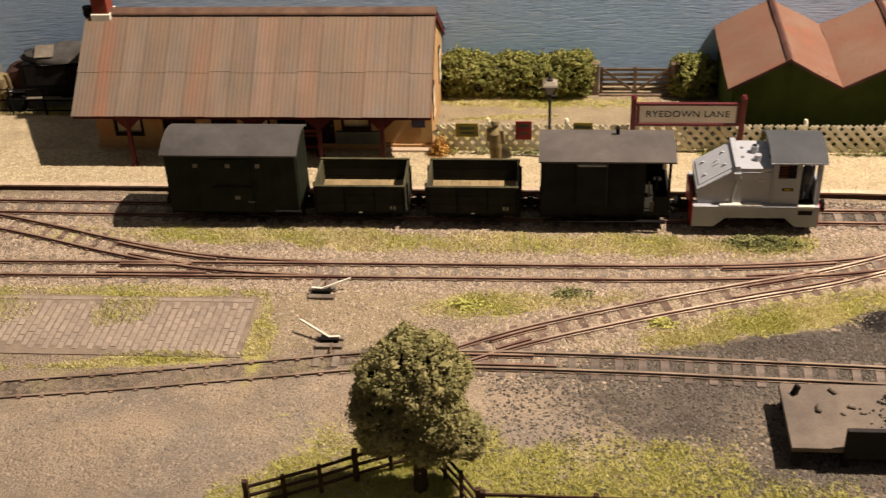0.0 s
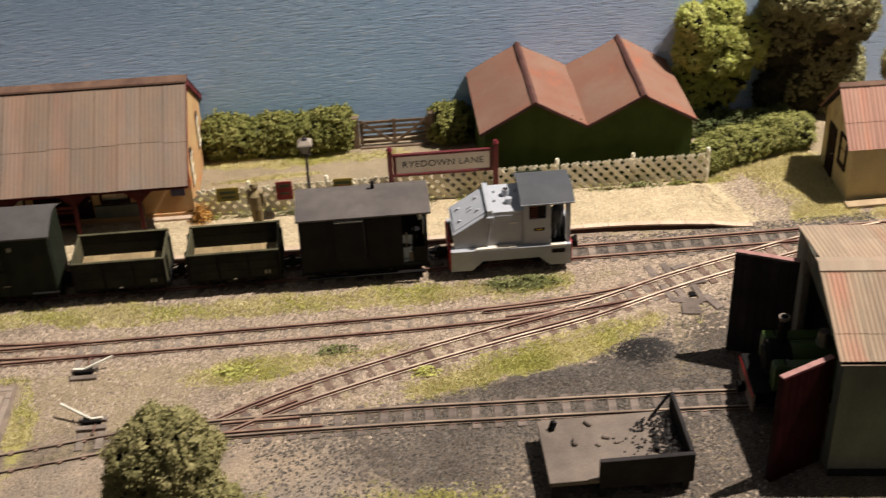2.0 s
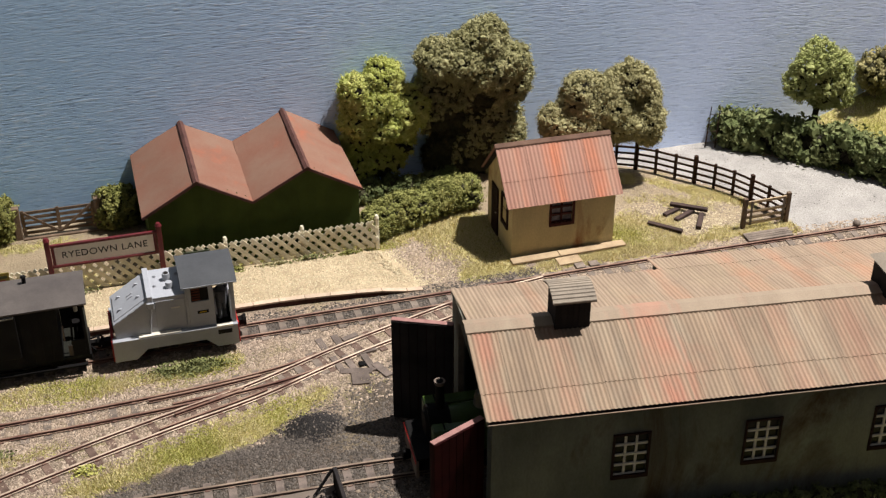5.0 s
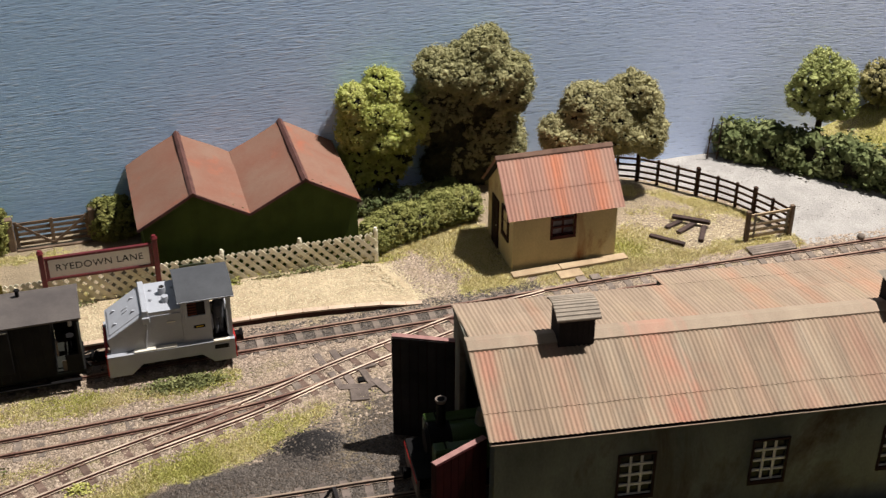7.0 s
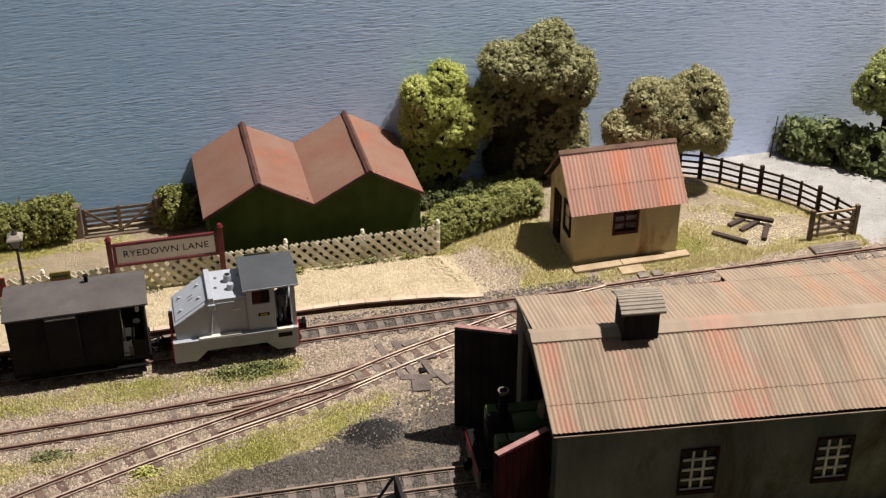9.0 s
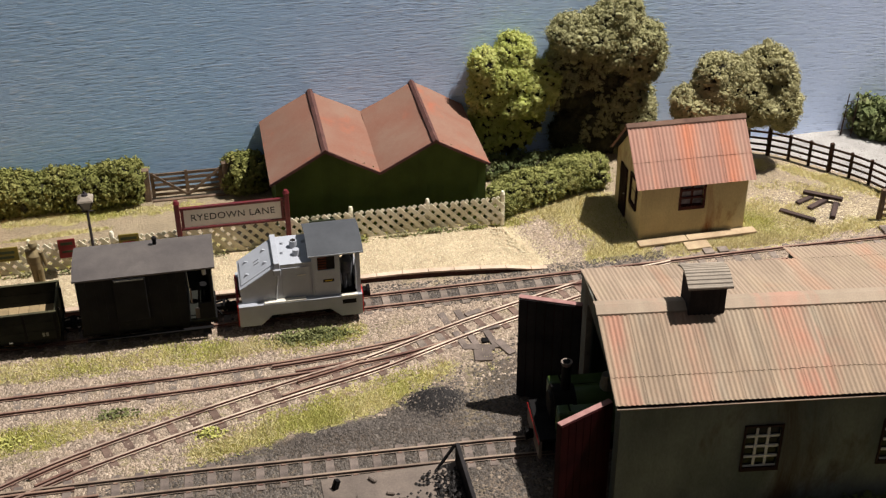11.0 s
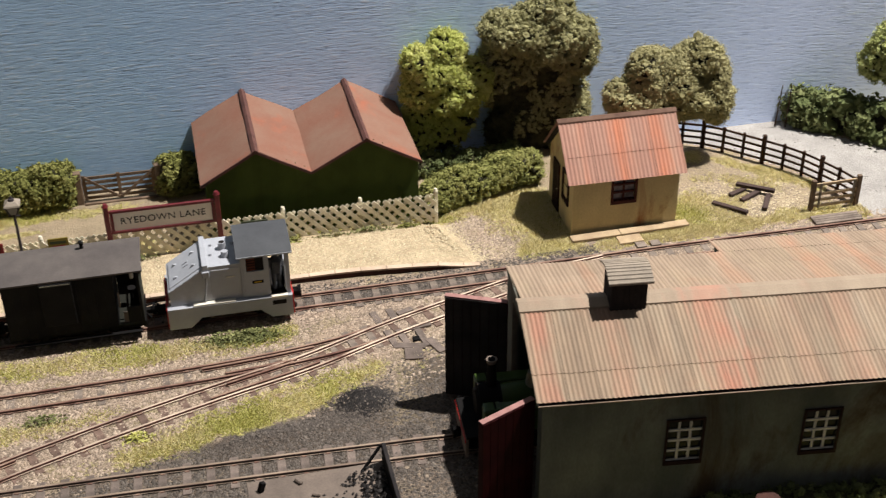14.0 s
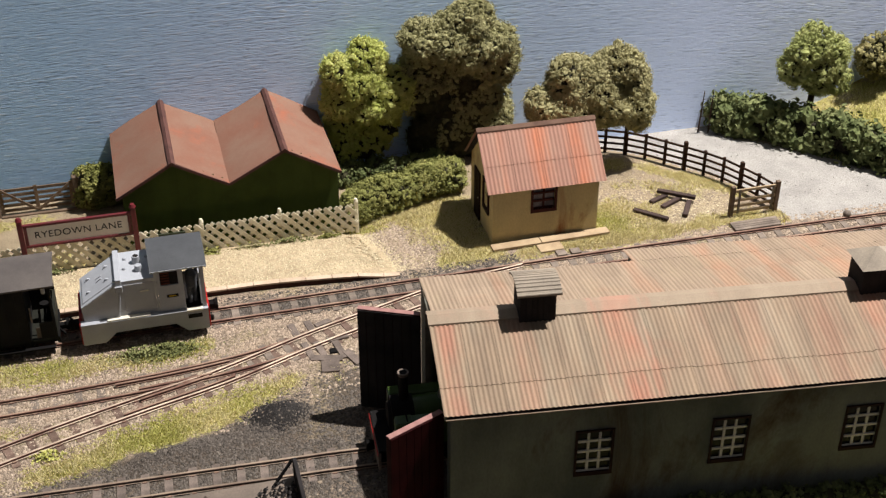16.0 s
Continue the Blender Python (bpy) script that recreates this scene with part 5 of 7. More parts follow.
def brake_van():
    v = thing("brake_van", at(12.0, 89.1), "near-black brake van with a slate-grey roof and open verandah", "van")
    L = 9.3
    running_gear(v, L, 4.8)
    part("body", box(-L / 2, 2.85, -2.0, 2.0, 1.45, 6.1, 0.03), M_brake, v)
    part("verandah_floor", box(2.86, L / 2, -2.0, 2.0, 1.45, 1.62), M_wagon, v)
    part("verandah_back", box(L / 2 - 0.16, L / 2, -1.98, 1.98, 1.63, 3.2), M_wagon, v)
    for s in (-1, 1):
        part("verandah_post", box(L / 2 - 0.2, L / 2, s * 1.9 - 0.1, s * 1.9 + 0.1, 1.63, 6.1), M_brake, v)
        if s > 0:
            part("verandah_screen", box(2.86, L / 2 - 0.21, 1.86, 1.875, 1.63, 6.05), M_brake, v)
        part("verandah_side", box(3.55, L / 2 - 0.21, s * 1.93 - 0.05, s * 1.93 + 0.05, 1.63, 3.0), M_brake, v)
        part("hand_rail", rod((3.1, s * 2.1, 3.2), (3.1, s * 2.1, 4.4), 0.06), M_concrete, v, "short metal hand rail")
        for k in range(12):
            x = -L / 2 + 0.04 + k * 0.62
            part("plank", box(x, x + 0.61, s * 2.03 - 0.03, s * 2.03 + 0.03, 1.5, 6.05), M_brake, v)
        part("lookout", box(-2.1, 0.1, s * 2.18 - 0.13, s * 2.18 + 0.13, 2.4, 5.9, 0.03), M_brake, v, "shallow side lookout")
        part("step_board", box(-4.4, 4.4, s * 2.2 - 0.15, s * 2.2 + 0.15, 0.95, 1.06), M_black, v)
    part("lookout_strip", box(-2.0, 0.0, -2.34, -2.315, 5.72, 5.8), M_lettering, v)
    part("roof", extruded(arc_profile(-2.28, 2.28, 6.1, 0.36, 0.13, 12), "x", -L / 2 - 0.15, L / 2 + 0.3), M_brakeroof, v, soft=40)
    part("stove_pipe", rod((0.9, 1.2, 6.2), (0.9, 1.2, 6.85), 0.14), M_black, v, "black stove pipe")
    part("pipe_cowl", rod((0.9, 1.2, 6.85), (0.9, 1.2, 6.95), 0.22, 0.17), M_black, v)
    part("verandah_panel", box(3.25, 4.0, -1.86, -1.74, 1.63, 2.5, 0.02), M_concrete, v, "pale grey inner panel")
    part("tail_lamp", rod((4.15, -1.55, 5.15), (4.15, -1.55, 5.6), 0.14, 0.14, 12), M_milk, v, "white tail lamp")
    part("hand_brake", bar((3.5, -1.4, 1.63), (3.7, -1.4, 4.4), 0.16, 0.16), M_black, v)
    bm = rod((3.9, 0.4, 1.63), (3.9, 0.4, 3.0), 0.08)
    part("brake_column", bm, M_black, v)
    part("brake_wheel", rod((3.9, 0.4, 3.0), (3.9, 0.4, 3.08), 0.32, 0.32, 14), M_black, v)


brake_van()


def figure(name, x, y, z, h, material, label, rz=0):
    """A small painted model figure, one plain mesh."""
    k = h / 4.0
    bm = bmesh.new()
    for s in (-1, 1):
        rod((s * 0.22 * k, 0, 0), (s * 0.26 * k, 0, 1.95 * k), 0.2 * k, 0.27 * k, 8, bm)
        rod((s * 0.55 * k, 0.02 * k, 3.2 * k), (s * 0.68 * k, -0.2 * k, 1.9 * k), 0.17 * k, 0.14 * k, 8, bm)
        box(s * 0.24 * k - 0.17 * k, s * 0.24 * k + 0.17 * k, -0.42 * k, 0.2 * k, 0, 0.2 * k, 0, bm)
    rod((0, 0, 1.7 * k), (0, 0, 2.9 * k), 0.46 * k, 0.56 * k, 10, bm)
    rod((0, 0, 2.9 * k), (0, 0, 3.35 * k), 0.56 * k, 0.22 * k, 10, bm)
    bmesh.ops.create_icosphere(bm, subdivisions=2, radius=0.31 * k, matrix=Matrix.Translation((0, 0, 3.6 * k)))
    rod((0, 0, 3.7 * k), (0, 0, 3.95 * k), 0.36 * k, 0.28 * k, 10, bm)
    ob = part(name, bm, material, None, label, at(x, y, z, 0, 0, rz), 50)
    return tagged(ob, category="figurine")


figure("figurine", 3.75, 95.6, 0.5, 4.0, M_figure, "small painted khaki model figure standing on the platform", 160)


def diesel():
    d = thing("diesel_locomotive", at(22.75, 89.0), "light grey industrial diesel locomotive with a sloping bonnet", "locomotive")
    L = 8.9
    for s in (-1, 1):
        prof = [(-L / 2, 0.8), (-L / 2, 2.45), (L / 2, 2.45), (L / 2, 0.8), (2.9, 0.8), (2.1, 1.55), (-2.1, 1.55), (-2.9, 0.8)]
        part("side_frame", extruded(prof, "y", s * 2.2 - 0.1, s * 2.2 + 0.1), M_loco, d, "light grey frame plate")
        part("running_board", box(-L / 2, L / 2, s * 2.05 - 0.32, s * 2.05 + 0.32, 2.46, 2.56, 0.02), M_loco, d)
        part("buffer_beam", box(s * L / 2 - 0.1, s * L / 2 + 0.1, -2.09, 2.09, 0.75, 2.5, 0.02), M_locored, d, "red buffer beam")
        c = part("coupler", box(s * (L / 2 + 0.4) - 0.35, s * (L / 2 + 0.4) + 0.35, -0.3, 0.3, 0.95, 1.45, 0.03), M_black, d)
        part("buffer", rod((s * (L / 2 + 0.6), 0, 1.25), (s * (L / 2 + 0.82), 0, 1.25), 0.42, 0.46, 14), M_black, c)
        part("sand_slot", box(3.0, 4.0, s * 2.31 - 0.01, s * 2.31 + 0.01, 1.85, 2.2), M_inside, d)
    for x in (-2.2, 2.2):
        wheelset(d, x, 0.75)
    # bonnet
    hood = [(-4.15, 2.57), (-4.25, 3.75), (-1.55, 5.5), (0.95, 5.5), (0.95, 2.57)]
    h = part("bonnet", extruded(hood, "y", -1.95, 1.95), M_loco, d)
    band = part("radiator_band", box(-1.72, -1.3, -2.03, 2.03, 5.1, 5.72, 0.04), M_loco, h, "raised band across the hood")
    part("junction_box", box(-1.78, -1.24, -2.2, -2.035, 4.75, 5.25, 0.04), M_loco, band)
    part("rear_rib", box(-1.72, -1.3, 1.955, 2.03, 2.6, 5.09, 0.02), M_loco, band)
    n = Vector((-(5.5 - 3.75), 0, 2.7)).normalized()
    lean = math.degrees(math.atan2(1.75, 2.7))
    p = Vector((-2.9, 0, 4.625)) + n * 0.02
    plate = part("hood_plate", box(-1.42, 1.42, -1.62, 1.62, -0.03, 0.05, 0.03), M_loco, h, "raised plate on the sloping hood", at(p.x, p.y, p.z, 0, -lean, 0))
    for u, w in ((-0.85, -0.85), (0.75, -0.85), (-0.85, 0.85), (0.75, 0.85)):
        part("lifting_lug", extruded([(u - 0.2, 0.05), (u + 0.2, 0.05), (u + 0.05, 0.2), (u - 0.05, 0.2)], "y", w - 0.07, w + 0.07), M_loco, plate)
    for w in (-0.2, 0.2):
        part("hinge", box(-0.1, 0.35, w - 0.06, w + 0.06, 0.05, 0.11), M_loco, plate)
    a, b = Vector((-3.9, 0, 3.98)), Vector((-2.0, 0, 5.21))
    part("hatch_strip", bar(a + n * 0.02, b + n * 0.02, 0.12, 0.08), M_loco, h)
    part("side_strip", bar((-3.9, -1.96, 3.9), (-1.7, -1.96, 5.32), 0.05, 0.06), M_loco, h)
    part("exhaust_stack", rod((-0.1, 0.35, 5.5), (-0.1, 0.35, 6.05), 0.3, 0.27, 14), M_loco, h)
    # dark disc painted for the shade inside the stack
    part("stack_mouth", rod((-0.1, 0.35, 6.05), (-0.1, 0.35, 6.07), 0.2, 0.2, 14), M_inside, h)
    part("filler_cap", rod((0.0, -0.75, 5.5), (0.0, -0.75, 5.95), 0.28, 0.24, 14), M_loco, h)
    for q in ((-1.0, -0.4), (-0.9, 0.9), (0.6, 0.9)):
        part("bolt", rod((q[0], q[1], 5.5), (q[0], q[1], 5.66), 0.14, 0.1), M_loco, h)
    part("access_panel", box(-1.2, 0.85, -1.99, -1.951, 2.9, 5.2, 0.01), M_loco, h)
    part("panel_handle", box(-0.1, 0.5, -2.05, -1.99, 4.5, 4.58), M_white, h)
    pts = [Vector((-1.5 - 0.22 * math.sin(q * math.pi / 2) ** 2, -2.06, 4.75 - 2.15 * q)) for q in np.linspace(0, 1, 7)]
    bm = bmesh.new()
    for p, q in zip(pts, pts[1:]):
        rod(p, q, 0.065, 0.065, 8, bm)
    part("conduit", bm, M_loco, h, "thin conduit running down the hood side")
    # added white strip: the running board's bright glint put into a colour
    part("step_plate", box(-2.6, 0.4, -2.36, -1.97, 2.57, 2.68, 0.02), M_white, d, "white strip painted for the glint on the running board")
    # cab
    part("cab_front", box(0.96, 1.12, -2.05, 2.05, 2.57, 6.2), M_loco, d)
    part("cab_floor", box(1.13, 4.4, -2.04, 2.04, 2.46, 2.6), M_inside, d)
    part("cab_back", wall_with_holes(-2.05, 2.05, 2.57, 6.2, 0, 0.14, [(-1.5, 1.5, 4.3, 5.7)]), M_loco, d, m=at(4.25, 0, 0, 0, 0, 90))
    for s in (-1, 1):
        part("cab_side", wall_with_holes(1.13, 2.95, 2.57, 6.2, s * 2.02 - 0.06, s * 2.02 + 0.06, [(1.35, 2.6, 4.75, 5.95)]), M_loco, d)
        part("cab_side", box(4.12, 4.4, s * 2.02 - 0.06, s * 2.02 + 0.06, 2.57, 6.2), M_loco, d)
        part("cab_cant", box(2.96, 4.11, s * 2.02 - 0.06, s * 2.02 + 0.06, 5.95, 6.2), M_loco, d)
        lv = part("louvre_panel", box(1.35, 2.6, s * 1.95 - 0.02, s * 1.95 + 0.02, 4.75, 5.95), M_inside, d)
        for k in range(5):
            part("louvre_slat", box(1.4, 2.0, s * 2.0 - 0.03, s * 2.0 + 0.03, 4.82 + 0.22 * k, 4.92 + 0.22 * k), M_rust_slat, lv)
        mp = part("maker_plate", box(1.7, 2.5, s * 2.09 - 0.01, s * 2.09 + 0.01, 3.72, 3.98, 0.008), M_inside, d, "small dark maker's plate with yellow lettering")
        part("lettering_bar", box(1.85, 2.35, s * 2.105 - 0.004, s * 2.105 + 0.004, 3.81, 3.89), M_yellow, mp)
        part("grab_rail", rod((4.05, s * 2.1, 2.9), (4.05, s * 2.1, 5.4), 0.05), M_loco, d)
        part("cab_step", box(2.95, 4.1, s * 2.2 - 0.2, s * 2.2 + 0.2, 2.45, 2.6), M_white, d)
    part("cab_roof", extruded(arc_profile(-2.3, 2.3, 6.18, 0.62, 0.12, 14), "x", 0.7, 4.65), M_locoroof, d, soft=40)
    part("roof_gutter", box(0.7, 4.65, -2.34, -2.26, 6.05, 6.16), M_loco, d)
    part("cab_light", rod((0.7, -1.3, 6.25), (0.95, -1.3, 6.25), 0.16), M_inside, d)


diesel()
figure("figurine", 26.25, 87.75, 2.6, 3.3, M_figure_grey, "small grey model figure of a driver at the cab door", 200)


def steam_engine():
    e = thing("steam_locomotive", at(39.2, 70.3, 0, 0, 0, -4), "apple green side tank engine standing in the shed doorway", "locomotive")
    part("buffer_beam", box(-3.4, -3.2, -2.0, 2.0, 0.9, 2.3, 0.03), M_concrete, e, "grey buffer beam")
    part("beam_edge", box(-3.44, -3.401, -2.0, 2.0, 2.05, 2.28), M_locored, e, "thin red edge")
    for y in (-1.2, 1.2):
        part("side_frame", box(-3.19, 6.0, y - 0.08, y + 0.08, 0.9, 2.2), M_black, e)
    part("footplate", box(-3.35, 6.5, -2.0, 2.0, 2.31, 2.45), M_black, e)
    part("smokebox", rod((-2.3, 0, 3.7), (-0.9, 0, 3.7), 1.15, 1.15, 24), M_black, e, soft=40)
    part("smokebox_door", rod((-2.5, 0, 3.7), (-2.31, 0, 3.7), 0.8, 0.95, 24), M_black, e)
    part("chimney", rod((-1.45, 0, 4.7), (-1.45, 0, 6.6), 0.32, 0.28, 16), M_black, e)
    part("chimney_cap", rod((-1.45, 0, 6.6), (-1.45, 0, 6.85), 0.3, 0.36, 16), M_concrete, e, "dull steel chimney cap")
    # dark disc painted for the shade inside the chimney
    part("chimney_mouth", rod((-1.45, 0, 6.851), (-1.45, 0, 6.87), 0.24, 0.24, 16), M_black, e)
    for s in (-1, 1):
        part("side_tank", box(-2.25, 4.2, s * 1.5 - 0.45, s * 1.5 + 0.45, 2.46, 4.3, 0.08), M_enggreen, e)
        part("tank_lid", box(-2.2, -1.2, s * 1.5 - 0.4, s * 1.5 + 0.4, 4.305, 4.37, 0.02), M_enggreen, e)
        part("tank_handle", bar((-1.5, s * 1.5 - 0.3, 4.42), (-1.5, s * 1.5 + 0.3, 4.42), 0.08, 0.08), M_black, e)
        part("cylinder", rod((-2.4, s * 1.5, 1.6), (-0.8, s * 1.5, 1.6), 0.6, 0.6, 16), M_black, e)
        part("buffer", rod((-3.9, s * 0.0, 1.35), (-3.41, s * 0.0, 1.35), 0.4, 0.3, 14), M_black, e)
    part("boiler", rod((-0.89, 0, 3.7), (4.3, 0, 3.7), 1.0, 1.0, 20), M_enggreen, e, soft=40)
    part("dome", rod((1.2, 0, 4.6), (1.2, 0, 5.6), 0.5, 0.35, 14), M_brass, e)
    part("cab", box(4.31, 6.4, -1.95, 1.95, 2.46, 7.0, 0.05), M_enggreen, e)
    for x in (-1.2, 1.4, 4.2):
        wheelset(e, x, 0.85)


steam_engine()


def steam_lorry():
    """The old dark lorry beside the far end of the station."""
    l = thing("old_lorry", at(-34.9, 106.3, 0, 0, 0, 4), "old black lorry with a tarpaulin-covered load", "lorry")
    part("chassis", box(-4.5, 4.0, -1.3, 1.3, 1.1, 1.5, 0.05), M_black, l)
    part("cab", extruded([(-2.6, 1.5), (-2.6, 4.0), (-2.3, 4.5), (1.5, 4.7), (1.5, 1.5)], "y", -1.5, 1.5), M_black, l)
    # flat dark sheet on the solid cab, painted for the shade of an opening
    part("cab_opening", box(-2.2, 1.3, -1.53, -1.505, 2.5, 4.2), M_inside, l)
    part("bonnet", extruded([(-4.5, 1.5), (-4.6, 2.5), (-4.3, 3.2), (-3.6, 3.6), (-2.61, 3.8), (-2.61, 1.5)], "y", -1.1, 1.1), M_brickface, l, "rusty brown rounded bonnet")
    part("load_bed", box(1.52, 4.6, -1.6, 1.6, 1.6, 4.2, 0.04), M_black, l)
    bm = bmesh.new()
    bmesh.ops.create_icosphere(bm, subdivisions=3, radius=1.0)
    for v in bm.verts:
        k = 1 + 0.1 * math.sin(5 * v.co.x + 3 * v.co.y) + 0.06 * math.sin(9 * v.co.z + 4 * v.co.x)
        v.co = Vector((v.co.x * 3.7 * k + 1.3, v.co.y * 1.7 * k, max(v.co.z, -0.1) * 0.95 * k + 4.55))
    part("tarpaulin", bm, M_canvas, l, "creased dark grey tarpaulin", soft=60)
    part("roof_panel", turned(box(-0.8, 0.8, -0.7, 0.7, -0.05, 0.06, 0.03), cm_pose(-0.3, -0.9, 5.42, 24, 0, 3)), M_oldwood, l, "dusty grey roof panel")
    part("running_board", box(-2.4, 0.6, -1.9, -1.55, 1.35, 1.45, 0.02), M_oldwood, l, "pale worn running board")
    part("headlamp", rod((-3.9, -1.5, 1.9), (-3.6, -1.5, 1.9), 0.3, 0.3, 12), M_milk, l, "dull metal headlamp")
    for x in (-3.4, 2.6):
        for s in (-1, 1):
            w = part("wheel", rod((x, s * 1.35, 0.95), (x, s * 1.75, 0.95), 0.95, 0.95, 20), M_black, l)
            part("rim", rod((x, s * 1.751, 0.95), (x, s * 1.79, 0.95), 0.6, 0.55, 16), M_brake, w)
    part("mudguard", box(-4.4, -2.5, -1.85, -1.45, 1.95, 2.1, 0.04), M_black, l)


steam_lorry()
figure("figurine", -39.3, 104.6, 0.0, 4.6, M_figure, "small painted khaki model figure beside the railings", 180)


def railings():
    r = thing("iron_railing", at(-44.5, 103.9), "low black iron railing at the back of the platform", "railing")
    for x in np.arange(0, 15.1, 3.0):
        part("post", rod((x, 0, 0), (x, 0, 2.7), 0.09), M_black, r)
    for z in (0.5, 1.5, 2.5):
        part("rail", bar((0, 0, z), (15, 0, z), 0.08, 0.1), M_black, r)
    b = thing("striped_barrier", at(-41.6, 104.3), "small red and white striped barrier", "barrier")
    for k in range(5):
        part("stripe", box(-0.9, 0.9, -0.06, 0.06, 0.3 + 0.3 * k, 0.6 + 0.3 * k), M_locored if k % 2 == 0 else M_white, b)
    for x in (-0.8, 0.8):
        part("leg", box(x - 0.06, x + 0.06, 0.07, 0.15, 0, 1.8), M_black, b)


railings()


# ---- platform furniture ----
def text_part(words, size, material, parent, m):
    cu = bpy.data.curves.new("lettering", "FONT")
    cu.body, cu.size, cu.align_x, cu.align_y, cu.extrude = words, size * CM, "CENTER", "CENTER", 0.012 * CM
    cu.space_character = 1.06
    tmp = bpy.data.objects.new("lettering", cu)
    me = bpy.data.meshes.new_from_object(tmp)
    bpy.data.objects.remove(tmp)
    me.materials.clear()
    me.materials.append(material)
    return part("lettering", me, None, parent, "black sans-serif lettering", m)


def name_board():
    b = thing("station_nameboard", at(18.66, 97.5, 0.45), "maroon-framed white station nameboard reading RYEDOWN LANE", "sign")
    for x in (-4.2, 4.2):
        p = part("post", box(x - 0.2, x + 0.2, -0.26, 0.1, 0, 5.0, 0.03), M_maroon, b, "maroon wooden post")
        part("post_cap", rod((x, -0.08, 5.0), (x, -0.08, 5.25), 0.28, 0.16, 10), M_maroon, p)
    for z in (2.65, 4.45):
        part("frame_rail", box(-4.0, 4.0, -0.15, 0.1, z - 0.11, z + 0.11, 0.02), M_maroon, b)
    for x in (-3.85, 3.85):
        part("frame_stile", box(x - 0.12, x + 0.12, -0.14, 0.09, 2.76, 4.34), M_maroon, b)
    part("board", box(-3.73, 3.73, -0.05, 0.06, 2.76, 4.34), M_signface, b)
    text_part("RYEDOWN LANE", 0.80, M_letter, b, at(0, -0.06, 3.55, 90, 0, 0))


name_board()


def lattice_fence():
    f = thing("lattice_fence", at(0, 97.72, 0.35), "weathered cream diagonal lattice fence behind the platform", "fence")
    x0, x1, H, low = -1.3, 40.3, 2.42, 0.1

    def slat(a, b, y, w):
        """A slat from the foot a to the head b, cut off at the fence's two ends."""
        za, zb = low, low + H
        if min(a, b) < x0 or max(a, b) > x1:
            cut = x0 if min(a, b) < x0 else x1
            z = za + (cut - a) / (b - a) * H
            if (a < x0) or (a > x1):
                a, za = cut, z
            else:
                b, zb = cut, z
        if abs(zb - za) > 0.3:
            return mesh_of("slat", bar((a, y, za), (b, y, zb), 0.08, w))

    run, pitch = 2.3, 0.86
    for lean, y, w in ((-1, -0.05, 0.33), (1, 0.05, 0.27)):
        whole = None
        for k in range(int((x1 - x0 + 2 * run) / pitch)):
            a = x0 - run + pitch * k + rng.uniform(-0.03, 0.03)
            b = a + run
            foot, head = (a, b) if lean > 0 else (b, a)
            inside_run = a > x0 and b < x1
            if inside_run and whole is not None:
                part("slat", whole[1], None, f, m=at(a - whole[0], 0, rng.uniform(-0.03, 0.03)))
                continue
            me = slat(foot, head, y, w) if b > x0 + 0.1 and a < x1 - 0.1 else None
            if me is not None:
                me.materials.append(M_cream_fence)
                part("slat", me, None, f)
                if inside_run:
                    whole = (a, me)
    for k, x in enumerate(np.arange(x1, x0, -6.2)):
        p = part("post", box(x - 0.16, x + 0.16, 0.12, 0.4, -0.3, H + 0.25, 0.03), M_cream_fence, f)
        part("post_knob", rod((x, 0.26, H + 0.25), (x, 0.26, H + 0.5), 0.19, 0.12, 10), M_cream_fence, p)
    part("rail", box(x0, x1, 0.1, 0.2, 0.35, 0.55), M_cream_fence, f)


lattice_fence()


def poster(x, z, w, h, material, marks, label):
    p = thing("enamel_sign", at(x, 97.55, z), label, "sign", "signs on the fence")
    part("plate", box(0, w, -0.05, 0.05, 0, h, 0.015), material, p)
    for q in marks:
        part("lettering_bar", box(w * q[0], w * q[1], -0.062, -0.052, h * q[2], h * q[3]), q[4], p)


poster(0.5, 1.85, 1.8, 1.2, M_posteryellow, [(0.15, 0.85, 0.55, 0.75, M_postergreen), (0.2, 0.8, 0.2, 0.38, M_postergreen)], "faded yellow enamel sign on the lattice fence")
poster(5.25, 1.6, 1.3, 1.65, M_posterred, [(0.15, 0.85, 0.7, 0.85, M_postergreen), (0.2, 0.8, 0.3, 0.4, M_postergreen)], "red enamel sign on the lattice fence")
poster(9.8, 2.2, 1.55, 0.95, M_posteryellow, [(0.1, 0.9, 0.5, 0.75, M_postergreen), (0.2, 0.8, 0.2, 0.35, M_posterred)], "faded yellow and red enamel sign on the lattice fence")


def green_sign():
    p = thing("enamel_sign", at(24.5, 97.55, 1.75), "dark green enamel sign with yellow lettering on the fence", "sign", "signs on the fence")
    part("plate", box(0, 2.1, -0.05, 0.05, 0, 0.85, 0.015), M_postergreen, p)
    part("lettering_bar", box(0.2, 1.9, -0.062, -0.052, 0.52, 0.68), M_posteryellow, p)
    part("lettering_bar", box(0.3, 1.8, -0.062, -0.052, 0.14, 0.42), M_posteryellow, p)


green_sign()


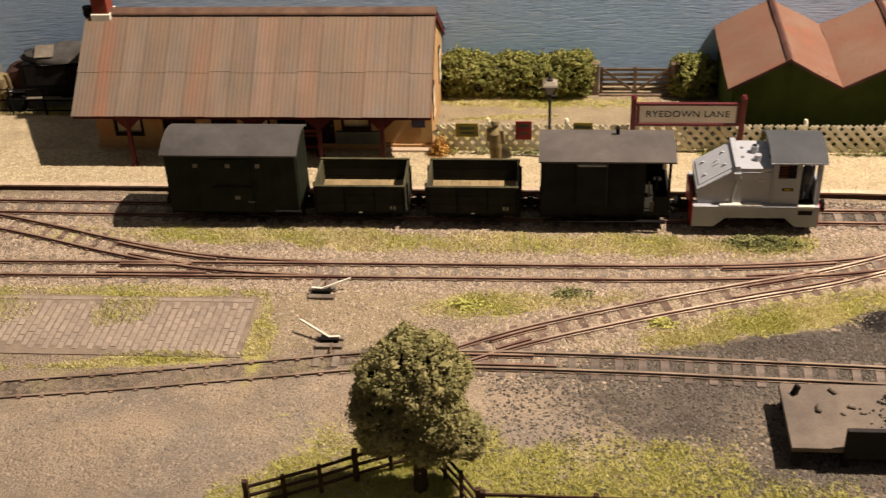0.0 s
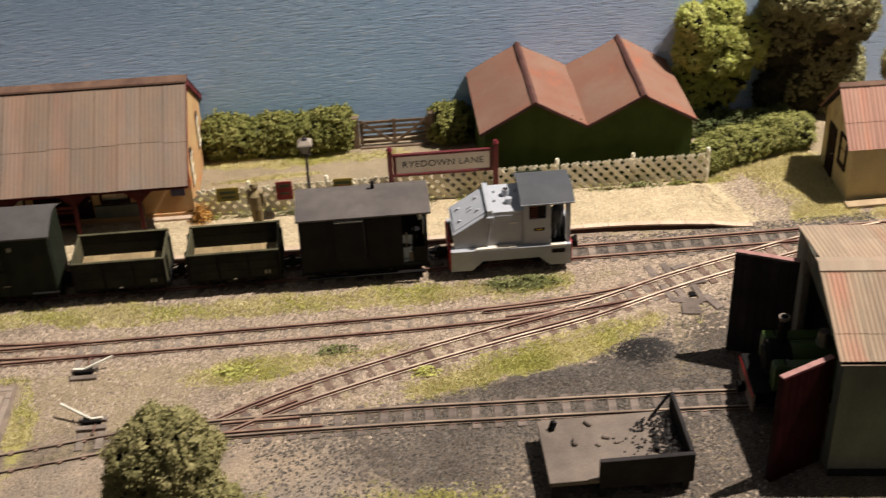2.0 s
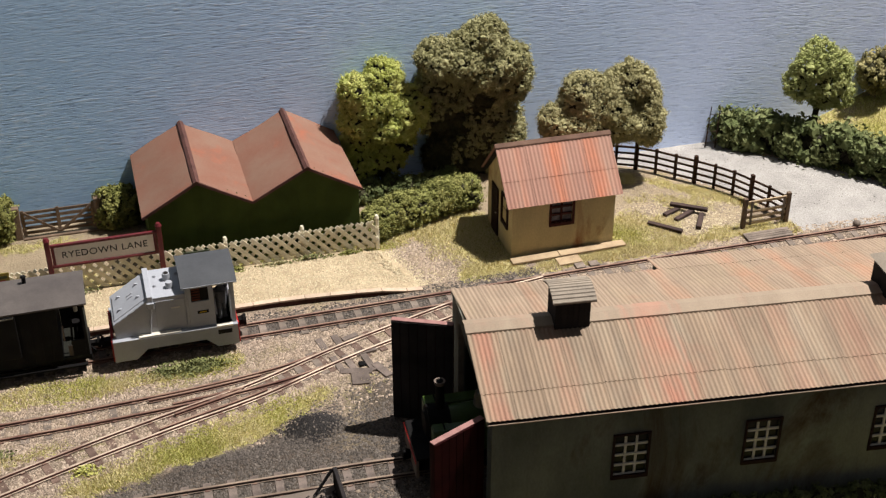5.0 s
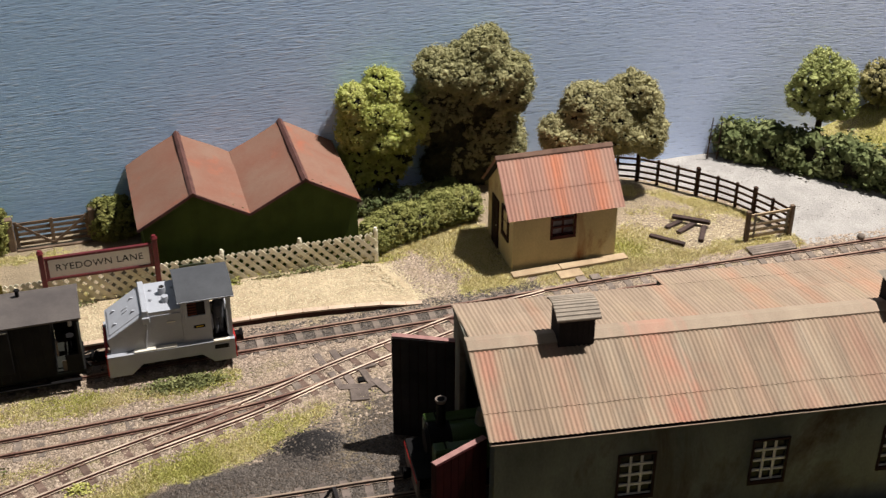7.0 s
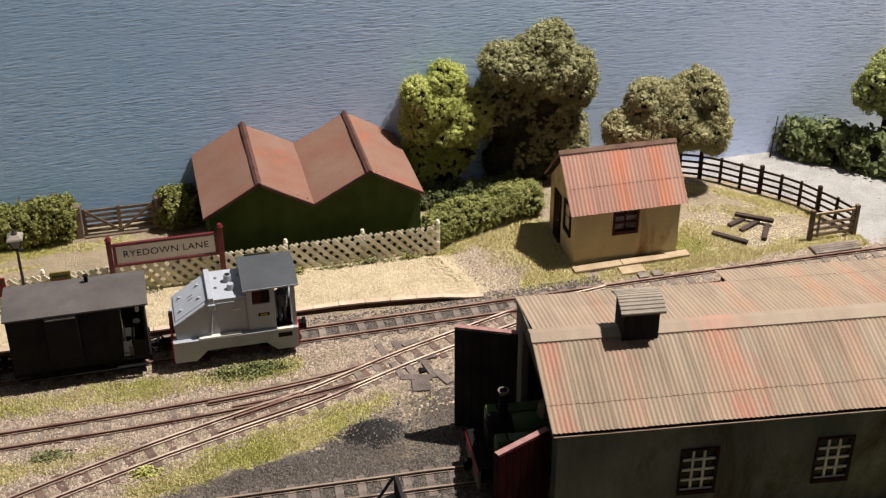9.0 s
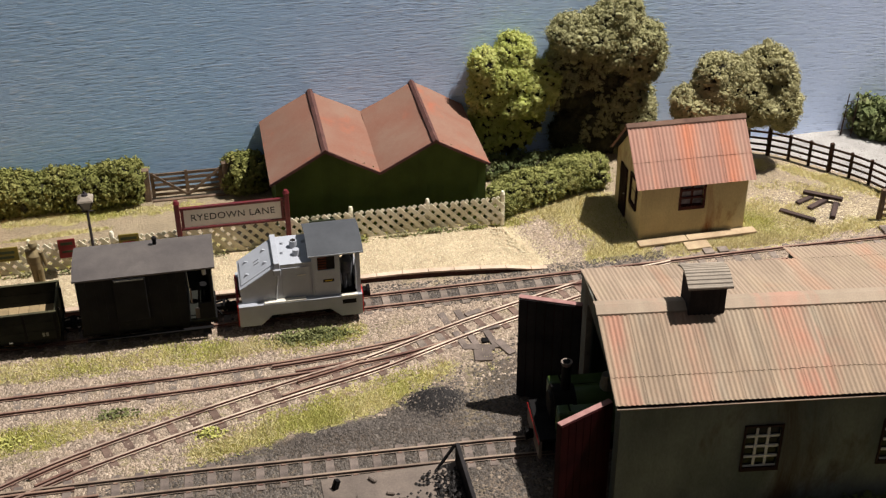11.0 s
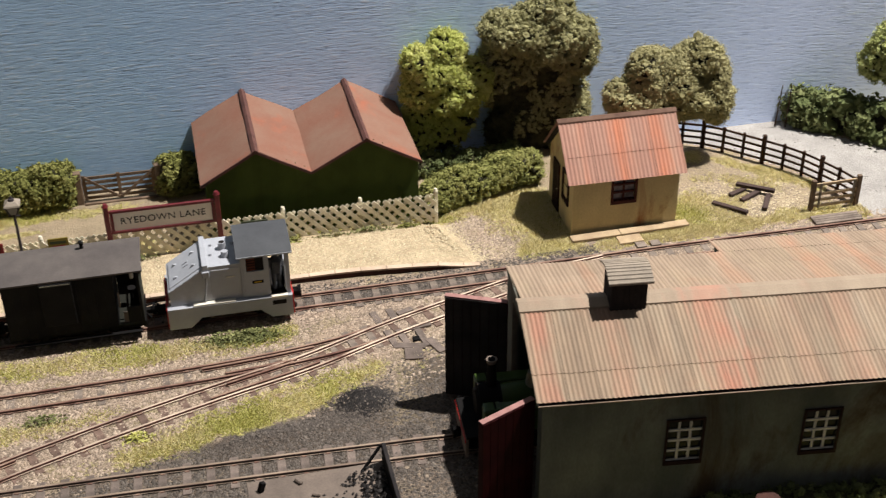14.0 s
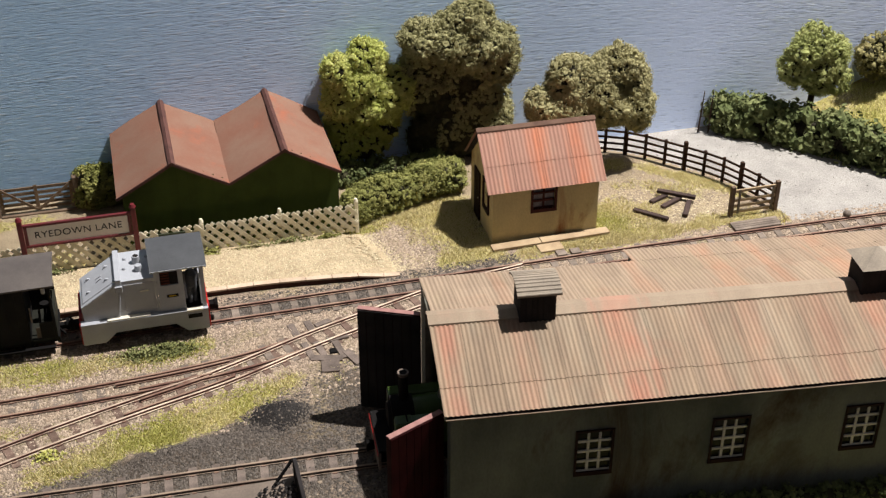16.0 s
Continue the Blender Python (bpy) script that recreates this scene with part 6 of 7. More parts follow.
def platform_lamp():
    l = thing("platform_lamp", at(7.95, 96.7, 0.5), "dark iron platform lamp with a square white lantern", "lamp")
    part("base", rod((0, 0, 0), (0, 0, 0.6), 0.28, 0.18, 12), M_lampgrey, l)
    part("column", rod((0, 0, 0.6), (0, 0, 5.7), 0.13, 0.1, 12), M_lampgrey, l)
    bm = bmesh.new()
    lo = [bm.verts.new((a * 0.24, b * 0.24, 5.72)) for a, b in ((-1, -1), (1, -1), (1, 1), (-1, 1))]
    hi = [bm.verts.new((a * 0.5, b * 0.5, 6.5)) for a, b in ((-1, -1), (1, -1), (1, 1), (-1, 1))]
    for k in range(4):
        bm.faces.new((lo[k], lo[(k + 1) % 4], hi[(k + 1) % 4], hi[k]))
    bm.faces.new(lo[::-1])
    bm.faces.new(hi)
    lan = part("lantern", bm, M_lampglass, l, "tapering smoky glass lantern")
    for a, b in ((-1, -1), (1, -1), (1, 1), (-1, 1)):
        part("lantern_bar", bar((a * 0.25, b * 0.25, 5.72), (a * 0.52, b * 0.52, 6.5), 0.09, 0.09), M_lampgrey, lan)
    bm = bmesh.new()
    lo = [bm.verts.new((a * 0.58, b * 0.58, 6.5)) for a, b in ((-1, -1), (1, -1), (1, 1), (-1, 1))]
    mid = [bm.verts.new((a * 0.54, b * 0.54, 6.62)) for a, b in ((-1, -1), (1, -1), (1, 1), (-1, 1))]
    hi = [bm.verts.new((a * 0.28, b * 0.28, 6.84)) for a, b in ((-1, -1), (1, -1), (1, 1), (-1, 1))]
    for p, q in ((lo, mid), (mid, hi)):
        for k in range(4):
            bm.faces.new((p[k], p[(k + 1) % 4], q[(k + 1) % 4], q[k]))
    bm.faces.new(hi)
    bm.faces.new(lo[::-1])
    part("lantern_roof", bm, M_ventroof, lan, "pale metal lantern roof")
    part("vent", rod((0, 0, 6.84), (0, 0, 7.0), 0.24, 0.2, 12), M_lampgrey, lan)
    part("finial", rod((0, 0, 7.0), (0, 0, 7.2), 0.1, 0.05), M_lampgrey, lan)
    part("ladder_bar", rod((-0.45, 0, 5.5), (0.45, 0, 5.5), 0.05), M_lampgrey, l)


platform_lamp()


def churn(x, y):
    c = thing("milk_churn", at(x, y, 0.5), "galvanised steel milk churn on the platform", "churn", "milk churns")
    part("body", rod((0, 0, 0), (0, 0, 1.35), 0.45, 0.42, 18), M_milk, c, soft=40)
    part("shoulder", rod((0, 0, 1.35), (0, 0, 1.65), 0.42, 0.3, 18), M_milk, c)
    part("lid", rod((0, 0, 1.65), (0, 0, 1.95), 0.36, 0.44, 18), M_white, c, "pale mushroom lid")
    for s in (-1, 1):
        part("handle", bar((s * 0.4, 0, 1.3), (s * 0.46, 0, 1.7), 0.08, 0.08), M_milk, c)


for q in ((13.45, 95.0), (14.35, 94.75), (14.1, 95.75)):
    churn(*q)


# ---- gates, fences, timber ----
def field_gate():
    g = thing("field_gate", at(15.2, 108.1), "weathered grey wooden field gate between posts", "gate")
    for x in (-3.35, 3.3):
        part("gate_post", box(x - 0.3, x + 0.3, -0.3, 0.3, -0.2, 3.0, 0.05), M_gatewood, g)
    for k in range(5):
        part("gate_bar", box(-2.95, 2.95, -0.06, 0.06, 0.35 + 0.47 * k, 0.6 + 0.47 * k, 0.01), M_gatewood, g)
    for x in (-2.85, 0, 2.85):
        part("gate_stile", box(x - 0.15, x + 0.15, -0.14, -0.061, 0.25, 2.65, 0.01), M_gatewood, g)
    part("brace", bar((-2.8, -0.19, 2.5), (-0.1, -0.19, 0.4), 0.09, 0.22), M_gatewood, g)
    part("brace", bar((2.8, -0.19, 2.5), (0.1, -0.19, 0.4), 0.09, 0.22), M_gatewood, g)
    part("sill", box(-3.0, 3.2, -0.5, -0.2, -0.05, 0.16, 0.02), M_gatewood, g, "pale timber sill")


field_gate()


def post_and_rail(name, line, spacing, H, rails, material, label, wide=0.26, tall=0.3):
    """A post and rail fence along a smooth line; every third post is stouter and taller."""
    f = thing(name, at(0, 0), label, "fence")
    s = np.r_[0, np.cumsum(np.hypot(*np.diff(line, axis=0).T))]
    n = int(round(s[-1] / spacing))
    spots = [(float(np.interp(d, s, line[:, 0])), float(np.interp(d, s, line[:, 1]))) for d in np.linspace(0, s[-1], n + 1)]
    zs = [float(height(np.array([p[0]]), np.array([p[1]]))[0]) for p in spots]
    for k, (p, z) in enumerate(zip(spots, zs)):
        big = k % 3 == 0
        w = wide * (0.62 if big else 0.45)
        part("post", box(p[0] - w, p[0] + w, p[1] - w, p[1] + w, z - 0.3, z + H + (0.32 if big else 0.0), 0.03), material, f)
    for (p, za), (q, zb) in zip(zip(spots, zs), zip(spots[1:], zs[1:])):
        for r in rails:
            part("rail", bar((p[0], p[1] - 0.05, za + r), (q[0], q[1] - 0.05, zb + r), 0.1, tall * 0.62), material, f)
    return f


post_and_rail("paddock_fence", route([(61.5, 107.6), (64.4, 106.5), (67.0, 104.6), (69.7, 101.9), (72.3, 98.9), (74.1, 95.5), (75.0, 93.0)]), 1.85, 2.45, (0.42, 1.02, 1.62, 2.24), M_brownfence, "dark brown post and rail fence curving along the road")
post_and_rail("yard_fence", route([(-9.0, 58.8), (-5.5, 60.0), (-3.5, 60.8), (-1.35, 61.8), (0.9, 62.7)]), 2.0, 2.15, (0.6, 1.3, 2.0), M_brownfence, "dark brown post and rail fence under the tree")
post_and_rail("yard_fence", route([(1.15, 62.6), (2.05, 61.4), (3.1, 60.1), (4.2, 58.75)]), 1.5, 2.15, (0.6, 1.3, 2.0), M_brownfence, "short dark brown post and rail fence beside the tree")
post_and_rail("yard_fence", route([(4.45, 58.65), (12, 58.6), (24, 58.6), (38, 58.5)]), 2.13, 2.1, (0.65, 1.4, 2.18), M_brownfence, "dark brown post and rail fence along the front of the yard")


def wicket():
    g = thing("wicket_gate", at(72.9, 92.55), "small pale wooden wicket gate beside the road", "gate")
    for x in (-2.0, 2.05):
        part("gate_post", box(x - 0.18, x + 0.18, -0.18, 0.18, -0.2, 2.9, 0.03), M_gatewood, g)
    for z in (0.45, 1.0, 1.55, 2.45):
        part("gate_bar", bar((-1.85, -0.02, z), (1.9, -0.02, z + 0.06), 0.14, 0.22), M_board, g)
    for x in (-1.4, 1.6):
        part("gate_stile", box(x - 0.1, x + 0.1, -0.14, -0.08, 0.3, 2.6), M_oldwood, g)
    b = thing("timber_crossing", at(72.4, 90.75), "brown timber planks laid before the wicket gate", "crossing")
    for k in range(4):
        part("plank", box(-2.1, 2.0 + 0.1 * (k % 2), -0.62 + 0.33 * k, -0.32 + 0.33 * k, -0.05, 0.24, 0.02), M_sleeper, b)


wicket()


def hedge_stakes():
    f = thing("hedge_stakes", at(76.0, 108.0, -0.5), "two thin dark stakes with wire beside the roadside hedge", "fence")
    for x, y, lean in ((-0.9, 0.3, 0.25), (0.0, 0.0, 0.1)):
        part("stake", rod((x, y, 0), (x + lean, y, 4.2), 0.07, 0.05, 7), M_brownfence, f)
    for z in (1.6, 3.4):
        part("wire", rod((-0.8, 0.3, z), (0.9, 0.0, z + 0.1), 0.025, 0.025, 5), M_brownfence, f)


hedge_stakes()


def track_lamp():
    p = thing("trackside_weight", at(80.2, 89.9), "small rounded pale weight beside the crossing rails", "lever")
    bm = bmesh.new()
    bmesh.ops.create_icosphere(bm, subdivisions=2, radius=0.34, matrix=Matrix.Translation((0, 0, 0.45)))
    part("weight", bm, M_sleeper, p, soft=60)
    part("foot", box(-0.3, 0.3, -0.25, 0.25, -0.05, 0.16, 0.03), M_sleeper_brown, p)


track_lamp()


def loose_timbers():
    for (x, y, a, z, ln) in ((64.55, 94.35, -45, 0.18, 3.1), (67.75, 96.5, -36, 0.48, 3.3), (66.2, 96.6, 24, 0.18, 1.9), (67.0, 95.75, 28, 0.18, 2.4), (67.9, 94.5, 58, 0.18, 2.5)):
        t = part("railway_sleeper", box(-ln / 2, ln / 2, -0.22, 0.22, -0.15, 0.15, 0.03), M_darktimber, None, "dark brown old sleeper lying on the grass", at(x, y, z, 0, 0, a))
        tagged(t, category="timber", group="loose sleepers")


loose_timbers()


def lever(x, y, x2, y2, bed):
    l = thing("point_lever", at(x, y), "white point lever on a low timber base", "lever", "point levers")
    for k in (-1, 1):
        part("base_timber", box(-0.9, 0.9, k * 0.42 - 0.22, k * 0.42 + 0.22, -0.05, 0.22, 0.02), M_sleeper, l)
    for xx in (-0.62, 0.62):
        part("long_timber", box(xx - 0.24, xx + 0.24, min(0.8 * bed / abs(bed), 1.9 * bed), max(0.8 * bed / abs(bed), 1.9 * bed), -0.1, 0.1, 0.02), M_sleeper, l)
    part("base_box", box(-0.6, 0.6, -0.25, 0.25, 0.1, 0.5, 0.03), M_black, l)
    part("arm", bar((0, 0, 0.5), (x2 - x, y2 - y, 1.0), 0.13, 0.13), M_white, l, "white painted lever arm")
    part("grip", bar((0, 0, 0.5), (0.7 * (1 if x2 < x else -1), 0, 0.55), 0.18, 0.16), M_white, l)
    part("throw_rod", bar((0.2, 0, 0.25), (0.2, bed, 0.25), 0.1, 0.08), M_rail, l)


lever(-7.7, 78.9, -5.7, 79.5, 1.6)
lever(-6.4, 73.6, -8.5, 74.8, -1.3)


def crossing_boards():
    c = thing("point_timbers", at(35.0, 83.6), "worn brown timbers and boards beside the point blades", "timbers")
    boards = ((-1.9, 2.1, 1.9, 0.55, 100), (-0.7, 2.4, 1.5, 0.55, 100), (0.3, 2.6, 1.3, 0.5, 20), (-1.3, -0.6, 2.2, 0.5, 100), (-0.4, -0.9, 2.6, 0.5, 100),
              (0.9, -0.9, 2.3, 0.5, 100), (-0.2, -1.75, 2.3, 0.62, -14), (-0.1, -2.75, 1.3, 1.3, -8), (1.6, -2.1, 1.9, 0.62, 112), (1.0, 0.4, 1.6, 0.5, 10))
    for k, (x, y, l, w, a) in enumerate(boards):
        part("timber", turned(box(-l / 2, l / 2, -w / 2, w / 2, -0.1, 0.09 + 0.012 * k, 0.02), cm_pose(x, y, 0, 0, 0, a)), M_sleeper_yard, c)
    part("point_motor_box", box(0.15, 0.65, -1.3, -0.8, 0.0, 0.2, 0.03), M_black, c)
    l = thing("catch_timbers", at(56.2, 90.6), "short timbers beside the rail below the hut", "timbers")
    for k in range(2):
        part("timber", box(-1.2 + 1.2 * k, -0.4 + 1.2 * k, -0.3, 0.45, -0.05, 0.2, 0.02), M_sleeper, l)


crossing_boards()


def coal_stage():
    c = thing("coal_stage", at(22.0, 63.0), "sooty concrete coal stage with coal against its low walls", "coal stage")
    W, D = 8.6, 5.6
    part("deck", box(0, W, 0, D, 1.25, 1.6, 0.03), M_concrete, c)
    for x in (0.2, 3.0, 5.7, W - 0.6):
        for y in (0.15, D - 0.6):
            part("pier", box(x, x + 0.45, y, y + 0.45, -0.9, 1.24), M_soot, c)
    part("front_wall", box(2.95, W, -0.12, 0.2, 0.9, 3.05, 0.03), M_soot, c)
    part("end_wall", box(W - 0.25, W, 0.21, D, 1.61, 3.1, 0.03), M_soot, c)
    part("brace_bar", bar((7.0, 4.9, 1.65), (8.3, 5.5, 3.0), 0.14, 0.14), M_black, c)
    part("shovel", bar((0.75, 4.6, 1.6), (0.95, 4.7, 2.2), 0.3, 0.3), M_black, c)
    for x, y, w in ((3.1, 4.9, 0.3), (2.05, 3.3, 0.34), (4.0, 3.5, 0.26), (4.6, 3.0, 0.2), (3.4, 2.9, 0.18)):
        part("lump", turned(box(-w, w, -w * 0.5, w * 0.5, 0, w * 0.8, w * 0.25), cm_pose(x, y, 1.59, 0, 0, 40 * x)), M_concrete, c, "brownish lump on the deck")
    vs, fs = [], []
    for k in range(420):
        u = rng.uniform(0, 1) ** 0.35
        x, y = 8.25 - 4.2 * (1 - u), 0.4 + rng.uniform(0, 1) ** 1.5 * 4.4
        r = rng.uniform(0.06, 0.19)
        z = 1.6 + 0.75 * max(0, 1 - (8.2 - x) / 2.4) * rng.uniform(0.2, 1)
        base = len(vs)
        for d in ((1, 0, 0), (-1, 0, 0), (0, 1, 0), (0, -1, 0), (0, 0, 1), (0, 0, -0.4)):
            vs.append((x + d[0] * r * rng.uniform(0.6, 1.2), y + d[1] * r * rng.uniform(0.6, 1.2), z + d[2] * r * rng.uniform(0.6, 1.1)))
        for f in ((0, 2, 4), (2, 1, 4), (1, 3, 4), (3, 0, 4), (2, 0, 5), (1, 2, 5), (3, 1, 5), (0, 3, 5)):
            fs.append([base + i for i in f])
    ob = part("coal", raw("coal", vs, fs), M_coal, c, "heaped lumps of coal")
    tagged(ob, kind="stuff")


coal_stage()


# ---- plants and loose stones ----
def leaf_cloud(pts, nrm, size, spread=0.26, long=1.5):
    """Small folded leaves at the points, facing roughly outwards."""
    n = len(pts)
    d = nrm + spread * rng.normal(size=(n, 3))
    d /= np.linalg.norm(d, axis=1)[:, None]
    a = np.cross(d, rng.normal(size=(n, 3)))
    a /= np.linalg.norm(a, axis=1)[:, None]
    b = np.cross(d, a)
    s = size * rng.uniform(0.55, 1.35, (n, 1))
    v = np.stack([pts - a * s * long, pts - b * s + d * s * 0.25, pts + a * s * long, pts + b * s + d * s * 0.25], 1).reshape(-1, 3)
    i = np.arange(n) * 4
    return v, np.vstack([np.c_[i, i + 1, i + 2], np.c_[i, i + 2, i + 3]])


def lumps(p, seed, size):
    """Smooth noise in space, about -1 to 1."""
    r = np.random.default_rng(seed)
    out = np.zeros(len(p))
    for k in range(10):
        d = r.normal(size=3)
        out += np.sin(p @ (d / np.linalg.norm(d)) * r.uniform(0.7, 1.8) / size + r.uniform(0, 6.283))
    return out / 4.5


def ico():
    """The corners and faces of a unit icosahedron."""
    bm = bmesh.new()
    bmesh.ops.create_icosphere(bm, subdivisions=1, radius=1.0)
    v = np.array([q.co[:] for q in bm.verts])
    f = np.array([[q.index for q in p.verts] for p in bm.faces])
    bm.free()
    return v, f


ICO_V, ICO_F = ico()


def tufts_on(lobes, gap, lo, hi, rough=0.12):
    """Middles, radii and outward directions of small foam tufts set over the outside of a heap of egg shapes, about gap apart."""
    lobes = np.array(lobes, float)
    area = 4.2 * (lobes[:, 3] * lobes[:, 5] + lobes[:, 4] * lobes[:, 5] + lobes[:, 3] * lobes[:, 4])
    pick = rng.choice(len(lobes), size=int(2.4 * area.sum() / gap**2), p=area / area.sum())
    u = rng.normal(size=(len(pick), 3))
    u /= np.linalg.norm(u, axis=1)[:, None]
    c, r = lobes[pick, :3], lobes[pick, 3:6]
    p = c + u * r * (1 + rough * lumps(c + u * r, 6, 0.8) + rng.normal(0, 0.03, len(pick)))[:, None]
    deep = np.zeros(len(p), bool)
    for k, l in enumerate(lobes):
        deep |= ((((p - l[:3]) / l[3:6]) ** 2).sum(1) < 0.8) & (pick != k)
    p, u = p[~deep], (u / r)[~deep]
    u /= np.linalg.norm(u, axis=1)[:, None]
    # thin out to the gap with a coarse grid of cells
    cell = np.floor(p / (0.62 * gap)).astype(int)
    _, first = np.unique(cell, axis=0, return_index=True)
    p, u = p[first], u[first]
    return p, rng.uniform(lo, hi, len(p)), u


def foam(p, r, u, each, size, back=BACK - 0.03, ball=0.7):
    """A mesh of tufts: a small rough lump each, with leaves all over its outer side."""
    n = len(p)
    jit = rng.uniform(0.55, 1.3, (n, len(ICO_V), 1))
    form = rng.uniform(0.6, 1.5, (n, 3))
    v0 = (p[:, None] + ICO_V[None] * form[:, None] * jit * (ball * r)[:, None, None]).reshape(-1, 3)
    f0 = (ICO_F[None] + len(ICO_V) * np.arange(n)[:, None, None]).reshape(-1, 3)
    k = np.repeat(np.arange(n), each)
    d = rng.normal(size=(len(k), 3))
    d /= np.linalg.norm(d, axis=1)[:, None]
    d += 0.75 * u[k]
    d /= np.linalg.norm(d, axis=1)[:, None]
    q = p[k] + d * form[k] * (r[k] * rng.uniform(0.55, 1.3, len(k)))[:, None]
    v1, f1 = leaf_cloud(q, d, size, 0.45)
    v = np.vstack([v0, v1])
    v[:, 1] = np.minimum(v[:, 1], back)
    return v, np.vstack([f0, f1 + len(v0)])


def core_mesh(lobes, shrink, back=BACK - 0.06):
    bm = bmesh.new()
    for l in lobes:
        start = len(bm.verts)
        bmesh.ops.create_icosphere(bm, subdivisions=2, radius=1.0)
        bm.verts.ensure_lookup_table()
        for v in bm.verts[start:]:
            k = shrink * (1 + 0.12 * math.sin(4 * v.co.x + 3 * v.co.z + l[0]) * math.sin(5 * v.co.y + l[2]))
            v.co = Vector((l[0] + v.co.x * l[3] * k, min(l[1] + v.co.y * l[4] * k, back), l[2] + v.co.z * l[5] * k))
    return bm


def budded(lobes, each, seed=3):
    """The lobes with smaller ones grown out of them, for an uneven outline."""
    r = np.random.default_rng(seed)
    out = list(lobes)
    for l in lobes:
        for _ in range(each):
            d = r.normal(size=3)
            d /= np.linalg.norm(d)
            k = r.uniform(0.22, 0.46)
            out.append(tuple(l[i] + d[i] * l[3 + i] * r.uniform(0.7, 0.98) for i in range(3)) + tuple(l[3 + i] * k for i in range(3)))
    return out


def tree(x, y, z, lobes, trunk_top, trunk_r, material, gap, size, label, shrink=0.86, each=26, radii=(0.17, 0.42), thin_below=0.0, thin=0.0, core=None, buds=10, fit=0.9, lit_from=9.0):
    t = thing("tree", at(x, y, z), label, "tree")
    bm = rod((0, 0.1, -0.3), (0.1, 0, trunk_top * 0.5), trunk_r * 1.25, trunk_r * 0.9, 10)
    rod((0.1, 0, trunk_top * 0.5), (0, 0, trunk_top), trunk_r * 0.9, trunk_r * 0.6, 10, bm)
    tr = part("trunk", bm, M_trunk, t, soft=50)
    for l in lobes:
        part("limb", rod((0.05, 0, trunk_top * 0.7), (l[0] * 0.8, l[1] * 0.8, l[2]), trunk_r * 0.45, trunk_r * 0.15, 7), M_trunk, tr)
    lobes = budded([(0.97 * l[0], l[1], l[2]) + tuple(fit * q for q in l[3:]) for l in lobes], buds)
    p, r, u = tufts_on(lobes, gap, *radii)
    # low down, light clumps give way to leaves with shade in their colour
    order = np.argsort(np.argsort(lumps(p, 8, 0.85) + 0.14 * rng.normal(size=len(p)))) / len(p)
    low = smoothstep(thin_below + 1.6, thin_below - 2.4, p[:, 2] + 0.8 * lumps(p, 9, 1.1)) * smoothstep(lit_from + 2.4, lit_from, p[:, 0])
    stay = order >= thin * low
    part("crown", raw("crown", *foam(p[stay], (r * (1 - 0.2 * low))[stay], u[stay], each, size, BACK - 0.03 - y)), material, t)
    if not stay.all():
        part("shaded_foliage", raw("shaded_foliage", *foam(p[~stay] - 0.3 * u[~stay], r[~stay], u[~stay], 16, size, BACK - 0.05 - y)), M_leaf_core, t, "low leaves with the crown's shade put into their dark colour")
    part("inner_crown", core_mesh(lobes, shrink, BACK - 0.06 - y), core or M_leaf_core, t, "inner foliage with the shade put into its dark colour", soft=80)
    return t


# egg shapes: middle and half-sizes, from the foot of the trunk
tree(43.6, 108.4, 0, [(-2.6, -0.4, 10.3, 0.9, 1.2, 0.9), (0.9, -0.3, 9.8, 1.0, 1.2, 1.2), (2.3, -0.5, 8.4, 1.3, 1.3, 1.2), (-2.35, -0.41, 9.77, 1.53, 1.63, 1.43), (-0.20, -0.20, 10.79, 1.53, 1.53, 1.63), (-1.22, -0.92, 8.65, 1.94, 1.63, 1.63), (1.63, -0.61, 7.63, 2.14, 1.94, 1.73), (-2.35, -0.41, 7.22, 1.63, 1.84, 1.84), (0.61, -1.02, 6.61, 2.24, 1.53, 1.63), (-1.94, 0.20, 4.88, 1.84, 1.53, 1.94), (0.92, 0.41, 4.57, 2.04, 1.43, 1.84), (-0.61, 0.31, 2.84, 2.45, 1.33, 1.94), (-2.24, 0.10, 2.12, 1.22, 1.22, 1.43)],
     8, 0.34, M_leaf_bright, 0.46, 0.05, "bright yellow-green tree standing against the backscene", 0.8, thin_below=3.4, thin=0.6, core=M_shade_core, fit=0.94)
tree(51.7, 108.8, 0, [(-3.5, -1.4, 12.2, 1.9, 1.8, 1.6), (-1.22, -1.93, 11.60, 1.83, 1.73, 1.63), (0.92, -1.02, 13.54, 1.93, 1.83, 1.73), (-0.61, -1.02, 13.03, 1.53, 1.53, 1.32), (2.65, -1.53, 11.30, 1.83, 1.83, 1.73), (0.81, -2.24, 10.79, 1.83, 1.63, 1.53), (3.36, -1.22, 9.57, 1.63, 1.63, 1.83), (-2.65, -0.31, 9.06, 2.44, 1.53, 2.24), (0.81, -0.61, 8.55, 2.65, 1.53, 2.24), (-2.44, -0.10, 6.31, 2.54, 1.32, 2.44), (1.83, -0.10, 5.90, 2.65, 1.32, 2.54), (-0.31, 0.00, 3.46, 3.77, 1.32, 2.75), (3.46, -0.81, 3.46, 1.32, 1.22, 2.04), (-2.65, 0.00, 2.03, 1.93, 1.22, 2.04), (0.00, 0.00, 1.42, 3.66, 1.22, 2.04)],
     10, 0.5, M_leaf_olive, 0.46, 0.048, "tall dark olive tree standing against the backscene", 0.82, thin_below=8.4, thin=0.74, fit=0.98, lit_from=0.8)
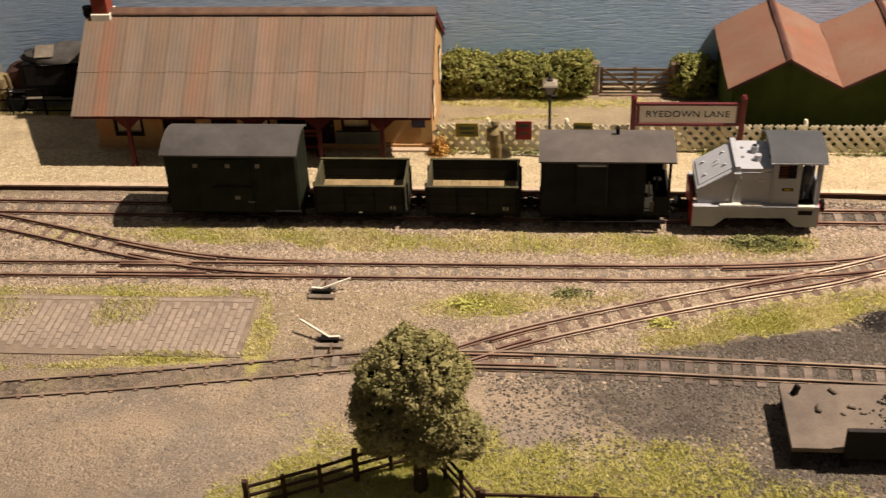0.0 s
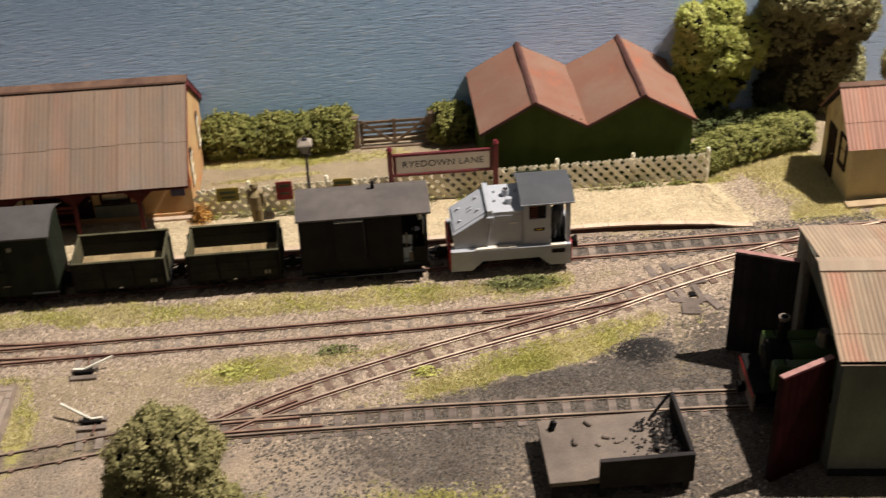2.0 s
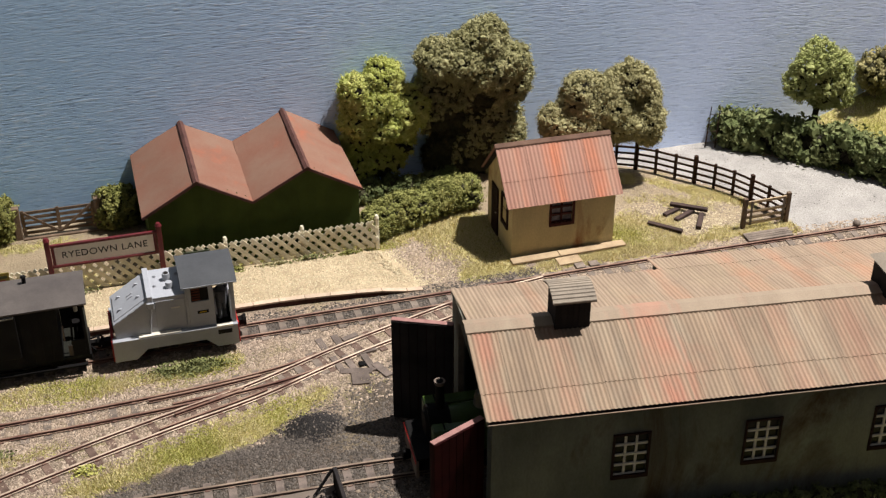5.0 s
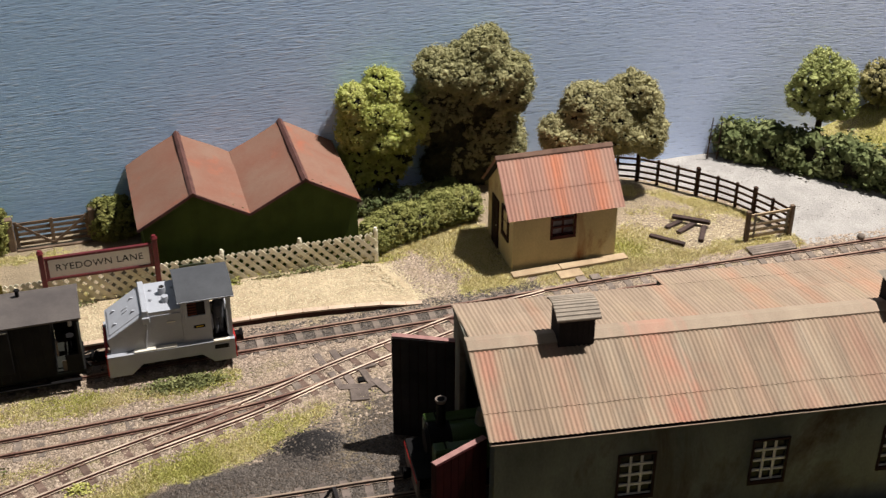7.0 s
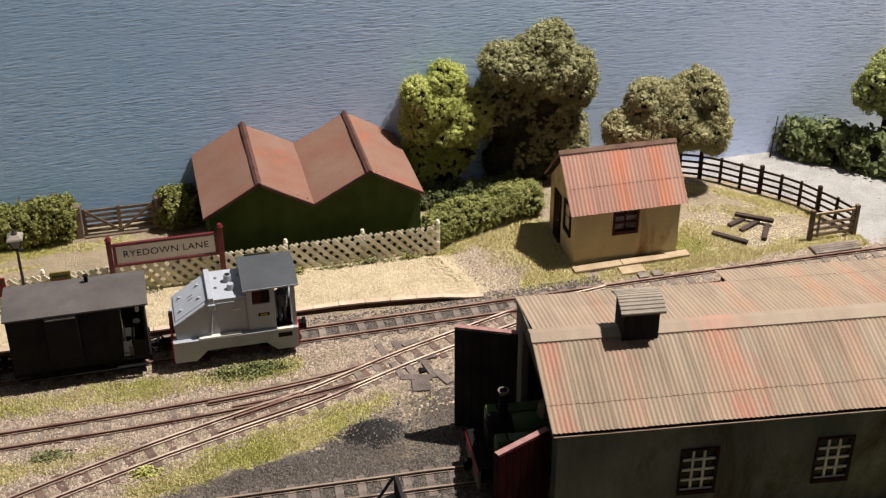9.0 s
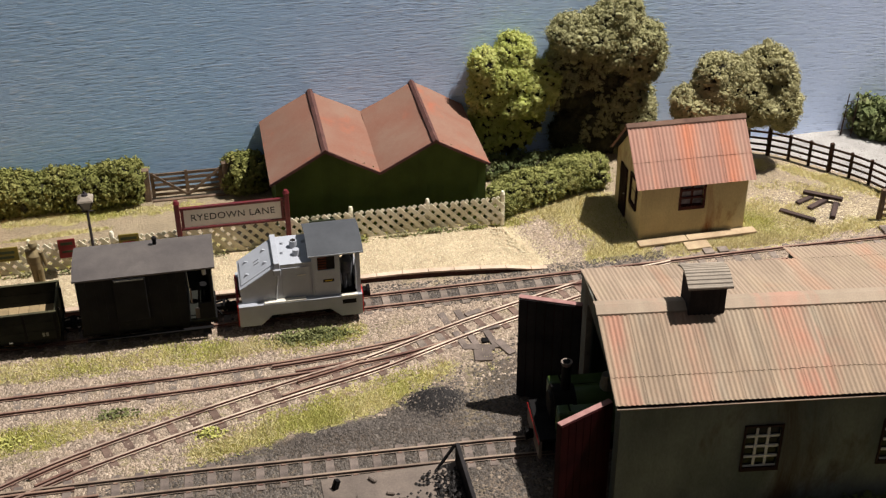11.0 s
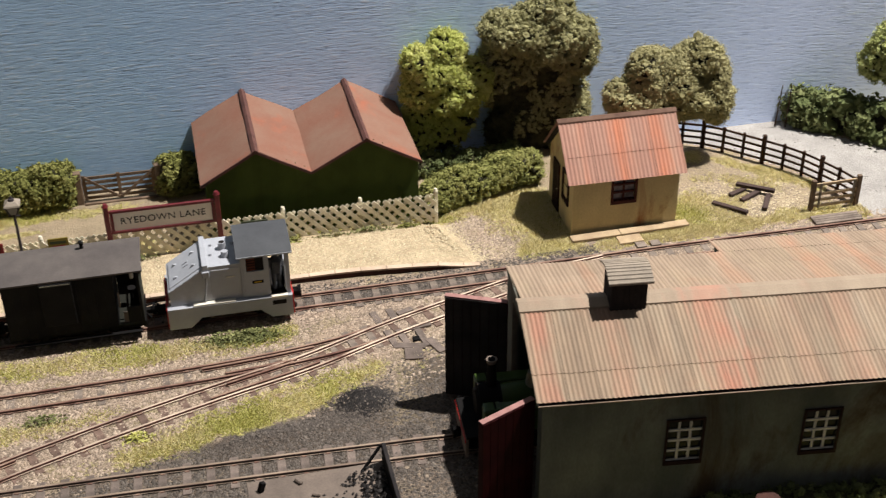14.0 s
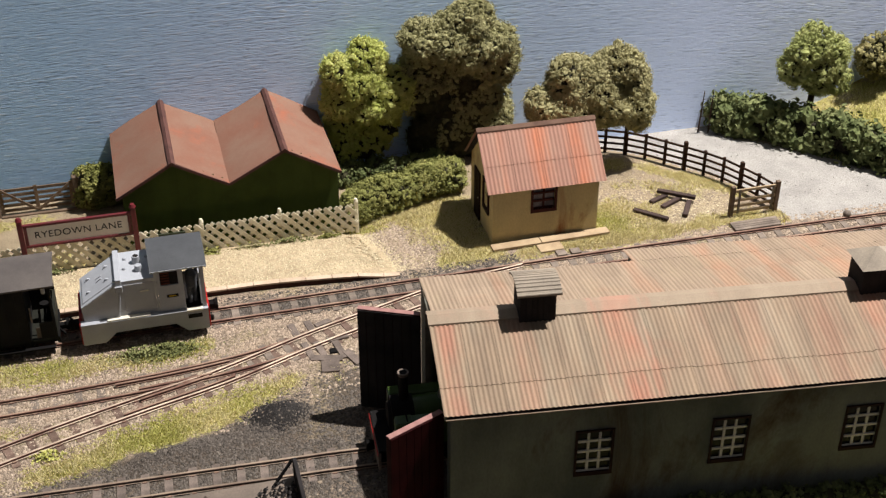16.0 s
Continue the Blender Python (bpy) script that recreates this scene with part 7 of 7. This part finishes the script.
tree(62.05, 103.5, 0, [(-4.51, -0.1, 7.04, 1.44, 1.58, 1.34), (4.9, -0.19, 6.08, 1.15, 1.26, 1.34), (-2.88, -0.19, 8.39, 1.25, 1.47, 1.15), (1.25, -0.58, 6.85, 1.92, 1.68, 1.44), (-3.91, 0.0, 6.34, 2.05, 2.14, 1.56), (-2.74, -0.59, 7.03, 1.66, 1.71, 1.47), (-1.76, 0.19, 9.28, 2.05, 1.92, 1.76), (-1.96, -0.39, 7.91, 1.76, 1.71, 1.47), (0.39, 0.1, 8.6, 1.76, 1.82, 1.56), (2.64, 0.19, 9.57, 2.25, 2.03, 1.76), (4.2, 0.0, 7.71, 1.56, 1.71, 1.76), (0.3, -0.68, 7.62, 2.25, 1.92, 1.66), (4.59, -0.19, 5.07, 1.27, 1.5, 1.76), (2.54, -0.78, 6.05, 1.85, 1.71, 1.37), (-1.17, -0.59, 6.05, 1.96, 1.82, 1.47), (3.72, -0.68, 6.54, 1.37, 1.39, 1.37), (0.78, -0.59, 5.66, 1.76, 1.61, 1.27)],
     7.4, 0.36, M_leaf_tan, 0.44, 0.048, "spreading khaki-leaved tree behind the hut", 0.8, core=M_shade_core, fit=0.88, buds=7)
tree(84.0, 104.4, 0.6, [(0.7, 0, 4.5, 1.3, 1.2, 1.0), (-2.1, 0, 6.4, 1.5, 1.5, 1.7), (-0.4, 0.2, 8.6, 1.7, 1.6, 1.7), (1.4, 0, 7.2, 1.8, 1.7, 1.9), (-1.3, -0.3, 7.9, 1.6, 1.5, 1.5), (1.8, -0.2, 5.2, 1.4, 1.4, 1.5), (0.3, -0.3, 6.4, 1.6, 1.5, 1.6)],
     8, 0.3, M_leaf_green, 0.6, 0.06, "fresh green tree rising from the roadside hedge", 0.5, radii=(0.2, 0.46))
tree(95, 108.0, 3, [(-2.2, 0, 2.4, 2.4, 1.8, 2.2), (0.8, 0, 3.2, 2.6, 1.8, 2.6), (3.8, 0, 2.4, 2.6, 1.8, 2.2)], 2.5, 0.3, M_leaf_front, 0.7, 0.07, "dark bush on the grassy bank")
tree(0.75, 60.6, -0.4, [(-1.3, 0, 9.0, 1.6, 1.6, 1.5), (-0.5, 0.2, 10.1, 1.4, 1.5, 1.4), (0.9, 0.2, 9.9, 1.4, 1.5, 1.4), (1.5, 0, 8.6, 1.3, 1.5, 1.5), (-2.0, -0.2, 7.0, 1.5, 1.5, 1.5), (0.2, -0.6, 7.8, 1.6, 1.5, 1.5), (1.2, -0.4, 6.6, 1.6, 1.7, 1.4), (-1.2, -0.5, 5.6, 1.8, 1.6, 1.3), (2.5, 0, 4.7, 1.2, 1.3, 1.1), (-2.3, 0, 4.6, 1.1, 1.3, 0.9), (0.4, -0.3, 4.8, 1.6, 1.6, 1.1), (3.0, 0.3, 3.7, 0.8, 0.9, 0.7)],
     8, 0.36, M_leaf_front, 0.5, 0.055, "dusty green tree by the yard fence", 0.66, each=30, radii=(0.2, 0.5), core=M_shade_core)


def hedge(line, wide, tall, material, gap, size, label, seed=0, each=24, radii=(0.16, 0.38), ragged=0.0):
    """A bushy hedge along a line: heaped lobes with leaves all over. Where it is ragged, hollows show a core painted in
    a shade colour.
    """
    h = thing("hedge", at(0, 0), label, "hedge")
    r = np.random.default_rng(seed)
    lobes = []
    for x, y in line:
        z = float(height(np.array([x]), np.array([y]))[0])
        k = tall * (1 + 0.08 * math.sin(1.3 * x + seed))
        lobes.append((x, y, z + k * 0.38, 0.8, wide * 0.42, k * 0.42))
        for _ in range(2):
            q = r.uniform(0.28, 0.5)
            lobes.append((x + r.uniform(-0.4, 0.4), y + wide * r.uniform(-0.3, 0.3), z + k * r.uniform(0.3, 0.72), 1.5 * q, 1.5 * q, 1.2 * q))
    lobes = budded(lobes, 2, seed)
    p, q, u = tufts_on(lobes, gap, *radii)
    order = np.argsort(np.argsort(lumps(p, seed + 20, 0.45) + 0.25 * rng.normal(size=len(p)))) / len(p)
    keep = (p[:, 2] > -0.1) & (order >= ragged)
    part("foliage", raw("foliage", *foam(p[keep], q[keep], u[keep], each, size)), material, h)
    # the hedge's inner shade is put into the core's dark colour
    part("inner_foliage", core_mesh(lobes, 0.86 - 0.3 * ragged), M_shade_core if ragged else M_leaf_core, h, "inner foliage with the shade put into its dark colour")
    return h


hedge(route([(-0.6, 108.3), (5, 108.4), (10.9, 108.4)]), 3.6, 4.3, M_leaf_hedge, 0.56, 0.085, "yellow-green leafy hedge beside the field gate", 1)
hedge(route([(19.2, 108.4), (21.2, 108.4)]), 3.2, 4.1, M_leaf_hedge, 0.56, 0.085, "short leafy hedge between gate and store", 2)
hedge(route([(40.2, 99.9), (44.5, 101.6), (47.5, 102.5), (50.0, 103.2)]), 3.0, 3.4, M_leaf_trimmed, 0.5, 0.055, "trimmed grey-green hedge leading to the hut", 3)
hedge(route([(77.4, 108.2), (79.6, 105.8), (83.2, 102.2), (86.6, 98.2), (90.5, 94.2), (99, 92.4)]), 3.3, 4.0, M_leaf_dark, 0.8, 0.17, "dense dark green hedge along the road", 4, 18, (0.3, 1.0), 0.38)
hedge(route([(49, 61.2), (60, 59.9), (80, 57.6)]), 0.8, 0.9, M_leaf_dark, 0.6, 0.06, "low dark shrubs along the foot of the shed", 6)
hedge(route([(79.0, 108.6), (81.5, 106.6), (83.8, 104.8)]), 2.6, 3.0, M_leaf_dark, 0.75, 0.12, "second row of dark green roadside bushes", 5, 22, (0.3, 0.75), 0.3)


# added dark leaf strip: stands for the trees' shade with some undergrowth in it
hedge(route([(40.6, 106.6), (45, 106.9), (49.2, 106.6)]), 2.4, 1.5, M_leaf_dark, 0.6, 0.08, "dark leaf strip standing for undergrowth and shade below the trees", 7)


def blades(name, pts, z, ln, material, label, lean=0.5):
    n = len(pts)
    a = rng.uniform(0, 6.283, n)
    l = ln * rng.uniform(0.5, 1.3, n)
    w = 0.022 + 0.014 * rng.random(n)
    tip = np.c_[pts[:, 0] + l * lean * rng.normal(size=n), pts[:, 1] + l * lean * rng.normal(size=n), z + l]
    side = np.c_[np.cos(a) * w, np.sin(a) * w, np.zeros(n)]
    base = np.c_[pts, z - 0.02]
    v = np.stack([base - side, base + side, tip], 1).reshape(-1, 3)
    i = np.arange(n) * 3
    structure(name, raw(name, v, np.c_[i, i + 1, i + 2]), material, label, kind="stuff", category="grass")


def grass():
    green, dry = [], []
    for k, g in enumerate(GRASS):
        cx, cy, rx, ry, turn = g
        n = int(min(110000, 3.14 * rx * ry * 560))
        u = rng.uniform(-1.25, 1.25, (n, 2))
        c, s = math.cos(radians(turn)), math.sin(radians(turn))
        p = np.c_[cx + u[:, 0] * rx * c - u[:, 1] * ry * s, cy + u[:, 0] * rx * s + u[:, 1] * ry * c]
        f = spot(p[:, 0], p[:, 1], *g) + 0.22 * waves(p[:, 0], p[:, 1], 11, 1.3) + 0.16 * waves(p[:, 0], p[:, 1], 12, 0.5)
        d = np.full(len(p), 9.0)
        for line in LINES:
            d = np.minimum(d, away(p[:, 0], p[:, 1], line))
        ok = (f > 0.34 + 0.34 * rng.random(len(p))) & ~inside(p[:, 0], p[:, 1], ROAD) & (d > 1.6) & (p[:, 1] < BACK - 0.1)
        ok &= ~((p[:, 0] > 38) & (p[:, 0] < 80) & (p[:, 1] > 60 - 0.117 * (p[:, 0] - 39)) & (p[:, 1] < 80))
        ok &= ~((p[:, 0] < 42) & (p[:, 1] > 91.3) & (p[:, 1] < 97.7))
        p = p[ok]
        tone = waves(p[:, 0], p[:, 1], 21, 2.0) + 0.3 * rng.normal(size=len(p))
        lim = np.where(p[:, 1] < 65, -0.75, np.where((p[:, 0] > 43) & (p[:, 1] > 90), np.where(p[:, 0] > 80, -0.4, 0.8), 0.1))
        green.append(p[tone > lim])
        dry.append(p[tone <= lim])
    for name, ps, m, label in (("green_grass", green, M_grass_green, "short green static grass"), ("dry_grass", dry, M_grass_dry, "short dry straw-coloured static grass")):
        ps = np.vstack(ps)
        paved = (ps[:, 0] < -12.1) & (ps[:, 1] > 71.9) & (ps[:, 1] < 78.3)
        some = ~paved | (rng.random(len(ps)) < 0.4)
        ps, paved = ps[some], paved[some]
        blades(name, ps, np.where(paved, 0.1, height(ps[:, 0], ps[:, 1])), 0.2, m, label)


grass()


def clump(x, y, rx, ry, tall, n, material, label):
    """A low weed: a flat heap of small leaves."""
    on_platform = 92 < y < 97.7 and x < 41
    c = thing("weed_clump", at(x, y, 0.5 if on_platform else float(height(np.array([x]), np.array([y]))[0])), label, "weeds")
    u = rng.normal(0, 0.5, (n, 2))
    r = np.hypot(u[:, 0], u[:, 1])
    z = tall * np.exp(-r * r) * rng.uniform(0.2, 1, n) * (1 + 0.4 * np.sin(5 * u[:, 0]) * np.sin(6 * u[:, 1]))
    p = np.c_[u[:, 0] * rx, u[:, 1] * ry, np.maximum(z, 0.02)]
    part("leaves", raw("leaves", *leaf_cloud(p, np.tile((0, 0, 1.0), (n, 1)), 0.075, 0.9)), material, c)


clump(23.3, 85.6, 3.0, 1.0, 0.5, 1500, M_weed, "low green weeds beside the track")
clump(9.4, 79.3, 1.6, 0.6, 0.4, 260, M_weed, "low dusty weeds between the tracks")
clump(15.5, 76.2, 1.0, 0.6, 0.4, 260, M_grass_green, "small yellow weed by the crossover")
clump(2.2, 77.8, 1.6, 0.7, 0.4, 300, M_grass_green, "low yellow-green weeds between the tracks")
clump(26.5, 97.1, 1.6, 0.35, 0.5, 260, M_leaf_bright, "small yellow weeds at the foot of the fence")
for k, x in enumerate((-0.2, 2.6, 6.6, 10.6, 12.4, 16.2, 20.6, 22.4, 25.2, 28.4, 31.6, 34.6, 37.8)):
    clump(x, 97.2, 0.9 + 0.5 * (k % 3), 0.28, 0.3 + 0.12 * (k % 2), 170, (M_leaf_hedge, M_leaf_tan, M_weed)[k % 3], "short tuft of weeds at the foot of the lattice fence")
clump(-0.8, 97.0, 0.8, 0.55, 1.5, 620, M_rustweed, "dry orange-brown weed by the station wall")


def stones(name, pts, z, size, material, label, flat=1.0):
    n = len(pts)
    o = np.array(((1, 0, 0), (-1, 0, 0), (0, 1, 0), (0, -1, 0), (0, 0, 0.62), (0, 0, -0.62)))
    f = np.array(((0, 2, 4), (2, 1, 4), (1, 3, 4), (3, 0, 4), (2, 0, 5), (1, 2, 5), (3, 1, 5), (0, 3, 5)))
    a = rng.uniform(0, 6.283, n)
    s = size * rng.uniform(0.55, 1.4, (n, 1, 1)) * rng.uniform(0.6, 1.25, (n, 6, 1)) * np.array((1, 1, 1, 1, flat, flat))[None, :, None]
    v = o[None] * s
    c, q = np.cos(a)[:, None], np.sin(a)[:, None]
    v = np.stack([v[..., 0] * c - v[..., 1] * q, v[..., 0] * q + v[..., 1] * c, v[..., 2]], -1) + np.c_[pts, z][:, None]
    structure(name, raw(name, v.reshape(-1, 3), (f[None] + 6 * np.arange(n)[:, None, None]).reshape(-1, 3)), material, label, kind="stuff", category="gravel")


def on_sleepers(ps):
    """Which points lie on top of a sleeper; a few stones stay there."""
    hit = np.zeros(len(ps), bool)
    for x, y, a, w, h, left in SLEEPERS:
        near = np.flatnonzero((np.abs(ps[:, 0] - x) < 2.0) & (np.abs(ps[:, 1] - y) < 2.0))
        dx, dy = ps[near, 0] - x, ps[near, 1] - y
        u, t = dx * math.cos(a) + dy * math.sin(a), -dx * math.sin(a) + dy * math.cos(a)
        hit[near[(np.abs(u) < w + 0.03) & (np.abs(t) < h) & (rng.random(len(near)) > left)]] = True
    return hit


def ballast():
    out, dark = [], []
    for line, n in zip(LINES, (19000, 15000, 6000, 13000, 10000)):
        seg = line[(line[:, 0] > -42) & (line[:, 0] < 88)]
        k = rng.integers(0, len(seg) - 1, n)
        t = (seg[k + 1] - seg[k]) / np.maximum(np.hypot(*(seg[k + 1] - seg[k]).T), 1e-9)[:, None]
        off = rng.uniform(-2.5, 2.5, n)
        p = seg[k] + t * rng.uniform(0, 0.6, (n, 1)) + np.c_[-t[:, 1], t[:, 0]] * off[:, None]
        near = np.full(n, 9.0)
        for other in LINES:
            near = np.minimum(near, np.abs(away(p[:, 0], p[:, 1], other) - GAUGE / 2))
        p = p[(near > 0.26) & ~((line is LINE_YARD) & (p[:, 0] < -4))]
        cind = (p[:, 0] + 0.8 * (p[:, 1] - 66) > 3 + 16 * rng.random(len(p))) & (p[:, 1] < 73.2 + 0.22 * (p[:, 0] - 14)) | (p[:, 0] > 16 + 16 * rng.random(len(p))) & (p[:, 0] < 52) & (p[:, 1] > 87.7)
        out.append(p[~cind])
        dark.append(p[cind])
    n = 21000
    p = np.c_[rng.uniform(4, 38, n), rng.uniform(60.5, 80, n)]
    p = p[p[:, 1] < 72 + 0.24 * (p[:, 0] - 12)]
    far = p[:, 0] + 0.8 * (p[:, 1] - 66) > 3 + 18 * rng.random(len(p))
    bare = waves(p[:, 0], p[:, 1], 51, 2.6) + 0.25 * rng.normal(size=len(p)) > 0.65
    dark.append(p[(far | (rng.random(len(p)) < 0.16)) & ~bare])
    brown = p[bare & (rng.random(len(p)) < 0.4)]
    n = 4200
    p = np.c_[rng.uniform(24, 38.5, n), rng.uniform(72, 85, n)]
    near = np.full(n, 9.0)
    for other in LINES:
        near = np.minimum(near, away(p[:, 0], p[:, 1], other))
    p = p[(near > 1.1) & (p[:, 1] > 72 + 0.24 * (p[:, 0] - 12)) & (p[:, 1] < 74.5 + 0.62 * (p[:, 0] - 24))]
    grey = rng.random(len(p)) < 0.75 - 0.06 * (p[:, 1] - 76)
    dark.append(p[grey])
    out.append(p[~grey])
    n = 9000
    p = np.c_[rng.uniform(-38, 10, n), rng.uniform(60, 71, n)]
    dirt = p[(p[:, 1] < 70.6 + 0.14 * np.minimum(p[:, 0], 0)) & (p[:, 0] < 2 + 6 * rng.random(n)) & (waves(p[:, 0], p[:, 1], 41, 2.2) + 0.3 * rng.normal(size=n) > -0.25)]
    n = 13000
    p = np.c_[rng.uniform(-34, 34, n), rng.uniform(73, 88, n)]
    keep = (p[:, 1] > 73.4 + 0.3 * np.maximum(p[:, 0] - 5, 0)) & ~((p[:, 0] < -11.5) & (p[:, 1] > 71) & (p[:, 1] < 79))
    out.append(p[keep])
    dirt = np.vstack([dirt, brown])
    n = 1400
    p = np.c_[65 + rng.normal(0, 4.0, n), 97.5 + rng.normal(0, 2.6, n)]
    dirt = np.vstack([dirt, p[(p[:, 0] < 72 - (p[:, 1] - 97)) & (p[:, 0] > 60.4) & (p[:, 1] > 91.5)]])
    n = 1500
    p = np.c_[43.5 + rng.normal(0, 1.3, n), 95.2 + rng.normal(0, 2.2, n)]
    out.append(p[(p[:, 1] < 99) & (p[:, 1] > 91)])
    for name, ps, m, label, size in (("ballast", out, M_ballast, "loose pinkish-grey ballast", 0.115), ("dirt_lumps", [dirt], M_dirt, "soft brown dirt lumps", 0.13), ("cinders", dark, M_cinder, "loose dark cinders", 0.115)):
        ps = np.vstack(ps)
        ps = ps[~((ps[:, 1] > 91.2) & (ps[:, 0] < 42.2 - 0.35 * np.maximum(ps[:, 1] - 92, 0)))]
        ps = ps[~on_sleepers(ps)]
        stones(name, ps, height(ps[:, 0], ps[:, 1]) + 0.01, size, m, label, 0.6 if name == "dirt_lumps" else 1.0)
    n = 1500
    p = np.c_[66.5 + rng.normal(0, 4.2, n), 95.2 + rng.normal(0, 2.2, n)]
    p = p[(p[:, 0] > 60.3) & (p[:, 0] < 73) & (p[:, 1] > 90.9) & ~inside(p[:, 0], p[:, 1], ROAD)]
    stones("straw_litter", p, height(p[:, 0], p[:, 1]) + 0.03, 0.085, M_sandgrain, "pale straw litter on the paddock", 0.3)
    n = 1700
    p = np.c_[rng.uniform(66, 96, n), rng.uniform(90.5, 109, n)]
    p = p[inside(p[:, 0], p[:, 1], ROAD) & (waves(p[:, 0], p[:, 1], 61, 1.6) + 0.5 * rng.normal(size=n) > 0.1)]
    stones("road_grit", p, height(p[:, 0], p[:, 1]) - 0.01, 0.08, M_cinder, "dark grit scattered on the pale road", 0.7)
    n = 16000
    p = np.c_[rng.uniform(-38, 42, n), rng.uniform(92.3, 97.3, n)]
    p = p[p[:, 0] < 42 - 0.35 * (p[:, 1] - 92)]
    n = 1500
    q = np.c_[rng.exponential(0.8, n), rng.uniform(91.6, 97.4, n)]
    q[:, 0] += 41.6 - 0.35 * (q[:, 1] - 92)
    stones("spilt_gravel", q, height(q[:, 0], q[:, 1]) + 0.01 + 0.09 * np.exp(-((q[:, 0] - 41.6 + 0.35 * (q[:, 1] - 92)) / 0.5)), 0.09, M_sandgrain, "cream gravel spilt off the end of the platform")
    stones("platform_gravel", p, 0.5 - 0.42 * smoothstep(38, 42.2, p[:, 0]) + 0.005, 0.085, M_sandgrain, "coarse cream platform gravel")


ballast()


def heap():
    n = 5200
    u = rng.normal(0, 0.42, (n, 2))
    p = np.c_[30.6 + u[:, 0] * 1.7, 76.4 + u[:, 1] * 1.25]
    stones("coal_heap", p, height(p[:, 0], p[:, 1]) + 0.02, 0.075, M_coal, "heap of fine dark coal and ash")


heap()


# ---- the sett-paved loading area, its pieces last ----
def paving():
    base = structure("paved_area", box(-44, -12.1, 71.9, 78.3, -0.3, 0.06), M_mortar, "worn grey sett paving beside the siding")
    me = mesh_of("sett", box(-0.18, 0.18, -0.342, 0.342, -0.04, 0.05, 0.02))
    me.materials.append(M_sett)
    rest_v, rest_f = [], []
    count = 0
    for k in range(63):
        for r in range(9):
            x, y = -12.5 - 0.51 * k, 72.4 + 0.7 * r - 0.34 * (k % 2)
            x -= 0.05 * (78 - y)
            if y > 77.5 or y < 72.1 + 0.05 * max(0, -14 - x) or float(waves(np.array([x]), np.array([y]), 31, 1.4)[0]) > 0.95:
                continue
            z = 0.05 + 0.02 * rng.uniform(-1, 1)
            if count < 260:
                part("sett", me, None, base, m=at(x, y, z, rng.uniform(-3, 3), rng.uniform(-3, 3), rng.uniform(-3, 3)))
                count += 1
            else:
                b = len(rest_v)
                for dz, k2 in ((-0.04, 0.0), (0.05, 0.025)):
                    for sx, sy in ((-1, -1), (1, -1), (1, 1), (-1, 1)):
                        rest_v.append((x + sx * (0.18 - k2), y + sy * (0.342 - 0.6 * k2), z + dz))
                rest_f += [[b + i for i in f] for f in ((4, 5, 6, 7), (0, 1, 5, 4), (1, 2, 6, 5), (2, 3, 7, 6), (3, 0, 4, 7))]
    tagged(part("setts", raw("setts", rest_v, rest_f), M_sett, base), kind="stuff")
    for k in range(38):
        part("sett", me, None, base, m=at(-12.75 - 0.72 * k, 77.95, 0.05, 0, 0, 90 + rng.uniform(-3, 3)))


paving()


def drum(x, y):
    d = thing("oil_drum", at(x, y, 0, 0, 0, 20), "rusty red-brown oil drum at the foot of the shed", "drum")
    part("body", rod((0, 0, -0.6), (0, 0, 1.9), 0.75, 0.75, 20), M_brickface, d, soft=40)
    for z in (0.1, 1.0):
        part("hoop", rod((0, 0, z), (0, 0, z + 0.1), 0.79, 0.79, 20), M_brickface, d, soft=40)
    part("lid", rod((0, 0, 1.9), (0, 0, 1.94), 0.68, 0.68, 20), M_brickface, d)


drum(51.9, 59.7)
